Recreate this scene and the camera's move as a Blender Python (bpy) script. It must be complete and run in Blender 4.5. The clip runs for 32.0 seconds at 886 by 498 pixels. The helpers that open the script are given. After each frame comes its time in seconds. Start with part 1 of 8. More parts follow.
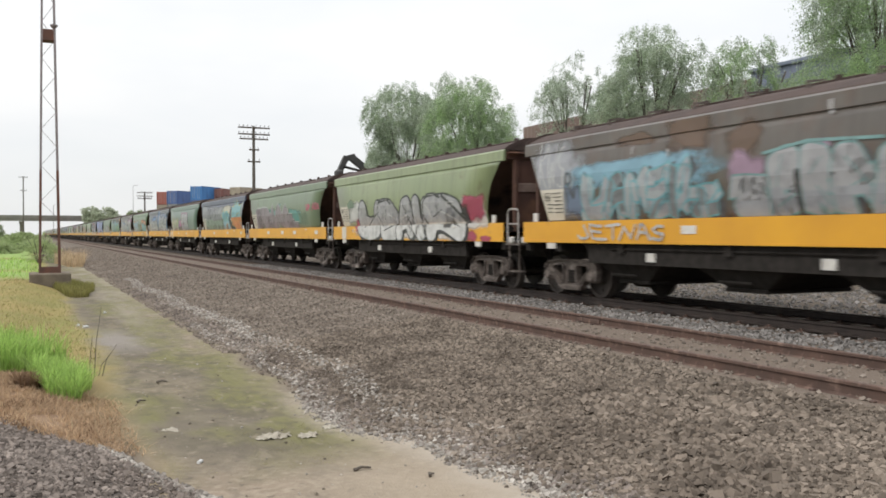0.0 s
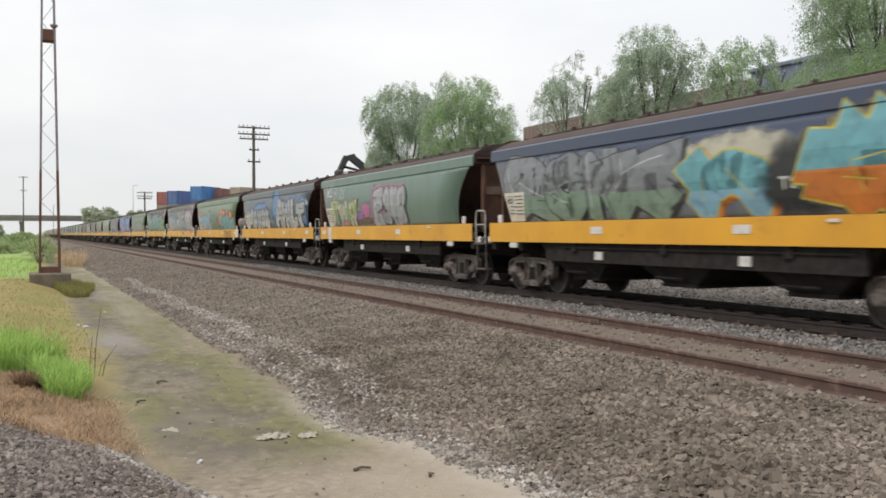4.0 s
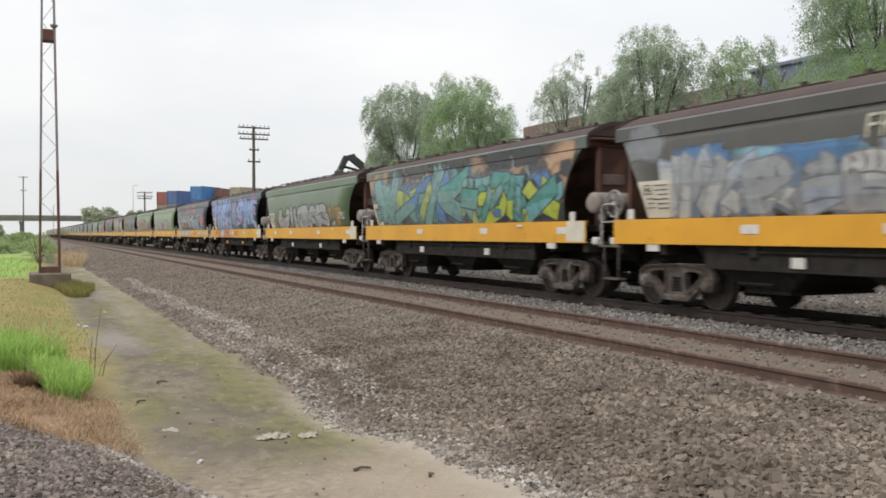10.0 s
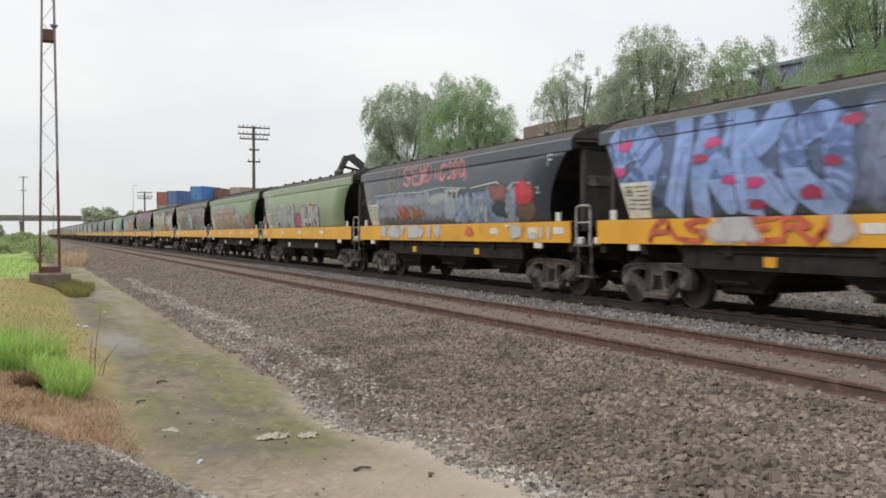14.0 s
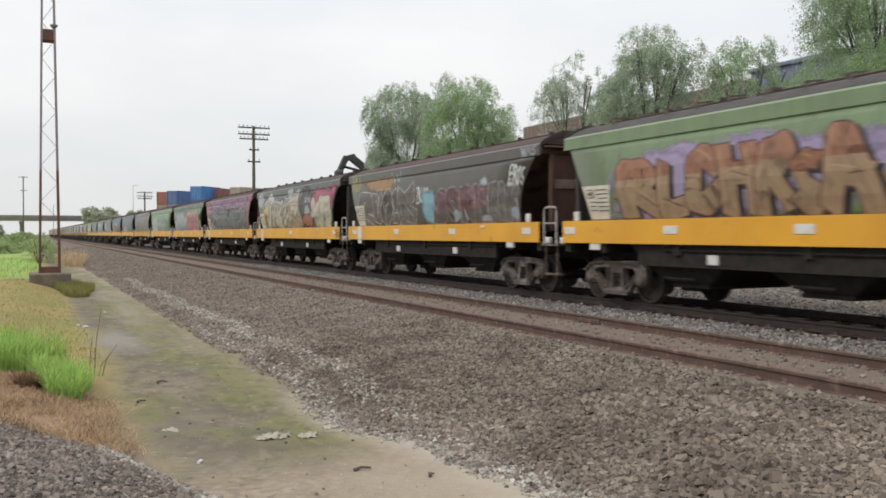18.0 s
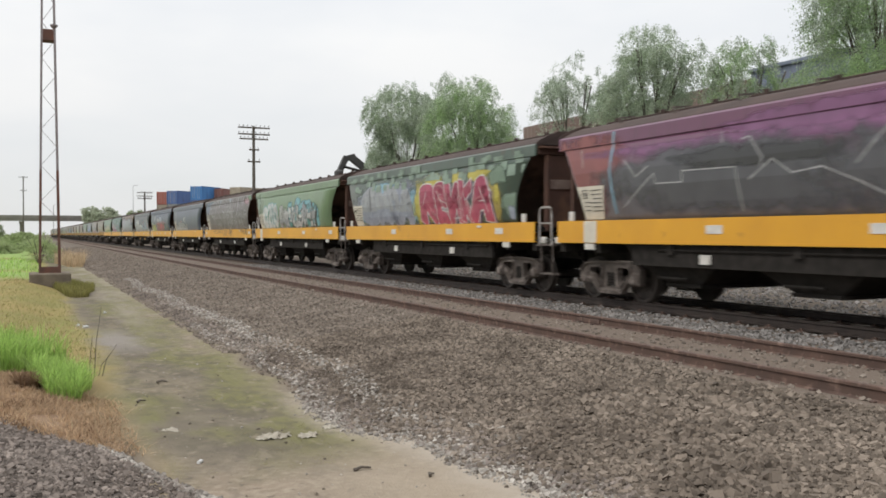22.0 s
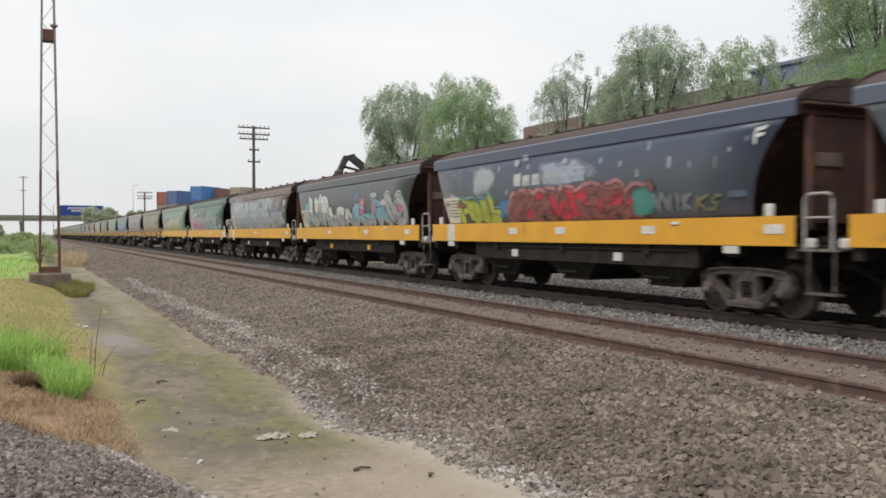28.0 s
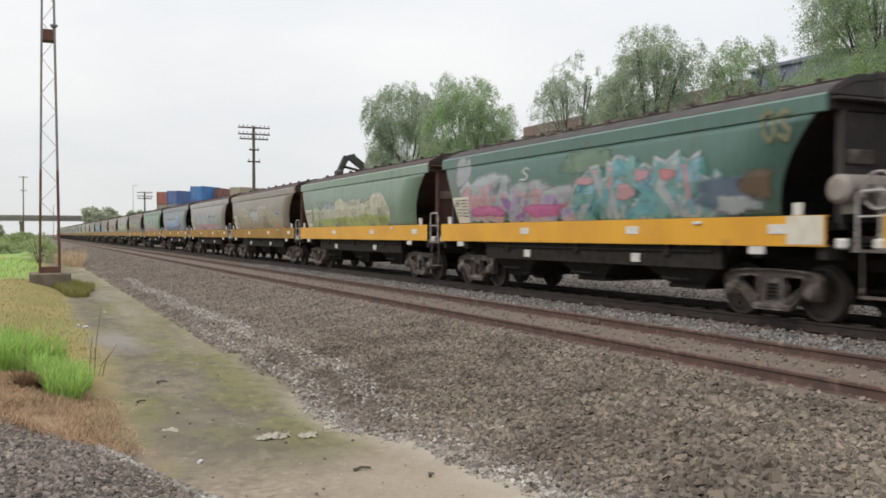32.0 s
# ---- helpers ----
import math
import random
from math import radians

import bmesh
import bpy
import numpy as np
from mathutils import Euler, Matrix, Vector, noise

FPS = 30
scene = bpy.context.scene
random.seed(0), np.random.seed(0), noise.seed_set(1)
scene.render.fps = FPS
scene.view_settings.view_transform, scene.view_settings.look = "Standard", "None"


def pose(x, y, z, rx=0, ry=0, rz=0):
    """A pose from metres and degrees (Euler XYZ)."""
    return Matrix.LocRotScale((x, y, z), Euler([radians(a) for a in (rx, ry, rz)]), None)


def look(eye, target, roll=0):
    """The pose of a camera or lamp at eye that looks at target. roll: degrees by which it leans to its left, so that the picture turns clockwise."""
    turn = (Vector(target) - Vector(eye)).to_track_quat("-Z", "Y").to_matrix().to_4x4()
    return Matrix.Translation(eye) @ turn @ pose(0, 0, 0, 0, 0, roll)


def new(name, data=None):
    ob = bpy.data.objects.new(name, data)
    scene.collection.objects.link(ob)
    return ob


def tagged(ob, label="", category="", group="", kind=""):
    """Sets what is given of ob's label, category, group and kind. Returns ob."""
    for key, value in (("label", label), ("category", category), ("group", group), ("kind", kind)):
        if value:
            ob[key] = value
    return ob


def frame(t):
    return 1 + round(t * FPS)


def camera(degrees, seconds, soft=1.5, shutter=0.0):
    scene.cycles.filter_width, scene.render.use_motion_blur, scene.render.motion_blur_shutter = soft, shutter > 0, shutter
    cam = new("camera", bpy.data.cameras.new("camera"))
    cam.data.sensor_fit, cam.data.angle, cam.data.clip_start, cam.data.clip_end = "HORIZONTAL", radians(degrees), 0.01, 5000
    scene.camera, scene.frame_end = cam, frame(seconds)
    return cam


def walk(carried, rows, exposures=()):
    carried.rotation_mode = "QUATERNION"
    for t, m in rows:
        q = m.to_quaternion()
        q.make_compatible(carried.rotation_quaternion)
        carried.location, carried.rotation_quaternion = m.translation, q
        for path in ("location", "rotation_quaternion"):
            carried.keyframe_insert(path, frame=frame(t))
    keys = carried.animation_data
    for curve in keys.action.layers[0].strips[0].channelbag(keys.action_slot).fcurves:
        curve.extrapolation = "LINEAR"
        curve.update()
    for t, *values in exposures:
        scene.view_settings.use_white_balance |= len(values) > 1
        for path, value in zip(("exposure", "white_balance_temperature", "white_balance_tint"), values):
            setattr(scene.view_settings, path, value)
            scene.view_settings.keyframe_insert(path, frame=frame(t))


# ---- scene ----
# World: z = 0 is the top of the rails, y runs along the railway away from the camera, x across it.
PITCH = 14.4          # one wagon, coupling to coupling
TRAIN_X = 12.10       # centre of the far track, on which the train runs
NEAR_X = 7.835        # centre of the near, rusty track
EYE = (0.0, 0.0, 1.38)

cam = camera(53.06, 32.0, soft=1.7, shutter=0.35)
HEADING = 25.06       # degrees to the right of the railway's direction
DOWN = 0.95
CAM_POSE = pose(EYE[0], EYE[1], EYE[2], 90 - DOWN, 0, -HEADING)
walk(cam, [(0.0, CAM_POSE), (32.0, CAM_POSE)], exposures=[(0.0, 0.16), (0.9, 0.08), (13.0, 0.08), (13.9, 0.02), (32.0, 0.02)])

# ---- light: bright overcast sky ----
SUN_EL, SUN_AZ = 50.0, 255.0
world = bpy.data.worlds.new("overcast_sky")
scene.world = world
world.use_nodes = True
wn, wl = world.node_tree.nodes, world.node_tree.links
wn.clear()
w_out = wn.new("ShaderNodeOutputWorld")
w_bg = wn.new("ShaderNodeBackground")
w_sky = wn.new("ShaderNodeTexSky")
w_sky.sky_type = 'NISHITA'
w_sky.sun_disc = False
w_sky.sun_elevation = radians(SUN_EL)
w_sky.sun_rotation = radians(SUN_AZ)
w_tc = wn.new("ShaderNodeTexCoord")
w_map = wn.new("ShaderNodeMapping")
w_map.inputs["Scale"].default_value = (1.0, 1.0, 3.0)
w_noise = wn.new("ShaderNodeTexNoise")
w_noise.inputs["Scale"].default_value = 1.7
w_noise.inputs["Detail"].default_value = 5
w_ramp = wn.new("ShaderNodeValToRGB")
w_ramp.color_ramp.elements[0].position, w_ramp.color_ramp.elements[1].position = 0.30, 0.68
w_ramp.color_ramp.elements[0].color = (0.72, 0.72, 0.72, 1)
w_ramp.color_ramp.elements[1].color = (0.97, 0.97, 0.97, 1)
w_cloud = wn.new("ShaderNodeMix")
w_cloud.data_type = 'RGBA'
w_cloud.inputs[6].default_value = (8.6, 8.9, 9.3, 1)
w_cloud.inputs[7].default_value = (10.0, 9.9, 9.7, 1)
w_mix = wn.new("ShaderNodeMix")
w_mix.data_type = 'RGBA'
wl.new(w_tc.outputs["Generated"], w_map.inputs["Vector"])
wl.new(w_map.outputs["Vector"], w_noise.inputs["Vector"])
wl.new(w_noise.outputs["Fac"], w_ramp.inputs["Fac"])
wl.new(w_noise.outputs["Fac"], w_cloud.inputs[0])
wl.new(w_ramp.outputs["Color"], w_mix.inputs[0])
wl.new(w_sky.outputs["Color"], w_mix.inputs[6])
wl.new(w_cloud.outputs[2], w_mix.inputs[7])
# an overcast sky is brighter overhead than at the horizon
w_sep = wn.new("ShaderNodeSeparateXYZ")
wl.new(w_tc.outputs["Generated"], w_sep.inputs["Vector"])
w_up = wn.new("ShaderNodeClamp")
wl.new(w_sep.outputs["Z"], w_up.inputs["Value"])
w_q = wn.new("ShaderNodeMath")
w_q.operation = 'MULTIPLY_ADD'
w_q.inputs[1].default_value, w_q.inputs[2].default_value = 0.65, 0.50
wl.new(w_up.outputs["Result"], w_q.inputs[0])
w_g = wn.new("ShaderNodeMath")
w_g.operation = 'MULTIPLY_ADD'
w_g.inputs[2].default_value = 0.905
wl.new(w_up.outputs["Result"], w_g.inputs[0])
wl.new(w_q.outputs["Value"], w_g.inputs[1])
w_scale = wn.new("ShaderNodeVectorMath")
w_scale.operation = 'SCALE'
wl.new(w_mix.outputs[2], w_scale.inputs[0])
wl.new(w_g.outputs["Value"], w_scale.inputs["Scale"])
wl.new(w_scale.outputs["Vector"], w_bg.inputs["Color"])
w_bg.inputs["Strength"].default_value = 0.097
wl.new(w_bg.outputs["Background"], w_out.inputs["Surface"])

sun = new("sun", bpy.data.lights.new("sun", 'SUN'))
sun.data.energy = 1.4
sun.data.angle = radians(22)
sun.data.color = (1.0, 0.96, 0.90)
sun_dir = Vector((math.sin(radians(SUN_AZ)) * math.cos(radians(SUN_EL)),
                  math.cos(radians(SUN_AZ)) * math.cos(radians(SUN_EL)), math.sin(radians(SUN_EL))))
sun.matrix_world = look(sun_dir * 60, (0, 0, 0))

# ---- materials ----
def mat(name, c1, c2=None, scale=4.0, rough=0.7, metal=0.0, bump=0.15, bscale=60.0, stretch=(1, 1, 1), c3=None, s3=1.0, lo3=0.55, hi3=0.7,
        island=0.0, objrand=0.0, spec=0.35, detail=6.0):
    """A surface of two mottled colours with a third in patches, and fine relief."""
    m = bpy.data.materials.new(name)
    m.use_nodes = True
    n, l = m.node_tree.nodes, m.node_tree.links
    b = n["Principled BSDF"]
    b.inputs["Roughness"].default_value = rough
    b.inputs["Metallic"].default_value = metal
    b.inputs["Specular IOR Level"].default_value = spec
    tc = n.new("ShaderNodeTexCoord")
    mp = n.new("ShaderNodeMapping")
    mp.inputs["Scale"].default_value = stretch
    l.new(tc.outputs["Object"], mp.inputs["Vector"])
    vec = mp.outputs["Vector"]
    if objrand:
        oi = n.new("ShaderNodeObjectInfo")
        sh = n.new("ShaderNodeVectorMath")
        sh.operation = 'SCALE'
        sh.inputs[0].default_value = (37.0, 91.0, 53.0)
        l.new(oi.outputs["Random"], sh.inputs["Scale"])
        ad = n.new("ShaderNodeVectorMath")
        l.new(vec, ad.inputs[0])
        l.new(sh.outputs["Vector"], ad.inputs[1])
        vec = ad.outputs["Vector"]
    c2 = c2 or tuple(v * 0.75 for v in c1)
    nz = n.new("ShaderNodeTexNoise")
    nz.inputs["Scale"].default_value, nz.inputs["Detail"].default_value = scale, detail
    l.new(vec, nz.inputs["Vector"])
    rp = n.new("ShaderNodeValToRGB")
    rp.color_ramp.elements[0].position, rp.color_ramp.elements[1].position = 0.33, 0.67
    rp.color_ramp.elements[0].color, rp.color_ramp.elements[1].color = (*c1, 1), (*c2, 1)
    l.new(nz.outputs["Fac"], rp.inputs["Fac"])
    col = rp.outputs["Color"]
    if c3:
        n3 = n.new("ShaderNodeTexNoise")
        n3.inputs["Scale"].default_value, n3.inputs["Detail"].default_value = s3, 8
        l.new(vec, n3.inputs["Vector"])
        r3 = n.new("ShaderNodeMapRange")
        r3.inputs["From Min"].default_value, r3.inputs["From Max"].default_value = lo3, hi3
        l.new(n3.outputs["Fac"], r3.inputs["Value"])
        mx = n.new("ShaderNodeMix")
        mx.data_type = 'RGBA'
        l.new(r3.outputs["Result"], mx.inputs[0])
        l.new(col, mx.inputs[6])
        mx.inputs[7].default_value = (*c3, 1)
        col = mx.outputs[2]
    if island:
        ge = n.new("ShaderNodeNewGeometry")
        mr = n.new("ShaderNodeMapRange")
        mr.inputs["To Min"].default_value, mr.inputs["To Max"].default_value = 1 - island, 1 + island
        l.new(ge.outputs["Random Per Island"], mr.inputs["Value"])
        hs = n.new("ShaderNodeHueSaturation")
        l.new(mr.outputs["Result"], hs.inputs["Value"])
        l.new(col, hs.inputs["Color"])
        col = hs.outputs["Color"]
    l.new(col, b.inputs["Base Color"])
    if bump:
        nb = n.new("ShaderNodeTexNoise")
        nb.inputs["Scale"].default_value, nb.inputs["Detail"].default_value = bscale, 4
        l.new(vec, nb.inputs["Vector"])
        bp = n.new("ShaderNodeBump")
        bp.inputs["Strength"].default_value, bp.inputs["Distance"].default_value = bump, 0.02
        l.new(nb.outputs["Fac"], bp.inputs["Height"])
        l.new(bp.outputs["Normal"], b.inputs["Normal"])
    return m


def leaf_mat(name, c1, c2, island=0.35):
    """Thin leaves: part of the light passes through them."""
    m = mat(name, c1, c2, scale=0.6, rough=0.6, bump=0.0, island=island, spec=0.25)
    n, l = m.node_tree.nodes, m.node_tree.links
    b, o = n["Principled BSDF"], n["Material Output"]
    tr = n.new("ShaderNodeBsdfTranslucent")
    l.new(b.inputs["Base Color"].links[0].from_socket, tr.inputs["Color"])
    mx = n.new("ShaderNodeMixShader")
    mx.inputs["Fac"].default_value = 0.5
    l.new(b.outputs["BSDF"], mx.inputs[1])
    l.new(tr.outputs["BSDF"], mx.inputs[2])
    l.new(mx.outputs["Shader"], o.inputs["Surface"])
    return m


def wagon_paint(name, base, fade, rust=0.35, upper=None):
    """Weathered enamel: faded patches, dark streaks that run down, rust specks, and on some wagons another colour above."""
    m = mat(name, base, fade, scale=0.9, rough=0.40, bump=0.04, bscale=5.0, c3=(0.10, 0.055, 0.035), s3=2.3,
            lo3=0.70 - 0.25 * rust, hi3=0.86, objrand=1.0, spec=0.6)
    n, l = m.node_tree.nodes, m.node_tree.links
    b = n["Principled BSDF"]
    b.inputs["Sheen Weight"].default_value, b.inputs["Sheen Roughness"].default_value = 0.12, 0.4  # road dust
    src = b.inputs["Base Color"].links[0].from_socket
    tc = n.new("ShaderNodeTexCoord")
    if upper:
        sep = n.new("ShaderNodeSeparateXYZ")
        l.new(tc.outputs["Object"], sep.inputs["Vector"])
        wob = n.new("ShaderNodeTexNoise")
        wob.inputs["Scale"].default_value = 1.1
        l.new(tc.outputs["Object"], wob.inputs["Vector"])
        add = n.new("ShaderNodeMath")
        add.operation = 'MULTIPLY_ADD'
        add.inputs[1].default_value = 0.5
        l.new(wob.outputs["Fac"], add.inputs[0])
        l.new(sep.outputs["Z"], add.inputs[2])
        mr = n.new("ShaderNodeMapRange")
        mr.inputs["From Min"].default_value, mr.inputs["From Max"].default_value = 2.75, 3.15
        l.new(add.outputs["Value"], mr.inputs["Value"])
        mu = n.new("ShaderNodeMix")
        mu.data_type = 'RGBA'
        l.new(mr.outputs["Result"], mu.inputs[0])
        l.new(src, mu.inputs[6])
        mu.inputs[7].default_value = (*upper, 1)
        src = mu.outputs[2]
    mp = n.new("ShaderNodeMapping")
    mp.inputs["Scale"].default_value = (1.0, 7.0, 0.35)
    l.new(tc.outputs["Object"], mp.inputs["Vector"])
    st = n.new("ShaderNodeTexNoise")
    st.inputs["Scale"].default_value, st.inputs["Detail"].default_value = 1.2, 7
    l.new(mp.outputs["Vector"], st.inputs["Vector"])
    sr = n.new("ShaderNodeMapRange")
    sr.inputs["From Min"].default_value, sr.inputs["From Max"].default_value = 0.50, 0.78
    sr.inputs["To Max"].default_value = 0.25 + 0.5 * rust
    l.new(st.outputs["Fac"], sr.inputs["Value"])
    ms = n.new("ShaderNodeMix")
    ms.data_type = 'RGBA'
    l.new(sr.outputs["Result"], ms.inputs[0])
    l.new(src, ms.inputs[6])
    ms.inputs[7].default_value = (0.055, 0.045, 0.038, 1)
    l.new(ms.outputs[2], b.inputs["Base Color"])
    return m


RUST_DARK = mat("dark_rusted_steel", (0.115, 0.072, 0.054), (0.16, 0.095, 0.070), scale=2.5, rough=0.85, c3=(0.025, 0.017, 0.014), s3=1.2, objrand=1.0)
RUST_BROWN = mat("brown_rusted_steel", (0.098, 0.050, 0.037), (0.066, 0.036, 0.028), scale=1.8, rough=0.85, c3=(0.145, 0.075, 0.045), s3=1.4, objrand=1.0)
GRIME = mat("black_underframe_grime", (0.022, 0.020, 0.018), (0.036, 0.032, 0.029), scale=6, rough=0.95, spec=0.1, objrand=1.0)
BOGIE_STEEL = mat("dusty_bogie_steel", (0.125, 0.102, 0.088), (0.065, 0.053, 0.046), scale=7, rough=0.7, c3=(0.25, 0.215, 0.19), s3=4, objrand=1.0)
RUST_PALE = mat("worn_rusty_plate", (0.22, 0.165, 0.14), (0.15, 0.10, 0.08), scale=5, rough=0.8)
WHEEL_STEEL = mat("wheel_steel", (0.035, 0.029, 0.025), (0.065, 0.054, 0.047), scale=4, rough=0.6, metal=0.4)
YELLOW = mat("yellow_sill_enamel", (0.66, 0.33, 0.022), (0.56, 0.27, 0.022), scale=0.8, rough=0.42, spec=0.5, bump=0.03, bscale=6, c3=(0.30, 0.14, 0.03), s3=2.6, lo3=0.64, hi3=0.8, objrand=1.0)
WHITE = mat("dirty_white_enamel", (0.62, 0.60, 0.56), (0.50, 0.48, 0.44), scale=9, rough=0.6, bump=0.05, objrand=1.0)
CREAM = mat("cream_data_panel_enamel", (0.60, 0.56, 0.47), (0.50, 0.46, 0.38), scale=5, rough=0.6, bump=0.03, objrand=1.0)
BLACK_MARK = mat("black_marking_paint", (0.03, 0.03, 0.03), (0.06, 0.055, 0.05), scale=9, rough=0.7, bump=0.0)
GALV = mat("worn_grey_tube", (0.42, 0.40, 0.38), (0.28, 0.25, 0.23), scale=12, rough=0.55, metal=0.2, bump=0.03)
RAIL_RUST = mat("rusty_rail_steel", (0.118, 0.072, 0.055), (0.078, 0.050, 0.040), scale=3, rough=0.75, c3=(0.185, 0.122, 0.096), s3=9)
RAIL_RUN = mat("running_rail_steel", (0.055, 0.042, 0.036), (0.035, 0.028, 0.025), scale=4, rough=0.6, metal=0.3)
TIMBER = mat("weathered_sleeper_timber", (0.13, 0.095, 0.075), (0.085, 0.062, 0.05), scale=7, rough=0.95, stretch=(0.3, 4, 4))
CONCRETE = mat("weathered_concrete", (0.25, 0.225, 0.19), (0.17, 0.15, 0.125), scale=2.5, rough=0.9, c3=(0.10, 0.085, 0.07), s3=3)
MAST_RUST = mat("rusty_mast_steel", (0.14, 0.062, 0.042), (0.09, 0.05, 0.04), scale=5, rough=0.8)
MAST_GREY = mat("grey_mast_steel", (0.27, 0.24, 0.245), (0.19, 0.165, 0.17), scale=5, rough=0.7)
POLE_WOOD = mat("grey_pole_timber", (0.14, 0.12, 0.10), (0.09, 0.08, 0.07), scale=3, rough=0.95, stretch=(3, 3, 0.4))
STONE_BROWN = mat("brown_grey_ballast", (0.118, 0.096, 0.077), (0.194, 0.160, 0.129), scale=1.0, rough=0.95, bump=0.3, bscale=45, island=0.45, spec=0.12)
# Lighter copy of the brown ballast; on far stretches its paleness paints haze.
STONE_LIGHTER = mat("lighter_brown_ballast", (0.150, 0.124, 0.102), (0.225, 0.190, 0.158), scale=1.0, rough=0.95, bump=0.25, bscale=45, island=0.35, spec=0.15)
END_BLACK = mat("dull_black_end_paint", (0.050, 0.045, 0.044), (0.075, 0.066, 0.062), scale=2.5, rough=0.8, spec=0.2, objrand=1.0)
STONE_GREY = mat("pale_grey_ballast", (0.205, 0.190, 0.176), (0.15, 0.140, 0.131), scale=1.5, rough=0.95, bump=0.25, bscale=45, island=0.40, spec=0.15)
STONE_PALE = mat("hazy_pale_ballast", (0.34, 0.315, 0.28), (0.22, 0.196, 0.172), scale=1.5, rough=0.95, bump=0.25, bscale=45, island=0.40, spec=0.15)
BARK = mat("grey_brown_bark", (0.12, 0.10, 0.08), (0.075, 0.062, 0.052), scale=9, rough=0.95, stretch=(3, 3, 0.5))
LEAF = leaf_mat("pepper_tree_foliage", (0.310, 0.385, 0.255), (0.370, 0.440, 0.305))
LEAF_PALE = leaf_mat("pale_grey_green_foliage", (0.350, 0.410, 0.310), (0.415, 0.470, 0.362))
LEAF_BRIGHT = leaf_mat("fresh_green_foliage", (0.285, 0.400, 0.195), (0.340, 0.450, 0.235))
BUSH_LEAF = leaf_mat("roadside_bush_foliage", (0.29, 0.335, 0.20), (0.33, 0.37, 0.24))
GRASS_GREEN = leaf_mat("lush_green_grass", (0.27, 0.43, 0.09), (0.37, 0.52, 0.15), 0.35)
GRASS_DRY = leaf_mat("dry_straw_grass", (0.50, 0.36, 0.23), (0.40, 0.28, 0.175), 0.3)
GRASS_OLIVE = leaf_mat("short_olive_grass", (0.27, 0.24, 0.085), (0.21, 0.21, 0.07), 0.3)
CLAD_BLUE = mat("blue_grey_cladding", (0.17, 0.195, 0.255), (0.145, 0.168, 0.22), scale=0.4, rough=0.6, bump=0.03)
CLAD_BROWN = mat("brown_grey_cladding", (0.20, 0.145, 0.12), (0.16, 0.115, 0.095), scale=0.4, rough=0.7, bump=0.03)
ROOF_DARK = mat("dark_rusty_roof", (0.050, 0.034, 0.029), (0.070, 0.045, 0.037), scale=1.5, rough=0.85)
# Distant leaves: air haze is put into the base colour as paleness.
HAZY_LEAF = leaf_mat("haze_paled_foliage", (0.34, 0.42, 0.20), (0.40, 0.46, 0.25), 0.2)
HEAP_STONE = mat("purple_grey_rubble", (0.130, 0.107, 0.092), (0.212, 0.180, 0.157), scale=1.0, rough=0.95, bump=0.3, bscale=45, island=0.45, spec=0.15)
# Sill yellow of the far wagons, dulled in colour to stand for haze.
YELLOW_HAZED = mat("haze_dulled_sill_enamel", (0.36, 0.20, 0.045), (0.24, 0.145, 0.05), scale=0.8, rough=0.7, spec=0.2, bump=0.03, bscale=6, objrand=1.0)

# ---- building helpers ----
def part(name, bm, material, parent=None, label=""):
    """Links a bmesh as one mesh object, under a thing or part if one is given."""
    me = bpy.data.meshes.new(name)
    bm.to_mesh(me)
    bm.free()
    return put(name, me, material, parent, label)


def put(name, me, material, parent=None, label="", own=False):
    """Links mesh data as an object; own: the material sits on the object, so that others may share the mesh."""
    if not me.materials:
        me.materials.append(None if own else material)
    ob = new(name, me)
    if own:
        ob.material_slots[0].link = 'OBJECT'
        ob.material_slots[0].material = material
    if parent:
        ob.parent = parent
    if label:
        ob["label"] = label
    return ob


def mesh_of(name, bm, material=None):
    me = bpy.data.meshes.new(name)
    bm.to_mesh(me)
    bm.free()
    if material:
        me.materials.append(material)
    return me


def box(bm, x0, x1, y0, y1, z0, z1, bevel=0.0):
    vs = [bm.verts.new((x, y, z)) for x in (x0, x1) for y in (y0, y1) for z in (z0, z1)]
    fs = [bm.faces.new([vs[i] for i in q]) for q in
          ((0, 1, 3, 2), (4, 6, 7, 5), (0, 4, 5, 1), (2, 3, 7, 6), (0, 2, 6, 4), (1, 5, 7, 3))]
    if bevel:
        es = list({e for f in fs for e in f.edges})
        bmesh.ops.bevel(bm, geom=es, offset=bevel, segments=1, affect='EDGES')
    return vs


def bar(bm, a, b, w, h=None, up=(0, 0, 1)):
    """A square bar from a to b."""
    a, b = Vector(a), Vector(b)
    h = h or w
    d = (b - a).normalized()
    u = Vector(up)
    if abs(d.dot(u)) > 0.98:
        u = Vector((0, 1, 0))
    s = d.cross(u).normalized() * w / 2
    u = s.cross(d).normalized() * h / 2
    lo = [bm.verts.new(a + p) for p in (-s - u, s - u, s + u, -s + u)]
    hi = [bm.verts.new(b + p) for p in (-s - u, s - u, s + u, -s + u)]
    bm.faces.new(lo[::-1])
    bm.faces.new(hi)
    for i in range(4):
        bm.faces.new((lo[i], lo[(i + 1) % 4], hi[(i + 1) % 4], hi[i]))


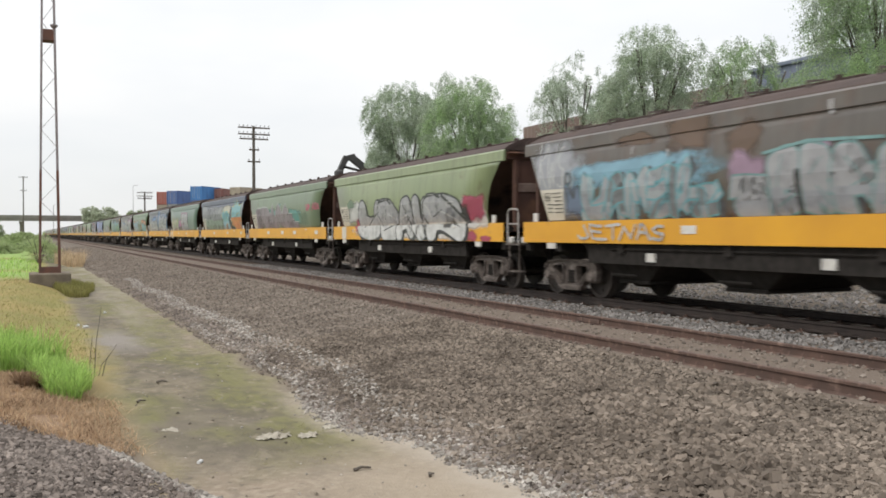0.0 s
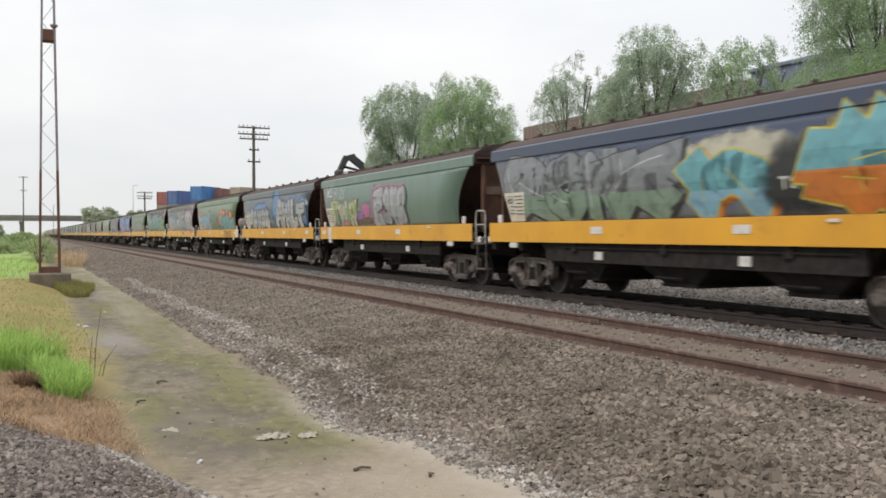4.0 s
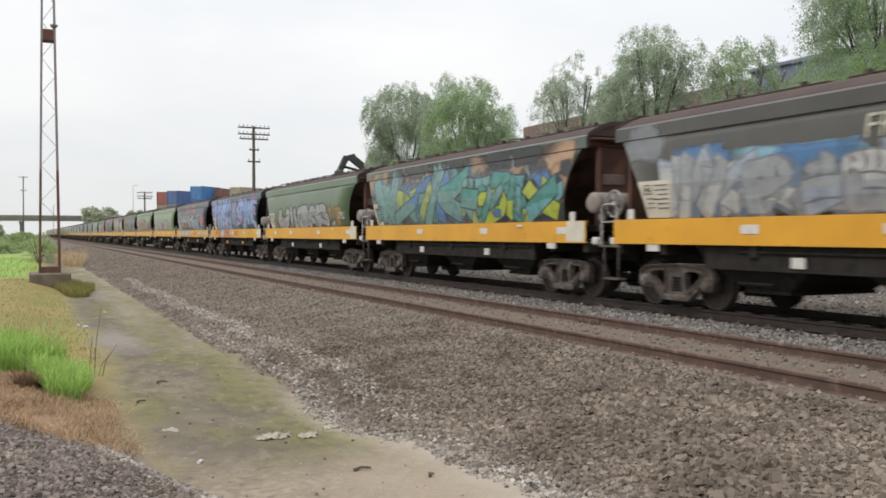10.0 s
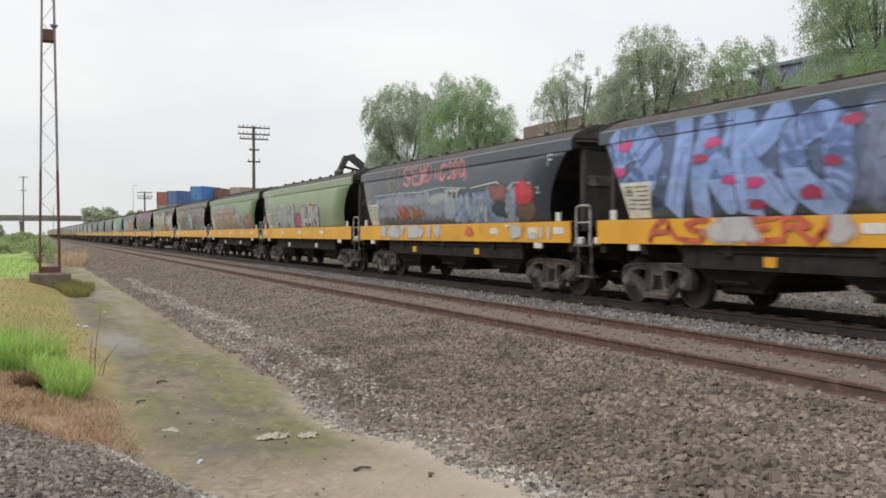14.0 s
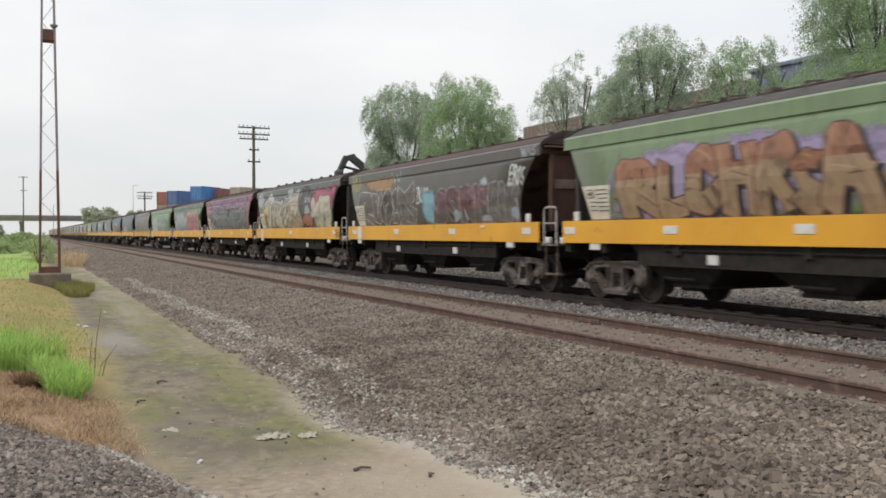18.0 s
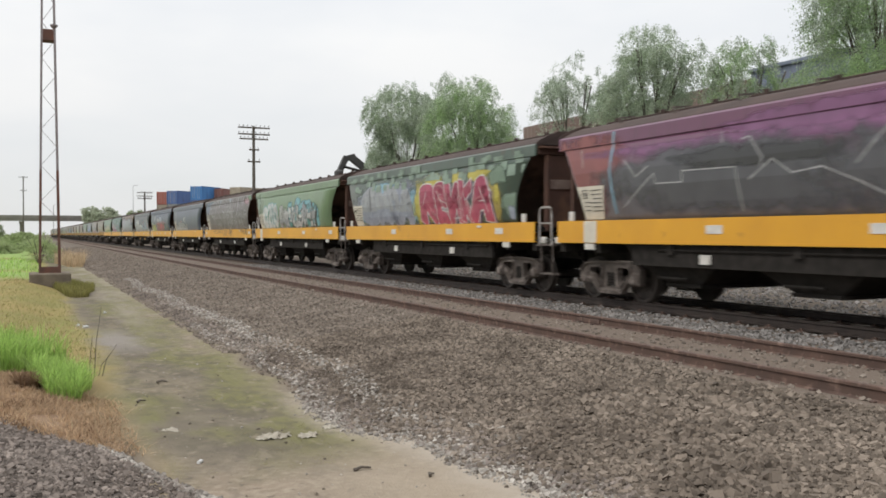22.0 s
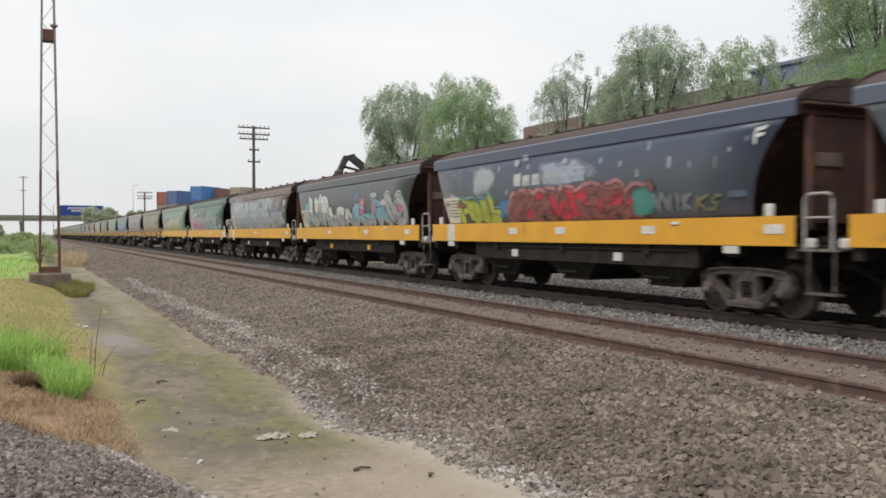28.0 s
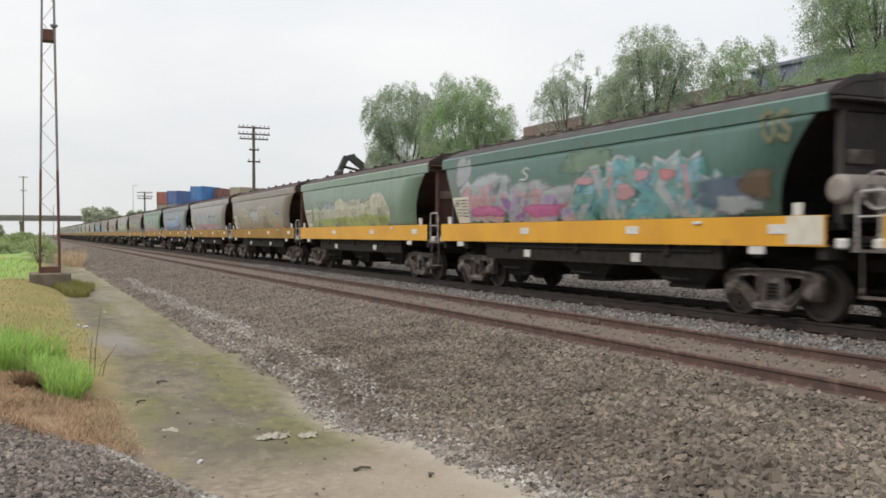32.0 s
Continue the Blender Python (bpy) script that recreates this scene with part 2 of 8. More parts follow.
def tube(bm, pts, r, seg=6, r1=None):
    """A round tube along points, tapering to r1."""
    pts = [Vector(p) for p in pts]
    rings = []
    for i, p in enumerate(pts):
        d = (pts[min(i + 1, len(pts) - 1)] - pts[max(i - 1, 0)]).normalized()
        u = Vector((0, 0, 1)) if abs(d.z) < 0.9 else Vector((0, 1, 0))
        s = d.cross(u).normalized()
        u = s.cross(d)
        rr = r + ((r1 if r1 is not None else r) - r) * i / (len(pts) - 1)
        rings.append([bm.verts.new(p + (s * math.cos(2 * math.pi * k / seg) + u * math.sin(2 * math.pi * k / seg)) * rr) for k in range(seg)])
    for a, b in zip(rings, rings[1:]):
        for k in range(seg):
            bm.faces.new((a[k], a[(k + 1) % seg], b[(k + 1) % seg], b[k]))
    bm.faces.new(rings[0][::-1])
    bm.faces.new(rings[-1])


def lathe(bm, prof, axis='X', seg=24, centre=(0, 0, 0)):
    """A closed turned shape: prof is (distance along the axis, radius)."""
    c = Vector(centre)
    rings = []
    for d, r in prof:
        ring = []
        for k in range(seg):
            a = 2 * math.pi * k / seg
            p = {'X': (d, r * math.cos(a), r * math.sin(a)), 'Y': (r * math.cos(a), d, r * math.sin(a)), 'Z': (r * math.cos(a), r * math.sin(a), d)}[axis]
            ring.append(bm.verts.new(c + Vector(p)))
        rings.append(ring)
    for a, b in zip(rings, rings[1:]):
        for k in range(seg):
            bm.faces.new((a[k], a[(k + 1) % seg], b[(k + 1) % seg], b[k]))
    bm.faces.new(rings[0][::-1])
    bm.faces.new(rings[-1])


def soup(name, verts, faces, material):
    me = bpy.data.meshes.new(name)
    me.from_pydata(verts, [], faces)
    me.update()
    me.materials.append(material)
    return me


def thing(name, label, category, group="", at=(0, 0, 0)):
    e = new(name)
    e.location = at
    e.empty_display_size = 0.3
    return tagged(e, label, category, group)


def smooth(a, b, x):
    t = min(1.0, max(0.0, (x - a) / (b - a)))
    return t * t * (3 - 2 * t)


# ---- ground ----
def toe_x(y):
    """Foot of the ballast shoulder; it draws back where the sandy path widens."""
    return 3.10 + 0.05 * math.sin(y * 0.55) + 0.05 * math.sin(y * 1.7 + 1) + 0.20 * smooth(9.5, 12.5, y) - 0.10 * smooth(16, 24, y) + 0.42 * (1.0 - smooth(7.4, 8.6, y)) + 0.20 * (1.0 - smooth(5.8, 7.0, y))


def ground_z(x, y):
    """Height of the land: a flat trackbed, its stony shoulder, a worn path, and a low grassy bank."""
    toe = toe_x(y)
    bank = 1.05 + 0.12 * math.sin(y * 0.4 + 2)
    z = -0.62
    s = min(1.0, max(0.0, (x - toe) / (6.35 - toe)))
    z += 0.42 * (s ** 0.8)
    if x < bank:
        z += 0.27 * smooth(0.0, 1.6, bank - x)
    near = (1.0 - smooth(7.6, 9.0, y)) * (1.0 - smooth(0.2, 1.1, x))
    z += 0.16 * near
    if 1.0 < x < 6.4 or y < 60:
        z += 0.018 * noise.noise((x * 1.3, y * 1.3, 0.0)) * (1.0 if x < 6.3 else 0.0)
    if 6.2 < x < 9.4:
        z += 0.055 * smooth(6.2, 6.6, x) * (1 - smooth(9.0, 9.4, x))
    if x < 2.2 and 22 < y < 46:  # a low mound round the mast's foundation
        z += 0.17 * math.exp(-((x - 0.1) / 1.3) ** 2 - ((y - 33.8) / 4.0) ** 2)
    if x > 19:
        z += 0.25 * smooth(19, 24, x)
    return z


def steps(stops):
    """Coordinates from (start, spacing) to the next start."""
    out = []
    for (a, d), (b, _) in zip(stops, stops[1:]):
        n = max(1, round((b - a) / d))
        out += [a + (b - a) * i / n for i in range(n)]
    return out + [stops[-1][0]]


gx = steps([(-2500, 500), (-500, 60), (-100, 12), (-20, 1.5), (-4, 0.22), (8, 0.5), (20, 1.5), (44, 20), (200, 150), (2500, 1)])
gy = steps([(-600, 100), (-60, 8), (-4, 1.0), (3, 0.22), (20, 0.5), (45, 1.5), (120, 12), (400, 100), (3000, 1)])
g_verts = [(x, y, ground_z(x, y)) for y in gy for x in gx]
nx = len(gx)
g_faces = [(j * nx + i, j * nx + i + 1, (j + 1) * nx + i + 1, (j + 1) * nx + i) for j in range(len(gy) - 1) for i in range(nx - 1)]


def ground_material():
    m = bpy.data.materials.new("trackside_soil")
    m.use_nodes = True
    n, l = m.node_tree.nodes, m.node_tree.links
    b = n["Principled BSDF"]
    b.inputs["Roughness"].default_value = 0.95
    b.inputs["Specular IOR Level"].default_value = 0.15
    tc = n.new("ShaderNodeTexCoord")
    sep = n.new("ShaderNodeSeparateXYZ")
    l.new(tc.outputs["Object"], sep.inputs["Vector"])

    def nz(scale, detail=6, stretch=(1, 1, 1)):
        mp = n.new("ShaderNodeMapping")
        mp.inputs["Scale"].default_value = stretch
        l.new(tc.outputs["Object"], mp.inputs["Vector"])
        t = n.new("ShaderNodeTexNoise")
        t.inputs["Scale"].default_value, t.inputs["Detail"].default_value = scale, detail
        l.new(mp.outputs["Vector"], t.inputs["Vector"])
        return t.outputs["Fac"]

    def ramp(v, lo, hi, to0=0.0, to1=1.0):
        r = n.new("ShaderNodeMapRange")
        r.inputs["From Min"].default_value, r.inputs["From Max"].default_value = lo, hi
        r.inputs["To Min"].default_value, r.inputs["To Max"].default_value = to0, to1
        l.new(v, r.inputs["Value"])
        return r.outputs["Result"]

    def op(kind, a, c):
        o = n.new("ShaderNodeMath")
        o.operation = kind
        for i, v in ((0, a), (1, c)):
            if isinstance(v, (int, float)):
                o.inputs[i].default_value = v
            else:
                l.new(v, o.inputs[i])
        return o.outputs["Value"]

    def mix(f, a, c):
        x = n.new("ShaderNodeMix")
        x.data_type = 'RGBA'
        l.new(f, x.inputs[0])
        for i, v in ((6, a), (7, c)):
            if isinstance(v, tuple):
                x.inputs[i].default_value = (*v, 1)
            else:
                l.new(v, x.inputs[i])
        return x.outputs[2]

    wob = op('MULTIPLY_ADD', nz(0.9), 0.9)
    wob.node.inputs[2].default_value = -0.45
    xw = op('ADD', sep.outputs["X"], wob)
    fine = nz(14, 8)
    soil = mix(ramp(nz(2.2), 0.35, 0.65), (0.25, 0.20, 0.15), (0.19, 0.155, 0.115))
    soil = mix(ramp(fine, 0.45, 0.75, 0, 0.6), soil, (0.38, 0.325, 0.25))
    damp = mix(ramp(nz(1.6), 0.4, 0.65), (0.135, 0.113, 0.092), (0.180, 0.152, 0.120))
    mid = op('MULTIPLY', op('MULTIPLY', ramp(xw, 0.9, 1.3), ramp(xw, 2.9, 2.3)), ramp(sep.outputs["Y"], 7.0, 8.4))
    soil = mix(op('MULTIPLY', mid, ramp(nz(0.7, 4, (1, 0.45, 1)), 0.30, 0.50)), soil, damp)
    moss = mix(fine, (0.140, 0.137, 0.058), (0.182, 0.170, 0.080))
    band = op('MULTIPLY', op('MULTIPLY', ramp(xw, 0.7, 1.3), ramp(xw, 3.3, 2.85)), ramp(sep.outputs["Y"], 6.9, 8.4))
    growth = op('ADD', nz(1.3, 7, (1, 0.45, 1)), ramp(xw, 1.6, 2.5, -0.04, 0.12))
    soil = mix(op('MULTIPLY', band, ramp(growth, 0.44, 0.60, 0.14, 0.88)), soil, moss)
    soil = mix(ramp(nz(3.2, 8, (1, 0.5, 1)), 0.52, 0.68, 0, 0.5), soil, (0.118, 0.098, 0.082))
    soil = mix(ramp(nz(9.0, 4), 0.62, 0.70, 0, 0.6), soil, (0.10, 0.083, 0.068))
    mott = op('MULTIPLY', ramp(nz(5.5, 6, (1, 0.6, 1)), 0.47, 0.62, 0, 0.55), band)
    soil = mix(mott, soil, (0.105, 0.092, 0.066))
    soil = mix(op('MULTIPLY', ramp(nz(7.5, 5, (1, 0.6, 1)), 0.60, 0.68, 0, 0.5), band), soil, (0.28, 0.235, 0.18))
    dried = op('MULTIPLY', op('MULTIPLY', ramp(sep.outputs["Y"], 15.2, 17.2), ramp(sep.outputs["Y"], 20.2, 18.4)), op('MULTIPLY', ramp(xw, 0.9, 1.3), ramp(xw, 2.1, 1.6)))
    soil = mix(op('MULTIPLY', dried, 0.85), soil, (0.24, 0.215, 0.19))
    dust = mix(fine, (0.27, 0.222, 0.165), (0.33, 0.275, 0.21))
    edge_band = op('MULTIPLY', op('MULTIPLY', ramp(xw, 2.55, 2.95), ramp(sep.outputs["Y"], 11.5, 9.0, 0.35, 1.0)), ramp(nz(3.0, 6), 0.30, 0.55))
    soil = mix(op('MAXIMUM', op('MULTIPLY', edge_band, 0.6), op('MULTIPLY', ramp(op('ADD', sep.outputs["Y"], wob), 8.0, 6.8, 0.0, 0.85), ramp(xw, 1.6, 2.6))), soil, dust)
    foot = op('ADD', sep.outputs["X"], ramp(op('ADD', sep.outputs["Y"], op('MULTIPLY', wob, 0.4)), 7.4, 8.7, 0.0, 0.42))
    powder = op('MULTIPLY', op('MULTIPLY', ramp(foot, 2.98, 3.40), ramp(sep.outputs["Y"], 11.5, 9.5)), ramp(nz(4.0, 6), 0.30, 0.60, 0.25, 0.9))
    soil = mix(powder, soil, (0.36, 0.315, 0.26))
    sandy = op('MULTIPLY', op('MULTIPLY', ramp(xw, 1.75, 2.25), ramp(sep.outputs["Y"], 16.0, 22.0)), ramp(nz(1.2, 6, (1, 0.4, 1)), 0.38, 0.64, 0.0, 0.6))
    soil = mix(sandy, soil, (0.285, 0.25, 0.20))
    grass = mix(ramp(nz(0.35, 5), 0.38, 0.62), (0.27, 0.215, 0.085), (0.20, 0.19, 0.065))
    grass = mix(ramp(fine, 0.4, 0.8, 0, 0.5), grass, (0.34, 0.26, 0.14))
    soil = mix(op('MULTIPLY', ramp(xw, 1.25, 0.85), ramp(sep.outputs["Y"], 9.0, 13.0, 0.3, 1.0)), soil, grass)
    straw = mix(fine, (0.30, 0.205, 0.13), (0.22, 0.15, 0.10))
    soil = mix(op('MULTIPLY', ramp(xw, 1.1, 0.3), ramp(sep.outputs["Y"], 14.2, 12.6)), soil, straw)
    heap = mix(fine, (0.10, 0.085, 0.075), (0.16, 0.138, 0.12))
    soil = mix(op('MULTIPLY', ramp(xw, 1.0, 0.7), ramp(sep.outputs["Y"], 9.2, 8.6)), soil, heap)
    lush = mix(nz(0.8), (0.20, 0.30, 0.075), (0.27, 0.34, 0.13))
    far_green = op('MULTIPLY', ramp(sep.outputs["Y"], 35, 42), ramp(xw, 0.9, -0.2))
    soil = mix(op('MULTIPLY', far_green, ramp(nz(0.12, 4), 0.30, 0.42)), soil, lush)
    peb = n.new("ShaderNodeTexVoronoi")
    peb.inputs["Scale"].default_value = 26
    l.new(tc.outputs["Object"], peb.inputs["Vector"])
    sepc = n.new("ShaderNodeSeparateColor")
    l.new(peb.outputs["Color"], sepc.inputs["Color"])
    stones = mix(sepc.outputs["Red"], (0.120, 0.098, 0.079), (0.170, 0.141, 0.114))
    bed = ramp(op('ADD', xw, ramp(sep.outputs["Y"], 8.7, 6.5, 0.0, -0.70)), 2.95, 3.25)
    soil = mix(bed, soil, stones)
    fouled = mix(fine, (0.19, 0.152, 0.121), (0.125, 0.10, 0.082))
    soil = mix(op('MULTIPLY', ramp(sep.outputs["X"], 6.5, 6.8), ramp(sep.outputs["X"], 9.1, 8.9)), soil, fouled)
    l.new(soil, b.inputs["Base Color"])
    bp = n.new("ShaderNodeBump")
    bp.inputs["Strength"].default_value, bp.inputs["Distance"].default_value = 0.5, 0.03
    hgt = op('ADD', op('MULTIPLY', op('MULTIPLY', ramp(peb.outputs["Distance"], 0.0, 0.6, 1, 0), bed), 1.2), op('ADD', fine, nz(45, 3)))
    l.new(hgt, bp.inputs["Height"])
    l.new(bp.outputs["Normal"], b.inputs["Normal"])
    return m


ground_me = soup("ground", g_verts, g_faces, ground_material())
for p in ground_me.polygons:
    p.use_smooth = True
tagged(new("ground", ground_me), "bare soil, dry grass and stone trackbed beside a railway", "ground", kind="structure")


# ---- ballast stones ----
def stones(name, rng, count, xr, yr, size, material, label, keep=None, sink=0.25, ypow=1.0):
    corner = np.array([(x, y, z) for x in (-1, 1) for y in (-1, 1) for z in (-1, 1)], float) * 0.5
    quad = np.array(((0, 1, 3, 2), (4, 6, 7, 5), (0, 4, 5, 1), (2, 3, 7, 6), (0, 2, 6, 4), (1, 5, 7, 3)))
    verts, faces, k = [], [], 0
    while k < count:
        x, y = rng.uniform(*xr), yr[0] + (yr[1] - yr[0]) * rng.random() ** ypow
        if keep and not keep(x, y, rng):
            continue
        s = size[0] + (size[1] - size[0]) * rng.random() ** 1.7
        c = corner * (1 + rng.uniform(-0.32, 0.32, (8, 3)))
        c[[1, 3, 5, 7], :2] *= rng.uniform(0.45, 0.95)
        c *= np.array((rng.uniform(0.8, 1.25), rng.uniform(0.7, 1.1), rng.uniform(0.45, 0.85))) * s
        e = np.array(Euler(rng.uniform(-0.65, 0.65, 2).tolist() + [rng.uniform(0, 6.3)]).to_matrix())
        c = c @ e.T + (x, y, ground_z(x, y) + s * (0.42 - sink))
        verts.append(c)
        faces.append(quad + 8 * k)
        k += 1
    me = soup(name, np.concatenate(verts).tolist(), np.concatenate(faces).tolist(), material)
    return tagged(new(name, me), label, "ballast", kind="stuff")


def heap_edge(x):
    return 9.05 - 0.9 * x - 1.9 * max(0.0, x - 0.6)


rng = np.random.default_rng(5)
stones("shoulder_ballast", rng, 34000, (3.0, 6.7), (3.6, 15.0), (0.018, 0.060), STONE_BROWN, "brown-grey crushed stone ballast on the track shoulder",
       keep=lambda x, y, r: x > toe_x(y) + 0.25 * r.normal() * (0.4 if y < 8.5 else 0.7))
stones("coarse_ballast", rng, 600, (4.0, 6.5), (3.6, 8.5), (0.055, 0.085), STONE_BROWN, "larger brown-grey stones lying on the ballast", sink=0.15,
       keep=lambda x, y, r: noise.noise((x * 0.8, y * 0.8, 9.0)) > 0.0)
# Far stones take the lighter copy: distance haze put into their colour.
stones("far_shoulder_ballast", rng, 17000, (2.95, 6.65), (15.0, 62.0), (0.025, 0.065), STONE_LIGHTER, "brown-grey crushed stone ballast along the track shoulder", ypow=1.5)
stones("distant_ballast", rng, 4000, (2.9, 6.6), (60.0, 125.0), (0.04, 0.08), STONE_LIGHTER, "brown-grey crushed stone ballast far along the track", ypow=1.4)
stones("dark_toe_ballast", rng, 6000, (2.6, 4.4), (5.0, 32.0), (0.016, 0.055), HEAP_STONE, "dark grey stones along the foot of the ballast", ypow=1.4,
       keep=lambda x, y, r: abs(x - toe_x(y) - 0.16) < 0.30 * r.random() ** 0.7)
stones("toe_ballast", rng, 8500, (2.6, 4.8), (5.0, 40.0), (0.016, 0.055), STONE_PALE, "hazy pale stones in a streak along the ballast", ypow=1.5,
       keep=lambda x, y, r: (y > 8.6 + r.normal() and abs(x - toe_x(y) - 0.56 - 0.08 * math.sin(y * 0.7)) < 0.24 * r.random() ** 0.6) or (y < 20 and abs(x - toe_x(y) - 0.02) < 0.20 * r.random()))
stones("toe_dust_ballast", rng, 3200, (2.7, 4.3), (5.0, 11.0), (0.010, 0.032), STONE_PALE, "small dust-covered stones where the ballast meets the sand",
       keep=lambda x, y, r: abs(x - toe_x(y) - 0.06) < 0.34 * r.random())
stones("six_foot_ballast", rng, 9500, (9.15, 11.15), (4.0, 46.0), (0.04, 0.08), STONE_GREY, "pale grey clean ballast between the two tracks", ypow=1.25)
stones("crib_ballast", rng, 2200, (6.75, 8.95), (5.0, 34.0), (0.025, 0.06), STONE_LIGHTER, "fouled brown ballast between rusty rails", sink=0.22, ypow=1.2)
stones("far_cess_ballast", rng, 7000, (13.2, 21.0), (8.0, 45.0), (0.05, 0.11), STONE_GREY, "rough grey stones beyond the running track")
stones("heap_ballast", rng, 19000, (-2.0, 1.5), (5.2, 9.6), (0.012, 0.050), HEAP_STONE, "heap of dark grey loose stones beside the path",
       keep=lambda x, y, r: y + 0.10 * math.sin(x * 5) + r.uniform(0, 0.35) < heap_edge(x) + 0.15)
stones("heap_rim", rng, 900, (0.55, 1.30), (5.6, 8.6), (0.014, 0.045), STONE_PALE, "hazy pale stones along the foot of the heap",
       keep=lambda x, y, r: abs(y - heap_edge(x) + 0.05) < 0.28 * r.random())
stones("path_clods", rng, 70, (1.0, 3.3), (6.0, 14.0), (0.010, 0.04), mat("dry_clods", (0.15, 0.12, 0.09), (0.11, 0.09, 0.07), scale=2, rough=0.95, bump=0.2, island=0.35), "crumbs and clods of dry soil on the path", ypow=1.2, sink=0.36)
stones("path_pebbles", rng, 200, (0.9, 3.1), (6.0, 22.0), (0.008, 0.024), STONE_PALE, "scattered pale pebbles on the bare path", ypow=1.4)

# ---- tracks ----
def rail_profile():
    return [(-0.065, -0.16), (0.065, -0.16), (0.065, -0.147), (0.012, -0.128), (0.012, -0.045), (0.035, -0.034), (0.035, -0.006), (0.026, 0.0),
            (-0.026, 0.0), (-0.035, -0.006), (-0.035, -0.034), (-0.012, -0.045), (-0.012, -0.128), (-0.065, -0.147)]


def rail_mesh(y0, y1):
    bm = bmesh.new()
    pr = rail_profile()
    a = [bm.verts.new((x, y0, z)) for x, z in pr]
    b = [bm.verts.new((x, y1, z)) for x, z in pr]
    for i in range(len(pr)):
        bm.faces.new((a[i], a[(i + 1) % len(pr)], b[(i + 1) % len(pr)], b[i]))
    bm.faces.new(a[::-1])
    bm.faces.new(b)
    return mesh_of("rail", bm)


rail_me = rail_mesh(-60, 620)
sl_bm = bmesh.new()
box(sl_bm, -1.3, 1.3, -0.12, 0.12, -0.30, -0.165, bevel=0.015)
sleeper_me = mesh_of("sleeper", sl_bm)
cl_bm = bmesh.new()
box(cl_bm, -0.11, 0.11, -0.06, 0.06, -0.172, -0.152)
box(cl_bm, -0.10, -0.055, -0.03, 0.03, -0.155, -0.125, bevel=0.008)
box(cl_bm, 0.055, 0.10, -0.03, 0.03, -0.155, -0.125, bevel=0.008)
clip_me = mesh_of("rail_fastening", cl_bm)


def track(name, x, steel, label, count):
    t = tagged(new(name), label, "railway track", kind="structure")
    t.location = (x, 0, 0)
    for dx in (-0.835, 0.835):
        r = put("rail", rail_me, steel, t, own=True)
        r.location = (dx, 0, 0)
    rnd = random.Random(int(x * 10))
    for i in range(count):
        y = 1.5 + i * 0.685
        s = put("sleeper", sleeper_me, TIMBER, t, own=True)
        s.location = (rnd.uniform(-0.04, 0.04), y, rnd.uniform(-0.02, 0.004))
        s.rotation_euler = (0, 0, rnd.uniform(-0.02, 0.02))
        if i < 40:
            for dx in (-0.835, 0.835):
                c = put("rail_fastening", clip_me, RAIL_RUST, t, own=True)
                c.location = (dx, y, 0)
    return t


def fishplate(parent, dx, y):
    bm = bmesh.new()
    for sx in (-1, 1):
        box(bm, sx * 0.028 - 0.014, sx * 0.028 + 0.014, y - 0.30, y + 0.30, -0.125, -0.05, bevel=0.006)
    part("fishplate", bm, RAIL_RUST, parent).location = (dx, 0, 0)


near_track = track("track_near", NEAR_X, RAIL_RUST, "disused track with brown rusty rails and half-buried sleepers", 90)
fishplate(near_track, -0.835, 23.8)
fishplate(near_track, 0.835, 12.6)
track("track_far", TRAIN_X, RAIL_RUN, "running track with dark rails on grey ballast", 90)

# ---- grain hopper wagons ----
# In a wagon's space y runs back from its leading end, x = -1.47 is the side that the camera sees.
LEVELS = [(1.60, 1.345), (1.95, 1.425), (2.30, 1.475), (2.65, 1.487), (2.95, 1.463), (3.20, 1.425), (3.46, 1.40)]
MID = 7.1
END = 0.42            # how far the chords and sills stand back from a wagon's end


BOGIE_Y, AXLE_Y = 1.82, 0.86


def half_width(z):
    for (a, wa), (b, wb) in zip(LEVELS, LEVELS[1:]):
        if z <= b:
            return wa + (wb - wa) * (z - a) / (b - a)
    return LEVELS[-1][1]


def edge(z):
    """How far the side plate's end stands back from the leading end at height z."""
    t = min(1.0, max(0.0, (3.20 - z) / 1.60))
    return 0.63 + 0.73 * (1 - (1 - t) ** 1.8)


def side_mesh():
    bm = bmesh.new()
    zs = [1.60, 1.775, 1.95, 2.125, 2.30, 2.475, 2.65, 2.80, 2.95, 3.075, 3.20]
    rows = []
    for z in zs:
        w, e = half_width(z), edge(z)
        ys = [e + (2 * MID - 2 * e) * k / 8 for k in range(9)]
        rows.append(([bm.verts.new((-w, y, z)) for y in ys], [bm.verts.new((-w + 0.02, y, z)) for y in ys]))
    for (o0, i0), (o1, i1) in zip(rows, rows[1:]):
        for k in range(8):
            bm.faces.new((o0[k + 1], o0[k], o1[k], o1[k + 1]))
            bm.faces.new((i0[k], i0[k + 1], i1[k + 1], i1[k]))
        bm.faces.new((o0[0], i0[0], i1[0], o1[0]))
        bm.faces.new((i0[8], o0[8], o1[8], i1[8]))
    for k in range(8):
        bm.faces.new((rows[0][0][k], rows[0][0][k + 1], rows[0][1][k + 1], rows[0][1][k]))
        bm.faces.new((rows[-1][0][k + 1], rows[-1][0][k], rows[-1][1][k], rows[-1][1][k + 1]))
    for f in bm.faces:
        f.smooth = True
    for e in bm.edges:
        e.smooth = not (len(e.link_faces) == 2 and e.calc_face_angle(0) > 0.7)
    return mesh_of("side_plate", bm)


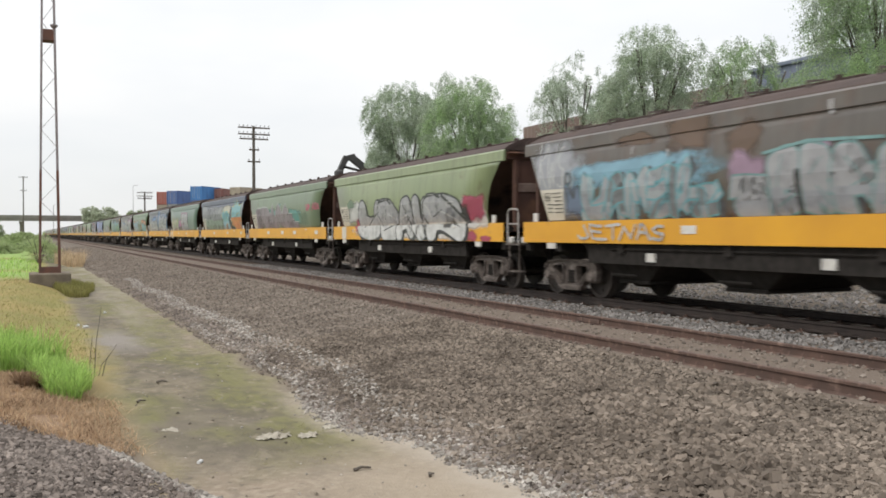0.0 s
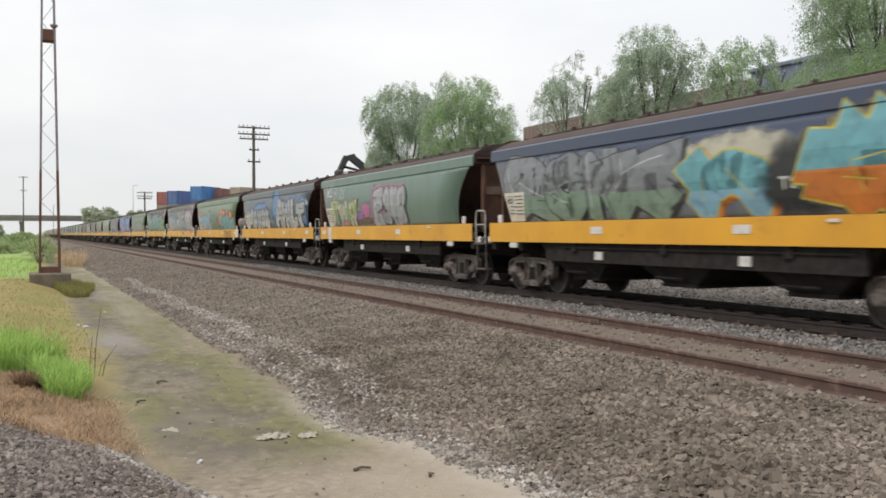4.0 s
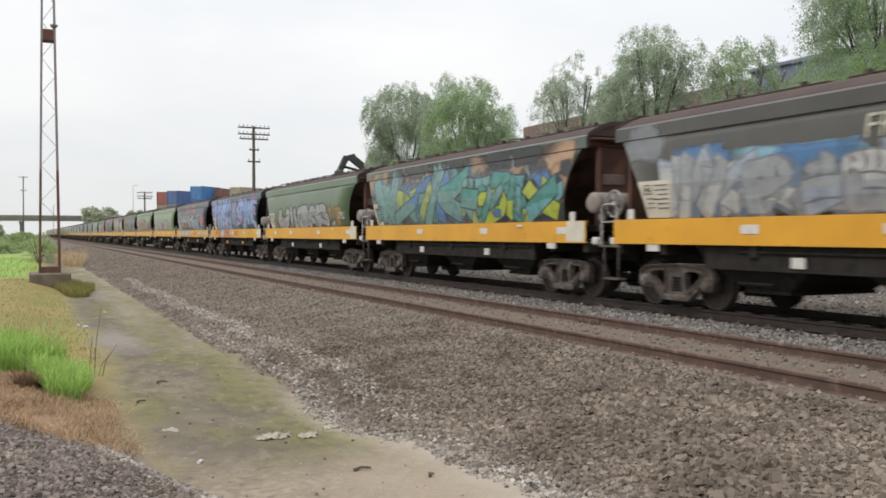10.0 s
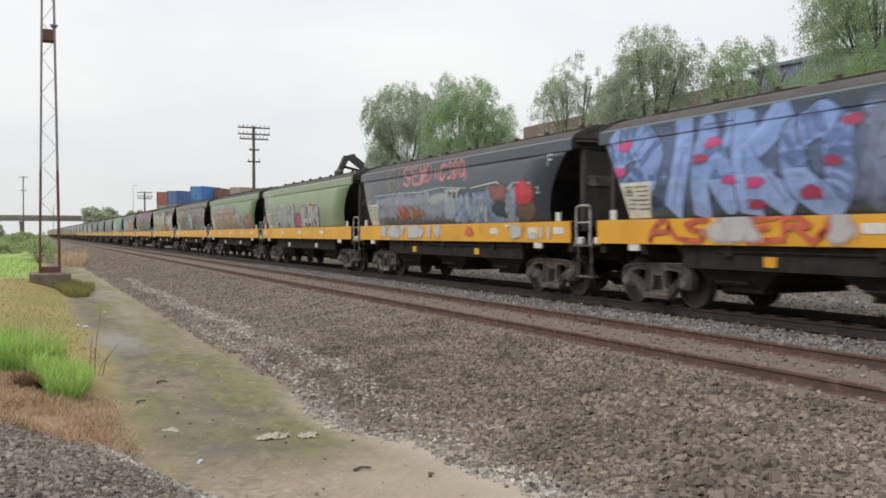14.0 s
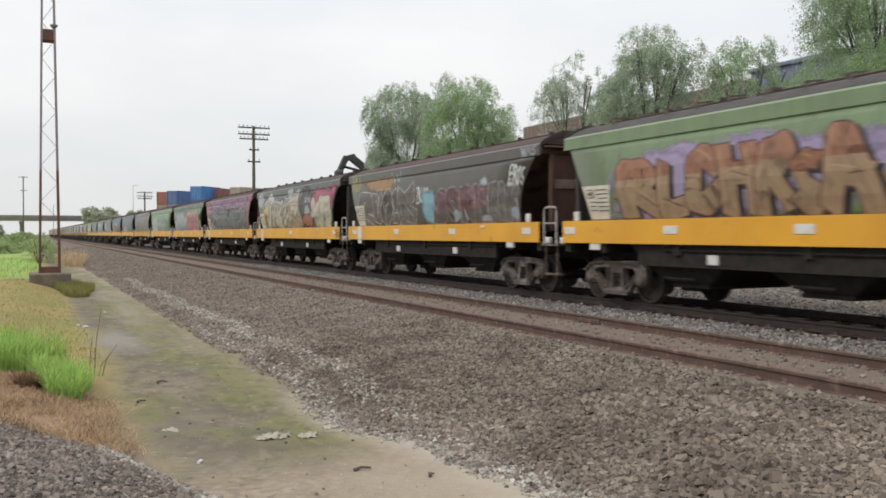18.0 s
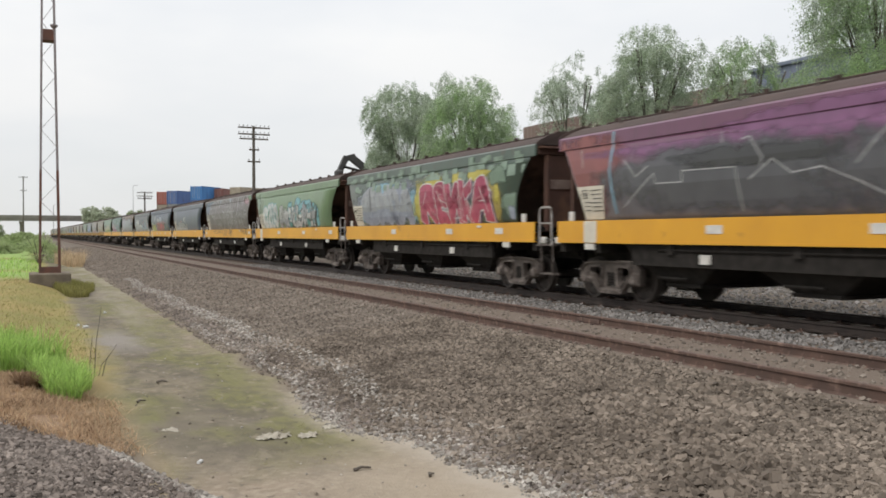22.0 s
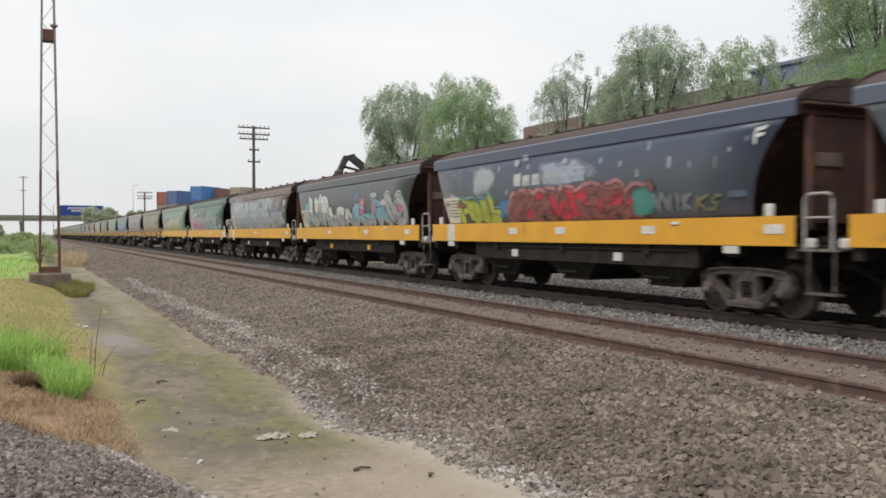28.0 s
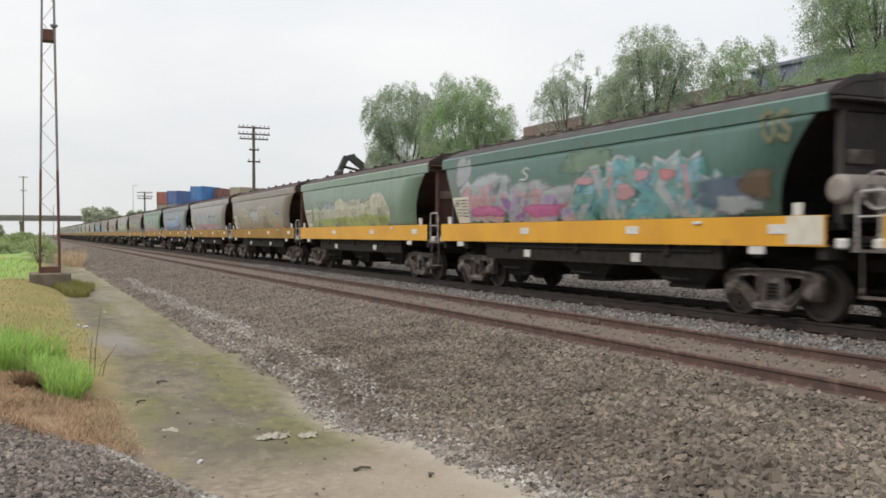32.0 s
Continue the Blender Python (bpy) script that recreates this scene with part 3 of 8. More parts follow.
def chord_mesh():
    """The stiffening strip along the top of a side."""
    bm = bmesh.new()
    ends = (END, 2 * MID - END)
    prof = [(-1.441, 3.20), (-1.449, 3.212), (-1.443, 3.448), (-1.405, 3.485), (-1.38, 3.485), (-1.40, 3.20)]
    a = [bm.verts.new((x, ends[0], z)) for x, z in prof]
    b = [bm.verts.new((x, ends[1], z)) for x, z in prof]
    for i in range(len(prof)):
        bm.faces.new((a[i], b[i], b[(i + 1) % len(prof)], a[(i + 1) % len(prof)]))
    bm.faces.new(a)
    bm.faces.new(b[::-1])
    bmesh.ops.recalc_face_normals(bm, faces=bm.faces)
    return mesh_of("top_chord", bm)


def core_mesh():
    """Inner hopper: its sloping ends show between the side plates."""
    bm = bmesh.new()
    rings = []
    for z in (1.45, 1.60, 1.95, 2.30, 2.65, 2.95, 3.20, 3.44):
        w = half_width(max(1.6, z)) - 0.03
        e = edge(z) + 0.16 + (1.15 * (3.44 - z) / 1.8)
        rings.append([bm.verts.new(p) for p in ((-w, e, z), (w, e, z), (w, 2 * MID - e, z), (-w, 2 * MID - e, z))])
    for a, b in zip(rings, rings[1:]):
        for k in range(4):
            bm.faces.new((a[k], a[(k + 1) % 4], b[(k + 1) % 4], b[k]))
    bm.faces.new(rings[0][::-1])
    bm.faces.new(rings[-1])
    return mesh_of("hopper_core", bm)


def roof_mesh():
    """Roof with steep eaves, a flat crown, and a raised coaming down the middle."""
    bm = bmesh.new()
    half = [(1.39, 3.462), (1.32, 3.525), (1.06, 3.655), (0.83, 3.735), (0.47, 3.75), (0.46, 3.80)]
    prof = [(-x, z) for x, z in half] + half[::-1]
    a = [bm.verts.new((x, END - 0.03, z)) for x, z in prof]
    b = [bm.verts.new((x, 2 * MID - END + 0.03, z)) for x, z in prof]
    for i in range(len(prof)):
        bm.faces.new((a[i], b[i], b[(i + 1) % len(prof)], a[(i + 1) % len(prof)]))
    bm.faces.new(a)
    bm.faces.new(b[::-1])
    bmesh.ops.recalc_face_normals(bm, faces=bm.faces)
    for y in (END - 0.03, 2 * MID - END + 0.03):  # flange round the gable end
        for (x0, z0), (x1, z1) in zip(prof[:-1], prof[1:]):
            bar(bm, (x0, y, z0), (x1, y, z1), 0.10, 0.03, up=(0, 1, 0))
    return mesh_of("roof", bm)


def hatch_mesh():
    bm = bmesh.new()
    box(bm, -0.52, 0.52, -1.95, 1.95, 3.80, 3.84, bevel=0.012)
    for y in (-1.5, 0.0, 1.5):
        box(bm, -0.60, -0.50, y - 0.05, y + 0.05, 3.745, 3.885, bevel=0.01)
    return mesh_of("roof_hatch", bm)


def roof_lug_mesh():
    """Small upright hatch stop that shows above the eaves."""
    bm = bmesh.new()
    box(bm, -1.02, -0.98, -0.03, 0.03, 3.66, 3.80, bevel=0.006)
    bar(bm, (-1.0, 0, 3.78), (-0.62, 0, 3.83), 0.035)
    return mesh_of("hatch_stop", bm)


def end_wall_mesh():
    bm = bmesh.new()
    box(bm, -1.14, 1.14, 0.46, 0.52, 1.55, 3.22, bevel=0.01)
    return mesh_of("end_wall", bm)


def end_post_mesh():
    bm = bmesh.new()
    box(bm, -0.05, 0.05, 0.40, 0.458, 1.45, 3.235, bevel=0.01)
    return mesh_of("end_post", bm)


def end_plate_mesh():
    bm = bmesh.new()
    box(bm, -0.30, 0.30, 0.435, 0.458, -0.11, 0.11, bevel=0.008)
    return mesh_of("end_plate", bm)


def end_beam_mesh():
    bm = bmesh.new()
    box(bm, -1.36, 1.36, 0.44, 0.60, 3.24, 3.46, bevel=0.02)
    box(bm, -1.34, 1.34, 0.30, 0.44, 3.37, 3.42, bevel=0.015)
    return mesh_of("end_beam", bm)


def sill_mesh():
    bm = bmesh.new()
    prof = [(-1.40, 1.195), (-1.47, 1.195), (-1.47, 1.666), (-1.40, 1.666), (-1.40, 1.645), (-1.452, 1.645), (-1.452, 1.216), (-1.40, 1.216)]
    a = [bm.verts.new((x, END - 0.02, z)) for x, z in prof]
    b = [bm.verts.new((x, 2 * MID - END + 0.02, z)) for x, z in prof]
    for i in range(len(prof)):
        bm.faces.new((a[i], b[i], b[(i + 1) % len(prof)], a[(i + 1) % len(prof)]))
    bm.faces.new(a)
    bm.faces.new(b[::-1])
    bmesh.ops.recalc_face_normals(bm, faces=bm.faces)
    return mesh_of("side_sill", bm)


def underframe_mesh():
    bm = bmesh.new()
    box(bm, -0.28, 0.28, 0.1, 14.1, 0.80, 1.22)
    for y in (0.5, BOGIE_Y, 4.1, MID, 10.1, 2 * MID - BOGIE_Y, 13.7):
        box(bm, -1.40, 1.40, y - 0.09, y + 0.09, 1.0, 1.24)
    box(bm, -1.44, 1.44, 0.55, 13.65, 1.44, 1.58)
    for s in (-1, 1):
        box(bm, s * 1.30 - 0.04, s * 1.30 + 0.04, 2.7, 11.3, 0.78, 1.20)
        box(bm, s * 0.9 - 0.3, s * 0.9 + 0.3, 0.42, 0.72, 1.16, 1.22)
    tube(bm, [(-1.36, 2.9, 1.08), (-1.36, 10.4, 1.08), (-1.2, 10.9, 0.98)], 0.025)
    return mesh_of("underframe", bm)


def chute_mesh():
    """One discharge hopper below the frame."""
    bm = bmesh.new()
    top = [bm.verts.new(p) for p in ((-1.25, -1.55, 1.25), (1.25, -1.55, 1.25), (1.25, 1.55, 1.25), (-1.25, 1.55, 1.25))]
    midr = [bm.verts.new(p) for p in ((-1.2, -1.15, 0.85), (1.2, -1.15, 0.85), (1.2, 1.15, 0.85), (-1.2, 1.15, 0.85))]
    low = [bm.verts.new(p) for p in ((-0.95, -0.42, 0.42), (0.95, -0.42, 0.42), (0.95, 0.42, 0.42), (-0.95, 0.42, 0.42))]
    for a, b in ((low, midr), (midr, top)):
        for k in range(4):
            bm.faces.new((a[k], a[(k + 1) % 4], b[(k + 1) % 4], b[k]))
    bm.faces.new(low[::-1])
    bm.faces.new(top)
    box(bm, -1.0, 1.0, -0.5, 0.5, 0.38, 0.45, bevel=0.01)
    tube(bm, [(-1.15, -0.3, 0.55), (-1.15, 0.5, 0.55)], 0.03)
    return mesh_of("discharge_chute", bm)


def frame_mesh():
    """Cast side frame of a bogie: arched top, two large triangular windows, a spring opening, and raised flanges."""
    bm = bmesh.new()
    half = [(1.00, 0.40), (1.03, 0.66), (0.88, 0.765), (0.48, 0.80), (0.0, 0.81)]
    low = [(0.90, 0.38), (0.80, 0.47), (0.66, 0.44), (0.36, 0.16)]
    outer = [(-y, z) for y, z in half] + [(y, z) for y, z in half[-2::-1]] + low + [(-y, z) for y, z in low[::-1]]
    win = [(0.72, 0.64), (0.66, 0.695), (0.34, 0.715), (0.255, 0.67), (0.27, 0.36), (0.30, 0.29), (0.37, 0.30), (0.71, 0.57)]
    spring_gap = [(-0.13, 0.58), (0.13, 0.58), (0.15, 0.29), (-0.15, 0.29)]
    loops = [outer, win, [(-y, z) for y, z in win], spring_gap]
    edges = []
    for lp in loops:
        vs = [bm.verts.new((-0.04, y, z)) for y, z in lp]
        edges += [bm.edges.new((vs[i], vs[(i + 1) % len(vs)])) for i in range(len(vs))]
    made = bmesh.ops.triangle_fill(bm, edges=edges, use_beauty=True)
    faces = [f for f in made["geom"] if isinstance(f, bmesh.types.BMFace)]
    ext = bmesh.ops.extrude_face_region(bm, geom=faces)
    bmesh.ops.translate(bm, verts=[v for v in ext["geom"] if isinstance(v, bmesh.types.BMVert)], vec=(0.08, 0, 0))
    bmesh.ops.recalc_face_normals(bm, faces=bm.faces)
    for lp in loops[:3]:
        for (y0, z0), (y1, z1) in zip(lp, lp[1:] + lp[:1]):
            bar(bm, (-0.02, y0, z0), (-0.02, y1, z1), 0.15, 0.030, up=(0, -(z1 - z0), y1 - y0))
    for s in (-1, 1):
        box(bm, -0.10, 0.10, s * AXLE_Y - 0.12, s * AXLE_Y + 0.12, 0.33, 0.60, bevel=0.03)
        lathe(bm, [(-0.18, 0.06), (-0.16, 0.10), (-0.09, 0.115), (0.05, 0.115)], 'X', 10, (0, s * AXLE_Y, 0.45))
    box(bm, -0.10, 0.10, -0.36, 0.36, 0.17, 0.25, bevel=0.02)
    return mesh_of("side_frame", bm)


def spring_mesh():
    bm = bmesh.new()
    prof = []
    for k in range(5):
        prof += [(0.31 + k * 0.06, 0.055), (0.33 + k * 0.06, 0.072), (0.35 + k * 0.06, 0.055)]
    lathe(bm, prof, 'Z', 10)
    return mesh_of("coil_spring", bm)


def wheelset_mesh():
    bm = bmesh.new()
    for s in (-1, 1):
        pr = [(s * 0.74, 0.10), (s * 0.745, 0.13), (s * 0.77, 0.15), (s * 0.765, 0.36), (s * 0.76, 0.465), (s * 0.79, 0.465), (s * 0.80, 0.44), (s * 0.885, 0.435),
              (s * 0.885, 0.375), (s * 0.84, 0.36), (s * 0.82, 0.15), (s * 0.87, 0.13), (s * 0.88, 0.09)]
        lathe(bm, pr, 'X', 32)
        for k in range(4):
            a = k * math.pi / 2
            box(bm, s * 0.835 - 0.012, s * 0.835 + 0.012, 0.27 * math.cos(a) - 0.03, 0.27 * math.cos(a) + 0.03, 0.27 * math.sin(a) - 0.03, 0.27 * math.sin(a) + 0.03)
    lathe(bm, [(-1.05, 0.06), (-0.88, 0.075), (-0.6, 0.08), (0.6, 0.08), (0.88, 0.075), (1.05, 0.06)], 'X', 12)
    bmesh.ops.recalc_face_normals(bm, faces=bm.faces)
    return mesh_of("wheelset", bm)


def bolster_mesh():
    bm = bmesh.new()
    box(bm, -1.0, 1.0, -0.20, 0.20, 0.52, 0.78, bevel=0.03)
    lathe(bm, [(0.76, 0.25), (0.90, 0.22)], 'Z', 14)
    box(bm, -0.72, 0.72, -0.50, -0.44, 0.30, 0.42)
    box(bm, -0.72, 0.72, 0.44, 0.50, 0.30, 0.42)
    return mesh_of("bogie", bm)


def rail_loop_mesh(w=0.52, top=1.99, low=1.12):
    bm = bmesh.new()
    pts = [(0, 0, low), (0, 0, top - 0.10), (0, -0.03, top - 0.03), (0, -0.10, top), (0, -w + 0.10, top), (0, -w + 0.03, top - 0.03), (0, -w, top - 0.10), (0, -w, low)]
    tube(bm, pts, 0.024, 8)
    tube(bm, [(0, 0, top - 0.36), (0, -w, top - 0.36)], 0.018, 8)
    return mesh_of("handrail", bm)


def step_mesh():
    bm = bmesh.new()
    for y in (-0.06, -0.54):
        bar(bm, (0, y, 1.14), (0, y, 0.47), 0.035, 0.018)
    box(bm, -0.02, 0.16, -0.58, -0.02, 0.465, 0.50)
    box(bm, -0.02, 0.40, -0.60, 0.12, 1.12, 1.16)
    return mesh_of("footstep", bm)


def platform_mesh():
    bm = bmesh.new()
    box(bm, -1.2, 1.2, -0.18, 0.42, 1.16, 1.22, bevel=0.01)
    bar(bm, (-0.85, 0.42, 1.30), (-0.85, -0.1, 1.30), 0.10)
    return mesh_of("end_platform", bm)


def coupler_mesh():
    bm = bmesh.new()
    box(bm, -0.11, 0.11, -0.24, 0.35, 0.78, 1.00, bevel=0.02)
    box(bm, -0.20, 0.20, -0.36, -0.12, 0.72, 1.06, bevel=0.05)
    tube(bm, [(-0.4, 0.2, 0.95), (-0.45, -0.1, 0.75), (-0.42, -0.33, 0.62)], 0.03)
    return mesh_of("coupler", bm)


def plate_mesh(name, w, h, d=0.012, bevel=0.003):
    bm = bmesh.new()
    box(bm, -d, 0, -w / 2, w / 2, -h / 2, h / 2, bevel=bevel)
    return mesh_of(name, bm)


def cylinder_mesh():
    bm = bmesh.new()
    lathe(bm, [(-1.27, 0.05), (-1.26, 0.16), (-1.20, 0.22), (-0.1, 0.22), (0.0, 0.16), (0.02, 0.05)], 'X', 20)
    box(bm, -1.0, -0.95, -0.12, 0.12, -0.36, -0.15)
    box(bm, -0.3, -0.25, -0.12, 0.12, -0.36, -0.15)
    return mesh_of("air_reservoir", bm)


def brake_wheel_mesh():
    bm = bmesh.new()
    pts = [(0, 0.27 * math.cos(a), 0.27 * math.sin(a)) for a in [2 * math.pi * k / 20 for k in range(21)]]
    tube(bm, pts, 0.02, 6)
    for k in range(5):
        a = 2 * math.pi * k / 5
        bar(bm, (0, 0, 0), (0, 0.27 * math.cos(a), 0.27 * math.sin(a)), 0.025, 0.015)
    lathe(bm, [(-0.03, 0.05), (0.10, 0.05)], 'X', 10)
    bar(bm, (0.06, 0, 0), (0.06, 0, -0.80), 0.06)
    return mesh_of("brake_wheel", bm)


def panel_mesh():
    """Cream data panel at the trailing end, cut along the plate's slanting end."""
    bm = bmesh.new()
    zs = [1.69, 1.95, 2.30, 2.38]
    rows = []
    for z in zs:
        w = half_width(z) + 0.006
        rows.append((bm.verts.new((-w, 12.05 + 0.16 * (2.38 - z), z)), bm.verts.new((-w, 2 * MID - edge(z) - 0.02, z))))
    for a, b in zip(rows, rows[1:]):
        bm.faces.new((a[1], a[0], b[0], b[1]))
    ret = bmesh.ops.extrude_face_region(bm, geom=bm.faces[:])
    for v in [g for g in ret["geom"] if isinstance(g, bmesh.types.BMVert)]:
        v.co.x -= 0.004
    bmesh.ops.recalc_face_normals(bm, faces=bm.faces)
    return mesh_of("data_panel", bm)


def panel_marks_mesh():
    """Dark bars for the rows of small print, and a framed square."""
    bm = bmesh.new()
    rnd = random.Random(3)

    def mark(y0, y1, z0, z1):
        x = -half_width((z0 + z1) / 2) - 0.012
        box(bm, x - 0.006, x + 0.004, y0, y1, z0, z1)
    for a, b, c, d in ((12.62, 12.84, 2.29, 2.305), (12.62, 12.84, 2.13, 2.145), (12.62, 12.635, 2.145, 2.29), (12.825, 12.84, 2.145, 2.29), (12.69, 12.77, 2.18, 2.25)):
        mark(a, b, c, d)
    for k in range(6):
        z, y = 2.29 - k * 0.085, 12.17
        while y < 12.50 - 0.03 * (k % 3):
            w = rnd.uniform(0.04, 0.10)
            mark(y, y + w, z - 0.012, z + 0.012)
            y += w + 0.03
    for k in range(3):
        z, y = 2.05 - k * 0.085, 12.56
        while y < 12.74:
            w = rnd.uniform(0.03, 0.07)
            mark(y, y + w, z - 0.010, z + 0.010)
            y += w + 0.025
    return mesh_of("panel_lettering", bm)


M = dict(side=side_mesh(), chord=chord_mesh(), core=core_mesh(), roof=roof_mesh(), hatch=hatch_mesh(), end=end_wall_mesh(), ebeam=end_beam_mesh(), epost=end_post_mesh(), eplate=end_plate_mesh(), stop=roof_lug_mesh(), sill=sill_mesh(), under=underframe_mesh(),
         chute=chute_mesh(), frame=frame_mesh(), spring=spring_mesh(), wheel=wheelset_mesh(), bolster=bolster_mesh(), hand=rail_loop_mesh(), step=step_mesh(),
         plat=platform_mesh(), coup=coupler_mesh(), plate=plate_mesh("reflector_plate", 0.40, 0.15), tag=plate_mesh("marker_tag", 0.26, 0.17, 0.03),
         block=plate_mesh("jacking_marker", 0.34, 0.13, 0.04), post=plate_mesh("marker_block", 0.18, 0.20, 0.05, 0.01), lug=plate_mesh("end_bracket", 0.20, 0.16, 0.12, 0.03),
         latch=plate_mesh("latch", 0.22, 0.05, 0.03), tank=cylinder_mesh(), bwheel=brake_wheel_mesh(), panel=panel_mesh(), marks=panel_marks_mesh(),
         bigplate=plate_mesh("number_panel", 0.70, 0.44, 0.008), sillplate=plate_mesh("sill_panel", 0.46, 0.45, 0.006))
WHEEL_R = 0.44
TANK_GREY = mat("dusty_tank_paint", (0.20, 0.165, 0.145), (0.30, 0.265, 0.235), scale=3, rough=0.7, objrand=1.0)
WAGONS, WHEELSETS = {}, []
FLIP = Matrix.Translation((0, 2 * MID, 0)) @ Matrix.Rotation(math.pi, 4, 'Z')


def wagon(n, paint, label, tank=False, wheel=False, plates=(1.31, 5.0, 9.12), stops=0, end_paint=None, number=False, tagcol=None):
    w = thing("grain_hopper_wagon", label, "wagon", "wagons of the train")
    w.location = (TRAIN_X, wagon_y(n, 0.0), 0)

    def add(name, me, material, m=None, parent=None, lab=""):
        o = put(name, me, material, parent or w, lab, own=True)
        if m is not None:
            o.matrix_local = m
        return o

    ends = end_paint or RUST_BROWN
    add("hopper_core", M["core"], RUST_DARK if end_paint is None else end_paint)
    for m in (None, FLIP):
        add("side_plate", M["side"], paint, m)
        add("top_chord", M["chord"], paint, m)
        ew = add("end_wall", M["end"], ends, m, lab="rusty brown end wall")
        add("end_beam", M["ebeam"], ends, None, ew)
        for x in (-1.08, 1.08):
            add("end_post", M["epost"], ends, pose(x, 0, 0), ew)
        add("end_plate", M["eplate"], BOGIE_STEEL if end_paint else RUST_PALE, pose(-0.72, 0, 2.55), ew, "pale worn sign plate")
        add("side_sill", M["sill"], YELLOW if n < 25 else YELLOW_HAZED, m, lab="yellow painted side sill" if n < 25 else "dull yellow side sill with distance haze in its colour")
        add("coupler", M["coup"], GRIME, m)
        add("end_platform", M["plat"], GRIME, m)
    add("roof", M["roof"], ROOF_DARK if end_paint is None else end_paint, lab="dark rust-brown roof with hatch coaming")
    for y in (2.85, MID, 11.35):
        add("roof_hatch", M["hatch"], ROOF_DARK, pose(0, y, 0))
    for k in range(stops):
        add("hatch_stop", M["stop"], BOGIE_STEEL, pose(0, 1.2 + (2 * MID - 2.4) * (k + 0.5) / stops, 0))
    add("underframe", M["under"], GRIME)
    for y in (4.0, MID, 10.2):
        add("discharge_chute", M["chute"], GRIME, pose(0, y, 0))
    for y in (BOGIE_Y, 2 * MID - BOGIE_Y):
        b = add("bogie", M["bolster"], GRIME, pose(0, y, 0))
        for s in (-1, 1):
            add("side_frame", M["frame"], BOGIE_STEEL, pose(s * 1.02, 0, 0, 0, 0, 0 if s < 0 else 180), b)
            for dy in (-0.07, 0.07):
                add("coil_spring", M["spring"], GRIME, pose(s * 1.02, dy, 0), b)
            ws = add("wheelset", M["wheel"], WHEEL_STEEL, pose(0, s * AXLE_Y, WHEEL_R), b)
            WHEELSETS.append((s, ws))
    back = -0.12 if tank else 0.25  # a reservoir pushes the rail out
    add("handrail", M["hand"], GALV, pose(-1.42, back, 0), lab="pale tubular handrail")
    add("footstep", M["step"], BOGIE_STEEL, pose(-1.42, back - 0.03, 0))
    for y in plates:
        add("reflector_plate", M["plate"], WHITE, pose(-1.47, y, 1.46), lab="white reflector plate")
    add("latch", M["latch"], WHITE, pose(-1.47, 3.15, 1.58))
    for y in (5.04, 9.2):
        add("marker_tag", M["tag"], tagcol or WHITE, pose(-1.34, y, 0.93), lab="small hanging marker tag")
    for y in (1.78, 12.6):
        add("jacking_marker", M["block"], WHITE, pose(-1.42, y, 1.125), lab="white jacking marker")
    for y in (0.95, 13.3):
        add("marker_block", M["post"], WHITE, pose(-1.40, y, 1.765))
    for y, dz in ((0.20, 1.24), (13.95, 1.24)):
        add("end_bracket", M["lug"], WHITE, pose(-1.28, y, dz))
    pn = add("data_panel", M["panel"], CREAM, lab="cream data panel")
    tagged(add("panel_lettering", M["marks"], BLACK_MARK, parent=pn), kind="stuff")
    if tank:
        add("air_reservoir", M["tank"], TANK_GREY, pose(-0.20, 0.22, 2.04), lab="dusty cylindrical air reservoir")
        add("number_panel", M["bigplate"], CREAM, pose(-1.47, 0.78, 1.44), lab="cream panel with dark bars")
    if number:
        add("sill_panel", M["sillplate"], CREAM, pose(-1.47, 12.55, 1.43), lab="cream lower part of the data panel")
    if wheel:
        add("brake_wheel", M["bwheel"], GALV, pose(-1.30, 14.02, 2.0), lab="spoked handbrake wheel")
    WAGONS[n] = w
    return w


SURGE = ((0, .02), (1, -.10), (2, -.04), (3, -.02), (6, -.10), (7, -.12), (8, -.03), (9, -.04), (10, -.14), (11, -.20), (12, -.32), (13, -.44), (14, -.50), (17, -.45),
         (18, .22), (19, .03), (20, .33), (21, .02), (22, .16), (23, .02), (24, 0), (25, -.03), (28, -.10), (29, -.20), (30, -.22), (31, -.22), (32, -.10))


def travelled(t):
    """Metres that the train has run since the start; it gathers speed slightly and surges a little."""
    for (t0, d0), (t1, d1) in zip(SURGE, SURGE[1:]):
        if t <= t1 + 1e-6:
            break
    f = min(1.0, max(0.0, (t - t0) / (t1 - t0)))
    return PITCH * (0.716433 * t + 0.00072738 * t * t) - d0 - (d1 - d0) * f * f * (3 - 2 * f)


def wagon_y(n, t):
    return PITCH * (1.6515 + n) - 4.97 - travelled(t)


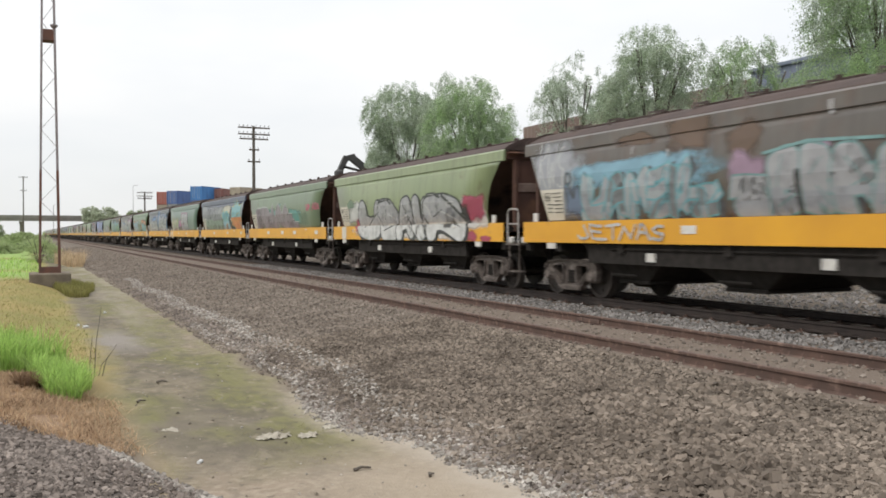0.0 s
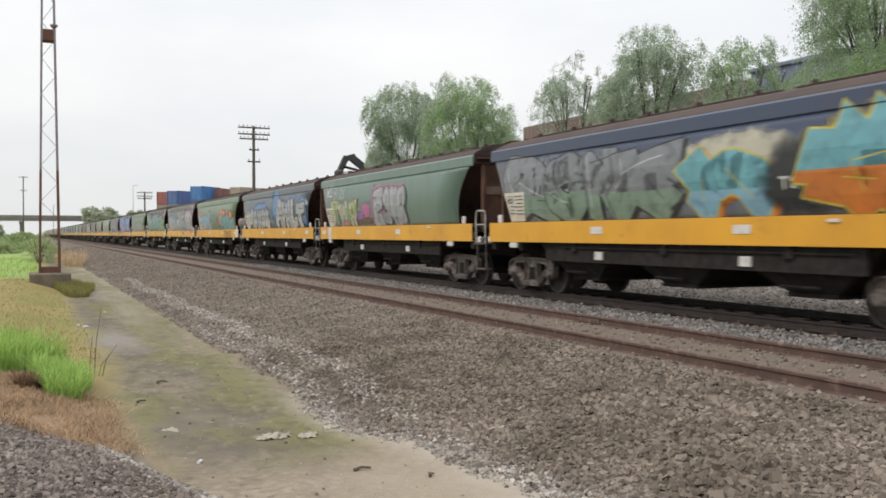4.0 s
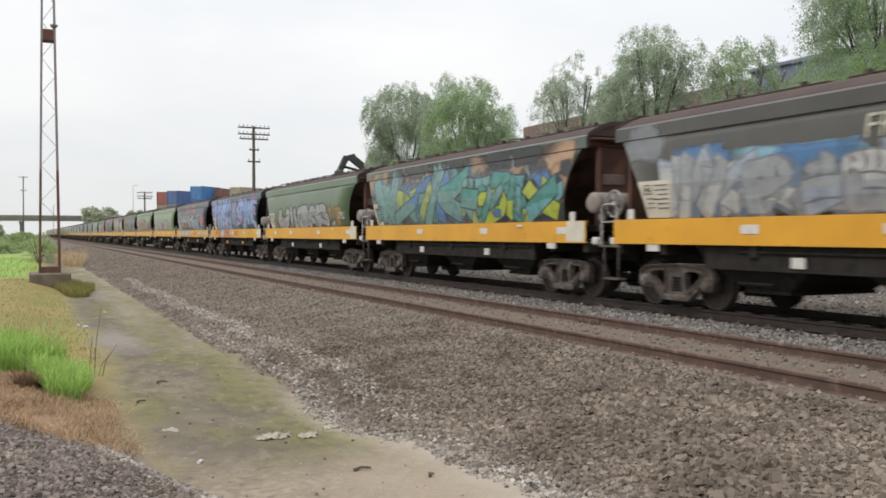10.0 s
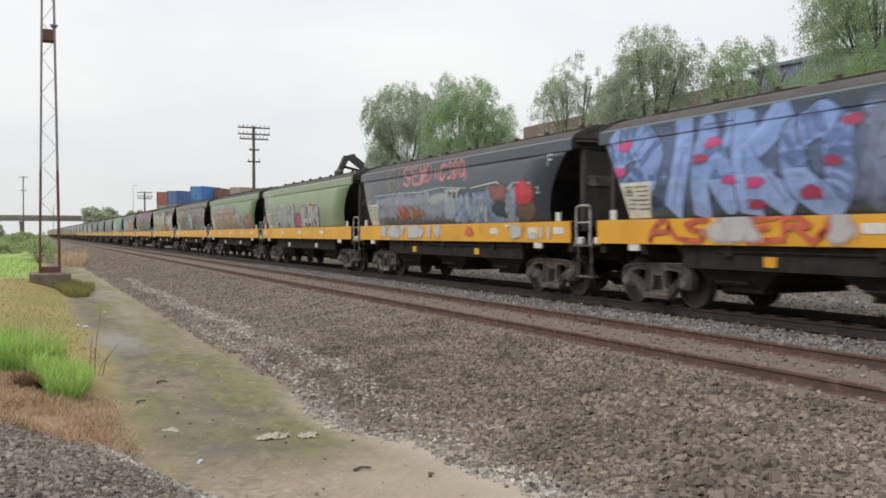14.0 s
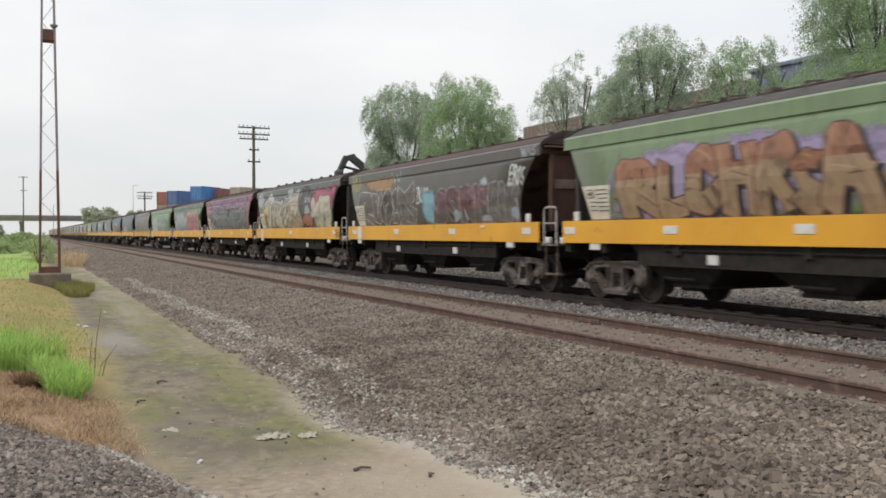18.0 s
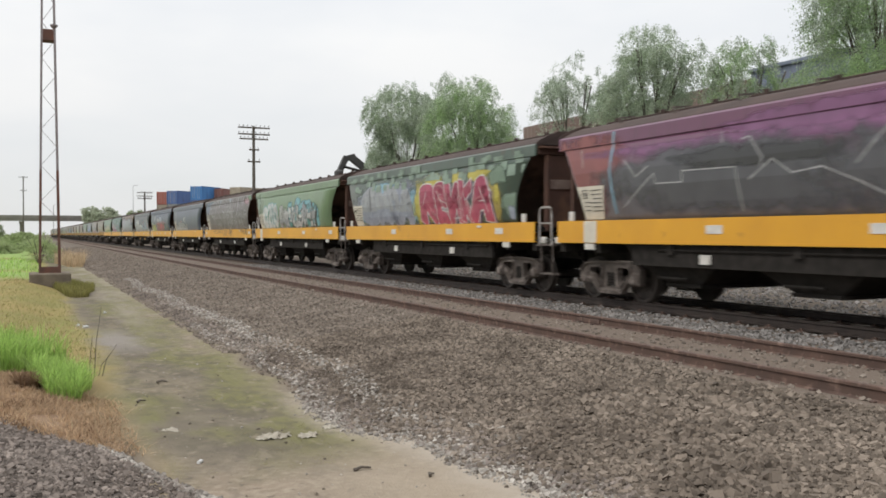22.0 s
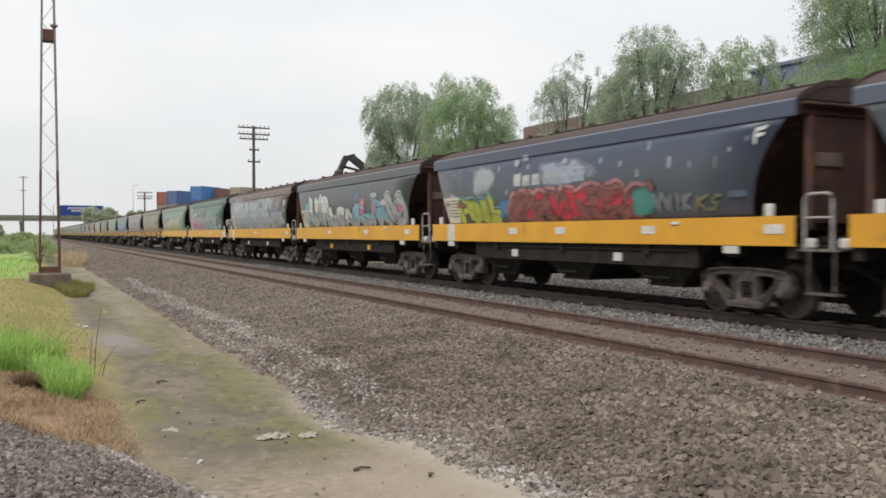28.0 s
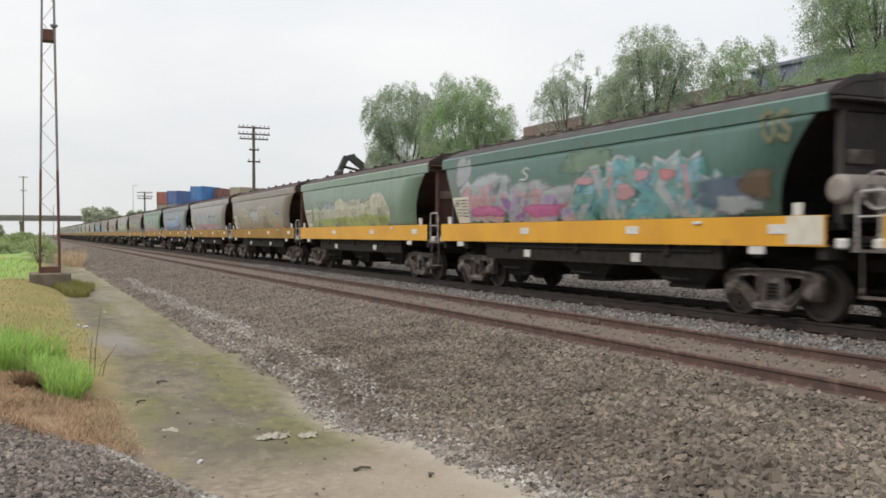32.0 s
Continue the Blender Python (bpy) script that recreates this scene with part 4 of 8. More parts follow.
PAINT_SPECS = {
    -1: ((0.12, 0.105, 0.09), (0.08, 0.07, 0.06), 0.9, None, "brown-black", dict(stops=9, plates=(3.6, 8.0))),
    0: ((0.225, 0.268, 0.140), (0.191, 0.238, 0.123), 0.35, None, "light green", dict(number=True, plates=())),
    1: ((0.144, 0.195, 0.121), (0.129, 0.172, 0.105), 0.35, None, "sage green", dict(plates=(1.67, 4.9, 7.0, 9.6))),
    2: ((0.16, 0.18, 0.20), (0.10, 0.12, 0.15), 0.4, (0.035, 0.05, 0.09), "navy and grey", {}),
    3: ((0.121, 0.183, 0.148), (0.105, 0.164, 0.129), 0.25, None, "teal green", dict(number=True, stops=9, plates=(5.57, 9.26, 13.29))),
    4: ((0.070, 0.094, 0.139), (0.057, 0.074, 0.098), 0.3, (0.075, 0.085, 0.10), "blue-grey", dict(wheel=True)),
    5: ((0.129, 0.187, 0.113), (0.113, 0.168, 0.098), 0.2, None, "green", dict(tank=True, stops=9)),
    6: ((0.070, 0.066, 0.057), (0.049, 0.048, 0.043), 0.6, None, "dark brown-grey", dict(wheel=True, plates=(0.80, 4.1, 7.4, 10.1))),
    7: ((0.06, 0.085, 0.075), (0.08, 0.10, 0.08), 0.3, None, "dark green", dict(tank=True, wheel=True, stops=9)),
    8: ((0.098, 0.145, 0.085), (0.085, 0.131, 0.075), 0.2, None, "green", dict(tank=True, wheel=True, stops=12, plates=(1.33, 4.97, 9.12, 11.84))),
    9: ((0.035, 0.055, 0.07), (0.045, 0.065, 0.08), 0.2, None, "dark teal", dict(tank=True, dark=True, ycol=True, plates=(1.14, 4.22, 7.19))),
    10: ((0.040, 0.052, 0.075), (0.05, 0.06, 0.08), 0.4, None, "navy blue", dict(dark=True, ycol=True, plates=(0.87, 1.98, 2.76, 3.87, 7.21))),
    11: ((0.198, 0.253, 0.143), (0.175, 0.230, 0.133), 0.25, None, "pale green", dict(wheel=True, dark=True, plates=(4.0, 7.12, 9.98, 13.13))),
    12: ((0.149, 0.211, 0.104), (0.131, 0.189, 0.095), 0.3, None, "green", dict(dark=True, stops=14, plates=(1.79, 4.14, 7.09, 10.19, 13.5))),
    13: ((0.07, 0.065, 0.055), (0.05, 0.047, 0.04), 0.7, None, "dark brown", dict(number=True, plates=(0.96, 5.0, 9.1, 13.07))),
    14: ((0.05, 0.065, 0.055), (0.06, 0.07, 0.06), 0.5, None, "blackish green", dict(dark=True, wheel=True, number=True, plates=(0.99, 7.27))),
    15: ((0.13, 0.12, 0.13), (0.11, 0.10, 0.115), 0.5, (0.14, 0.055, 0.10), "grey and magenta", dict(number=True, stops=7, plates=(1.36, 5.54, 8.85))),
    16: ((0.055, 0.085, 0.065), (0.065, 0.095, 0.075), 0.3, None, "dark green camouflaged", dict(plates=(2.1, 4.98, 9.13))),
    17: ((0.15, 0.225, 0.125), (0.13, 0.20, 0.11), 0.25, None, "green", dict(wheel=True, number=True)),
    18: ((0.135, 0.115, 0.105), (0.11, 0.095, 0.085), 0.5, None, "grey-brown", dict(stops=12, plates=(0.9, 13.2))),
    19: ((0.075, 0.09, 0.125), (0.06, 0.075, 0.105), 0.5, None, "faded navy", dict(stops=9, plates=(12.4,))),
    20: ((0.055, 0.068, 0.095), (0.07, 0.08, 0.10), 0.45, (0.045, 0.06, 0.10), "navy blue", dict(number=True, plates=(0.81, 3.92, 6.99, 9.1))),
    21: ((0.07, 0.08, 0.09), (0.06, 0.068, 0.075), 0.6, None, "dark blue-grey", dict(ycol=True)),
    22: ((0.165, 0.168, 0.175), (0.13, 0.133, 0.14), 0.25, (0.14, 0.085, 0.065), "pale grey and brown", dict(wheel=True, number=True, plates=(0.98, 7.13))),
    23: ((0.055, 0.12, 0.10), (0.07, 0.135, 0.11), 0.25, None, "dark teal green", dict(tank=True, dark=True, stops=10)),
    24: ((0.16, 0.23, 0.17), (0.14, 0.205, 0.15), 0.3, None, "pale green", {}),
    25: ((0.215, 0.175, 0.135), (0.17, 0.14, 0.11), 0.5, None, "beige-brown", {}),
    # Far wagon: distance haze is put into the pale paint.
    26: ((0.28, 0.25, 0.24), (0.22, 0.19, 0.18), 0.5, None, "hazy pale", {}),
    27: ((0.16, 0.175, 0.20), (0.13, 0.145, 0.165), 0.4, None, "slate blue", {}),
}

# ---- graffiti on the wagon sides ----
TINTS = dict(silver=(0.36, 0.36, 0.37), pale=(0.48, 0.475, 0.47), white=(0.60, 0.60, 0.58), black=(0.022, 0.022, 0.026), dark=(0.05, 0.05, 0.052), grey=(0.20, 0.21, 0.22),
             greyd=(0.10, 0.10, 0.11), greyp=(0.32, 0.33, 0.35), crimson=(0.36, 0.035, 0.09), crimsonp=(0.46, 0.07, 0.13), red=(0.55, 0.03, 0.06), redor=(0.55, 0.10, 0.05), hot=(0.66, 0.05, 0.22),
             pink=(0.52, 0.13, 0.30), pinkp=(0.48, 0.27, 0.30), salmon=(0.50, 0.20, 0.21), magenta=(0.35, 0.05, 0.17), mauve=(0.34, 0.23, 0.31), lilac=(0.25, 0.20, 0.225),
             lilac2=(0.34, 0.27, 0.42), plum=(0.155, 0.085, 0.135), purple=(0.27, 0.13, 0.32), teal=(0.07, 0.27, 0.24), tealp=(0.16, 0.30, 0.29), cyan=(0.14, 0.36, 0.40), sky=(0.22, 0.40, 0.50),
             mist=(0.36, 0.385, 0.40), blue=(0.08, 0.19, 0.38), bluel=(0.13, 0.21, 0.46), denim=(0.09, 0.13, 0.24), peri=(0.22, 0.33, 0.64), perip=(0.30, 0.41, 0.71), greyblue=(0.20, 0.23, 0.34), navy=(0.02, 0.03, 0.06),
             steel=(0.16, 0.21, 0.30), steelp=(0.34, 0.38, 0.46), slate=(0.10, 0.14, 0.20), green=(0.14, 0.27, 0.15), lime=(0.34, 0.40, 0.13), lime2=(0.42, 0.48, 0.06), sage=(0.13, 0.20, 0.13),
             sagep=(0.20, 0.28, 0.21), olive=(0.20, 0.19, 0.09), yellow=(0.52, 0.44, 0.06), mustard=(0.38, 0.29, 0.07), orange=(0.55, 0.17, 0.03), rust=(0.30, 0.10, 0.05), rustor=(0.30, 0.16, 0.05),
             clay=(0.30, 0.135, 0.075), clayred=(0.34, 0.10, 0.06), maroon=(0.10, 0.035, 0.035), brick=(0.26, 0.085, 0.08), brown=(0.12, 0.055, 0.03), umber=(0.13, 0.08, 0.05), taupe=(0.15, 0.125, 0.12),
             tan=(0.34, 0.23, 0.14), peach=(0.46, 0.28, 0.17), sand=(0.33, 0.27, 0.20), cream=(0.50, 0.47, 0.36), tanb=(0.27, 0.17, 0.10), hotpink=(0.58, 0.06, 0.22), cocoa=(0.105, 0.078, 0.072), mulberry=(0.16, 0.07, 0.085), cloud=(0.27, 0.29, 0.36), plumb=(0.22, 0.09, 0.19), beige=(0.50, 0.45, 0.36))
SPRAY = {}


def spray(name):
    """Weathered spray paint, worn thin in places."""
    if name not in SPRAY:
        c = TINTS[name]
        m = mat("spray_paint_" + name, c, tuple(v * 0.78 for v in c), scale=2.2, rough=0.40, spec=0.6, bump=0.0, c3=tuple(v * 0.55 for v in c), s3=3.5, lo3=0.58, hi3=0.85, objrand=1.0)
        n, l = m.node_tree.nodes, m.node_tree.links
        tc = n.new("ShaderNodeTexCoord")
        nz = n.new("ShaderNodeTexNoise")
        nz.inputs["Scale"].default_value, nz.inputs["Detail"].default_value = 4.5, 9
        l.new(tc.outputs["Object"], nz.inputs["Vector"])
        mr = n.new("ShaderNodeMapRange")
        mr.inputs["From Min"].default_value, mr.inputs["From Max"].default_value = 0.32, 0.50
        mr.inputs["To Min"].default_value, mr.inputs["To Max"].default_value = 0.72, 0.95
        l.new(nz.outputs["Fac"], mr.inputs["Value"])
        tr = n.new("ShaderNodeBsdfTransparent")
        mx = n.new("ShaderNodeMixShader")
        l.new(mr.outputs["Result"], mx.inputs["Fac"])
        l.new(tr.outputs["BSDF"], mx.inputs[1])
        l.new(n["Principled BSDF"].outputs["BSDF"], mx.inputs[2])
        l.new(mx.outputs["Shader"], n["Material Output"].inputs["Surface"])
        n["Principled BSDF"].inputs["Sheen Weight"].default_value = 0.12
        n["Principled BSDF"].inputs["Sheen Roughness"].default_value = 0.4
        SPRAY[name] = m
    return SPRAY[name]


MISTED = {}


def misted(name):
    """Spray paint that thins out towards the rim of a patch."""
    if name not in MISTED:
        c = TINTS[name]
        m = mat("sprayed_mist_" + name, c, tuple(v * 0.8 for v in c), scale=2.2, rough=0.40, spec=0.6, bump=0.0, objrand=1.0)
        n, l = m.node_tree.nodes, m.node_tree.links
        at = n.new("ShaderNodeAttribute")
        at.attribute_name = "paint_cover"
        tc = n.new("ShaderNodeTexCoord")
        nz = n.new("ShaderNodeTexNoise")
        nz.inputs["Scale"].default_value, nz.inputs["Detail"].default_value = 3.0, 7
        l.new(tc.outputs["Object"], nz.inputs["Vector"])
        ad = n.new("ShaderNodeMath")
        ad.operation = 'MULTIPLY_ADD'
        ad.inputs[1].default_value = 1.5
        l.new(nz.outputs["Fac"], ad.inputs[0])
        l.new(at.outputs["Fac"], ad.inputs[2])
        mr = n.new("ShaderNodeMapRange")
        mr.inputs["From Min"].default_value, mr.inputs["From Max"].default_value = 0.70, 1.35
        mr.inputs["To Max"].default_value = 0.88
        l.new(ad.outputs["Value"], mr.inputs["Value"])
        tr = n.new("ShaderNodeBsdfTransparent")
        mx = n.new("ShaderNodeMixShader")
        l.new(mr.outputs["Result"], mx.inputs["Fac"])
        l.new(tr.outputs["BSDF"], mx.inputs[1])
        l.new(n["Principled BSDF"].outputs["BSDF"], mx.inputs[2])
        l.new(mx.outputs["Shader"], n["Material Output"].inputs["Surface"])
        n["Principled BSDF"].inputs["Sheen Weight"].default_value = 0.12
        n["Principled BSDF"].inputs["Sheen Roughness"].default_value = 0.4
        MISTED[name] = m
    return MISTED[name]


GLYPHS = {}


def glyph(ch, off):
    """Outline of a letter of the built-in font, fattened, as points and faces in a unit box."""
    key = (ch, off)
    if key not in GLYPHS:
        cu = bpy.data.curves.new("letter", 'FONT')
        cu.body, cu.offset, cu.resolution_u = ch, off, 3
        ob = bpy.data.objects.new("letter", cu)
        me = bpy.data.meshes.new_from_object(ob)
        pts = [tuple(v.co) for v in me.vertices]
        fcs = [tuple(p.vertices) for p in me.polygons]
        bpy.data.objects.remove(ob)
        bpy.data.curves.remove(cu)
        bpy.data.meshes.remove(me)
        x0, x1 = min(p[0] for p in pts) + off, max(p[0] for p in pts) - off
        y0, y1 = min(p[1] for p in pts) + off, max(p[1] for p in pts) - off
        GLYPHS[key] = [((p[0] - x0) / max(0.2, x1 - x0), (p[1] - y0) / (y1 - y0)) for p in pts], fcs
    return GLYPHS[key]


# Letters drawn as strokes on a grid of ten by ten: pairs of digits are (along, up), a slash lifts the can.
ALPHA = dict(A="10 39 59 90/24 74", B="10 19 69 76 45 15/45 83 60 10", C="87 59 28 12 50 82", D="10 19 59 86 83 50 10", E="89 19 10 90/15 75", F="89 19 10/15 75",
             G="87 59 28 12 50 82 85 55", H="19 10/89 80/15 85", I="59 50", J="79 72 50 20 12", K="19 10/89 15 80", L="29 20 80", M="10 19 54 89 90", N="10 19 80 89",
             O="50 12 17 59 87 82 50", P="10 19 69 87 55 15", R="10 19 69 87 55 15/45 90", S="88 59 27 45 83 60 11", T="50 59/19 99", U="19 12 50 82 89", V="19 50 99",
             W="09 30 56 70 99", X="19 90/10 99", Y="19 55 99/55 50", Z="19 99 10 90", h="19 10/14 57 84 80", n="19 10 89 80")
ALPHA["2"], ALPHA["3"], ALPHA["#"] = "18 59 87 10 90", "18 59 87 45 83 50 11", "39 30/69 60/06 96/13 52/82 90"


def strokes_of(ch):
    return [[((int(c[0]) - 1) / 8, int(c[1]) / 9) for c in line.split()] for line in ALPHA[ch].split("/")]


def fat_line(pts, w, square=0.0):
    """A line of strokes, w to each side, as convex polygons; ends are rounded, or cut square and slanting."""
    out = []
    last = len(pts) - 2
    for k, (a, b) in enumerate(zip(pts, pts[1:])):
        d = math.hypot(b[0] - a[0], b[1] - a[1]) or 1
        ul, uz = (b[0] - a[0]) / d * w, (b[1] - a[1]) / d * w
        e0, e1 = (square if k == 0 else 0.0), (square if k == last else 0.0)
        out.append([(a[0] - uz - ul * e0 * 1.25, a[1] + ul - uz * e0 * 1.25), (a[0] + uz - ul * e0 * 0.6, a[1] - ul - uz * e0 * 0.6),
                    (b[0] + uz + ul * e1 * 1.25, b[1] - ul + uz * e1 * 1.25), (b[0] - uz + ul * e1 * 0.6, b[1] + ul + uz * e1 * 0.6)])
    for q in (pts[1:-1] if square else pts):
        out.append([(q[0] + w * math.cos(math.pi * i / 5), q[1] + w * math.sin(math.pi * i / 5)) for i in range(10)])
    return out


def painted_word(word, xs, tops, z0, fat, seed, tight):
    """Each letter of a word as its stroke width and bent stroke lines in (along, height); tight letters swell until they overlap."""
    rnd = random.Random(seed)
    out = []
    for i, ch in enumerate(word):
        l0, l1, top = xs[i], xs[i + 1], tops[i]
        w = fat
        if tight:
            w = min(max(fat, 0.22 * (l0 - l1)), 0.31 * (top - z0))
            l0, l1 = l0 + 0.10 * (l0 - l1), l1 - 0.10 * (l0 - l1)
        ins = min(w * 0.9, 0.34 * (l0 - l1))
        wob, tilt, bow, kick = rnd.uniform(0, 6.28), rnd.uniform(-0.22, 0.22), rnd.uniform(0.05, 0.13), rnd.uniform(-0.06, 0.12)
        lines = []
        for line in strokes_of(ch):
            dense = []
            for a, b in zip(line, line[1:]):
                dense += [(a[0] + (b[0] - a[0]) * k / 3, a[1] + (b[1] - a[1]) * k / 3) for k in range(3)]
            dense.append(line[-1])
            q = []
            for u, v in dense:
                u2 = u + bow * math.sin(3.4 * v + wob) + tilt * (v - 0.5)
                v2 = min(1.05, max(-0.02, v + kick * (u - 0.4) + 0.06 * math.sin(4.2 * u + wob)))
                q.append((l0 - ins - (l0 - l1 - 2 * ins) * u2, z0 + w * 0.8 + (top - z0 - w * 1.7) * v2))
            lines.append(q)
        out.append((w, lines))
    return out


def below(poly, zc):
    """The part of a convex polygon under height zc."""
    out = []
    for (l0, z0), (l1, z1) in zip(poly, poly[1:] + poly[:1]):
        if z0 <= zc:
            out.append((l0, z0))
        if (z0 <= zc) != (z1 <= zc):
            t = (zc - z0) / (z1 - z0)
            out.append((l0 + (l1 - l0) * t, zc))
    return out


def above(poly, zc):
    return [(l, -z) for l, z in below([(l, -z) for l, z in poly], -zc)]


def on_side(l, z, lift, sill):
    if sill:
        return (-1.4705 - lift, min(2 * MID - END, max(END, l)), z)
    e = edge(min(z, 3.19)) + 0.03
    if z > 3.2:
        return (-1.449 + (z - 3.212) * 0.025 - lift, min(2 * MID - END - 0.02, max(END + 0.02, l)), z)
    return (-half_width(z) - lift, min(2 * MID - e, max(e, l)), z)


def lay(bm, polys, lift, slot, sill, dens=None):
    """Adds flat polygons given as (along, height) and bends them to the side plate."""
    tmp = bmesh.new()
    dl = tmp.verts.layers.float.new("paint_cover")
    for k, poly in enumerate(polys):
        vs = []
        for q, (l, z) in enumerate(poly):
            v = tmp.verts.new((0.000012 * (k % 9) if dens is None else 0.0, l, z))
            v[dl] = 1.0 if dens is None else dens[k][q]
            vs.append(v)
        tmp.faces.new(vs)
    if dens is not None:
        bmesh.ops.remove_doubles(tmp, verts=tmp.verts, dist=0.0005)
    cuts = [1.668] if sill else [1.672] + [a for a, _ in LEVELS[1:-2]] + [3.195, 3.212, 3.440]
    low, high = min(v.co.z for v in tmp.verts), max(v.co.z for v in tmp.verts)
    for zc in cuts:
        if not low - 0.01 < zc < high + 0.01 and zc not in (1.668, 1.672, 3.440):
            continue
        clear = sill and zc == 1.668 or (not sill and zc == 3.440)
        bmesh.ops.bisect_plane(tmp, geom=tmp.verts[:] + tmp.edges[:] + tmp.faces[:], plane_co=(0, 0, zc), plane_no=(0, 0, 1),
                               clear_outer=clear, clear_inner=(not sill and zc == 1.672))
    if sill:
        bmesh.ops.bisect_plane(tmp, geom=tmp.verts[:] + tmp.edges[:] + tmp.faces[:], plane_co=(0, 0, 1.20), plane_no=(0, 0, 1), clear_inner=True)
    bl = bm.verts.layers.float.get("paint_cover") or bm.verts.layers.float.new("paint_cover")
    made = {}
    for v in tmp.verts:
        made[v] = bm.verts.new(on_side(v.co.y, v.co.z, lift + v.co.x, sill))
        made[v][bl] = v[dl]
    for f in tmp.faces:
        nf = bm.faces.new([made[v] for v in f.verts])
        nf.material_index = slot
    tmp.free()


def blob(l, z, rl, rz, rnd):
    """A ragged sprayed patch in three rings: polygons, and how dense the paint is at their corners."""
    n = 40
    ph = [rnd.uniform(0, 6.28) for _ in range(4)]
    rings = []
    for f in (0.5, 0.85, 1.18):
        ring = []
        for i in range(n):
            a = 2 * math.pi * i / n
            r = f * (1 + (0.09 * math.sin(3 * a + ph[0]) + 0.07 * math.sin(5 * a + ph[1]) + 0.03 * math.sin(9 * a + ph[2]) + 0.015 * math.sin(14 * a + ph[3])) * f)
            c, s = math.cos(a), math.sin(a)
            ring.append((l + rl * r * math.copysign(abs(c) ** 0.72, c), z + rz * r * math.copysign(abs(s) ** 0.72, s)))
        rings.append(ring)
    polys, dens = [], []
    for i in range(n):
        j = (i + 1) % n
        polys += [[(l, z), rings[0][i], rings[0][j]], [rings[0][i], rings[1][i], rings[1][j], rings[0][j]], [rings[1][i], rings[2][i], rings[2][j], rings[1][j]]]
        dens += [[0.9, 0.75, 0.75], [0.75, 0.5, 0.5, 0.75], [0.5, -0.1, -0.1, 0.5]]
    return polys, dens


def letters(text, l0, l1, z0, z1):
    """Stencilled letters of the built-in font."""
    cell = (l0 - l1) / len(text)
    out = []
    for i, ch in enumerate(text):
        pts, fcs = glyph(ch, 0.0)
        out += [[(l0 - cell * (i + 0.08 + 0.80 * pts[k][0] + 0.06 * pts[k][1]), z0 + (z1 - z0) * pts[k][1]) for k in f] for f in fcs]
    return out


def word_layers(it, seed):
    """The paint of a word from the wall outwards: (colour, polygons)."""
    _, word, xs, tops, z0, fat, fill, out, o = it
    thin = o.get("thin")
    drawn = painted_word(word, xs, tops, z0, fat, seed, not thin and bool(out))
    if thin or not out:
        return [(fill, [pl for w, lines in drawn for q in lines for pl in fat_line(q, w)])]
    rim = o.get("rim", 0.035)
    square = 0.0 if fat > 0.185 else 0.9
    rnd = random.Random(seed + 5)
    layers = []
    for key, dl, dz in (("shadow", -0.10, -0.06), ("top", 0.02, 0.045)):
        if o.get(key):
            layers.append((o[key], [pl for w, lines in drawn for q in lines for pl in fat_line([(l + dl, z + dz) for l, z in q], w + rim, square)]))
    mix = o.get("mix")
    for i, (w, lines) in enumerate(drawn):
        if mix:  # wild style: interlocked bars and arrows in several colours
            left, right, high = xs[i], xs[i + 1], tops[i]
            bars = [(w * 0.75, q) for q in lines]
            for k in range(3):
                a = (left + (right - left) * rnd.uniform(-0.1, 0.6), z0 + (high - z0) * rnd.uniform(0.0, 0.45))
                b = (left + (right - left) * rnd.uniform(0.3, 1.2), z0 + (high - z0) * rnd.uniform(0.5, 1.0))
                bend = (b[0] + (a[0] - b[0]) * rnd.uniform(0.1, 0.4), a[1] + (b[1] - a[1]) * rnd.uniform(0.3, 0.8))
                bars.append((w * rnd.uniform(0.4, 0.65), [a, bend, b]))
            rnd.shuffle(bars)
            for wb, q in bars:
                layers.append((out, fat_line(q, wb + rim, 0.9)))
                layers.append((mix[rnd.randrange(len(mix))], fat_line(q, wb, 0.9)))
                layers.append((mix[rnd.randrange(len(mix))], [c for c in (below(pl, q[0][1] + (q[-1][1] - q[0][1]) * rnd.uniform(0.2, 0.6)) for pl in fat_line(q, wb, 0.9)) if len(c) > 2]))
            continue
        body = [pl for q in lines for pl in fat_line(q, w, square)]
        layers.append((out, [pl for q in lines for pl in fat_line(q, w + rim, square)]))
        layers.append((fill, body))
        if o.get("core"):
            cut = z0 + (tops[i] - z0) * o.get("split", 0.38)
            layers.append((o["core"], [c for c in (below(pl, cut + 0.05 * math.sin(i * 2.1)) for pl in body) if len(c) > 2]))
        detail = []  # folds and joints inside the letter
        for q in lines:
            a, b = q[len(q) // 3], q[-1]
            m = w * rnd.uniform(-0.5, 0.5)
            detail += fat_line([(a[0] + m, a[1] + m * 0.5), ((a[0] + b[0]) / 2 + m * 0.6, (a[1] + b[1]) / 2), (b[0] + m * 0.3, b[1] - m * 0.4)], max(0.010, rim * 0.32))
        layers.append((out, detail))
        if o.get("hi"):
            layers.append((o["hi"], [pl for q in lines for pl in fat_line([(l + w * 0.5, z + w * 0.45) for l, z in q[:4]], 0.013)]))
    return layers


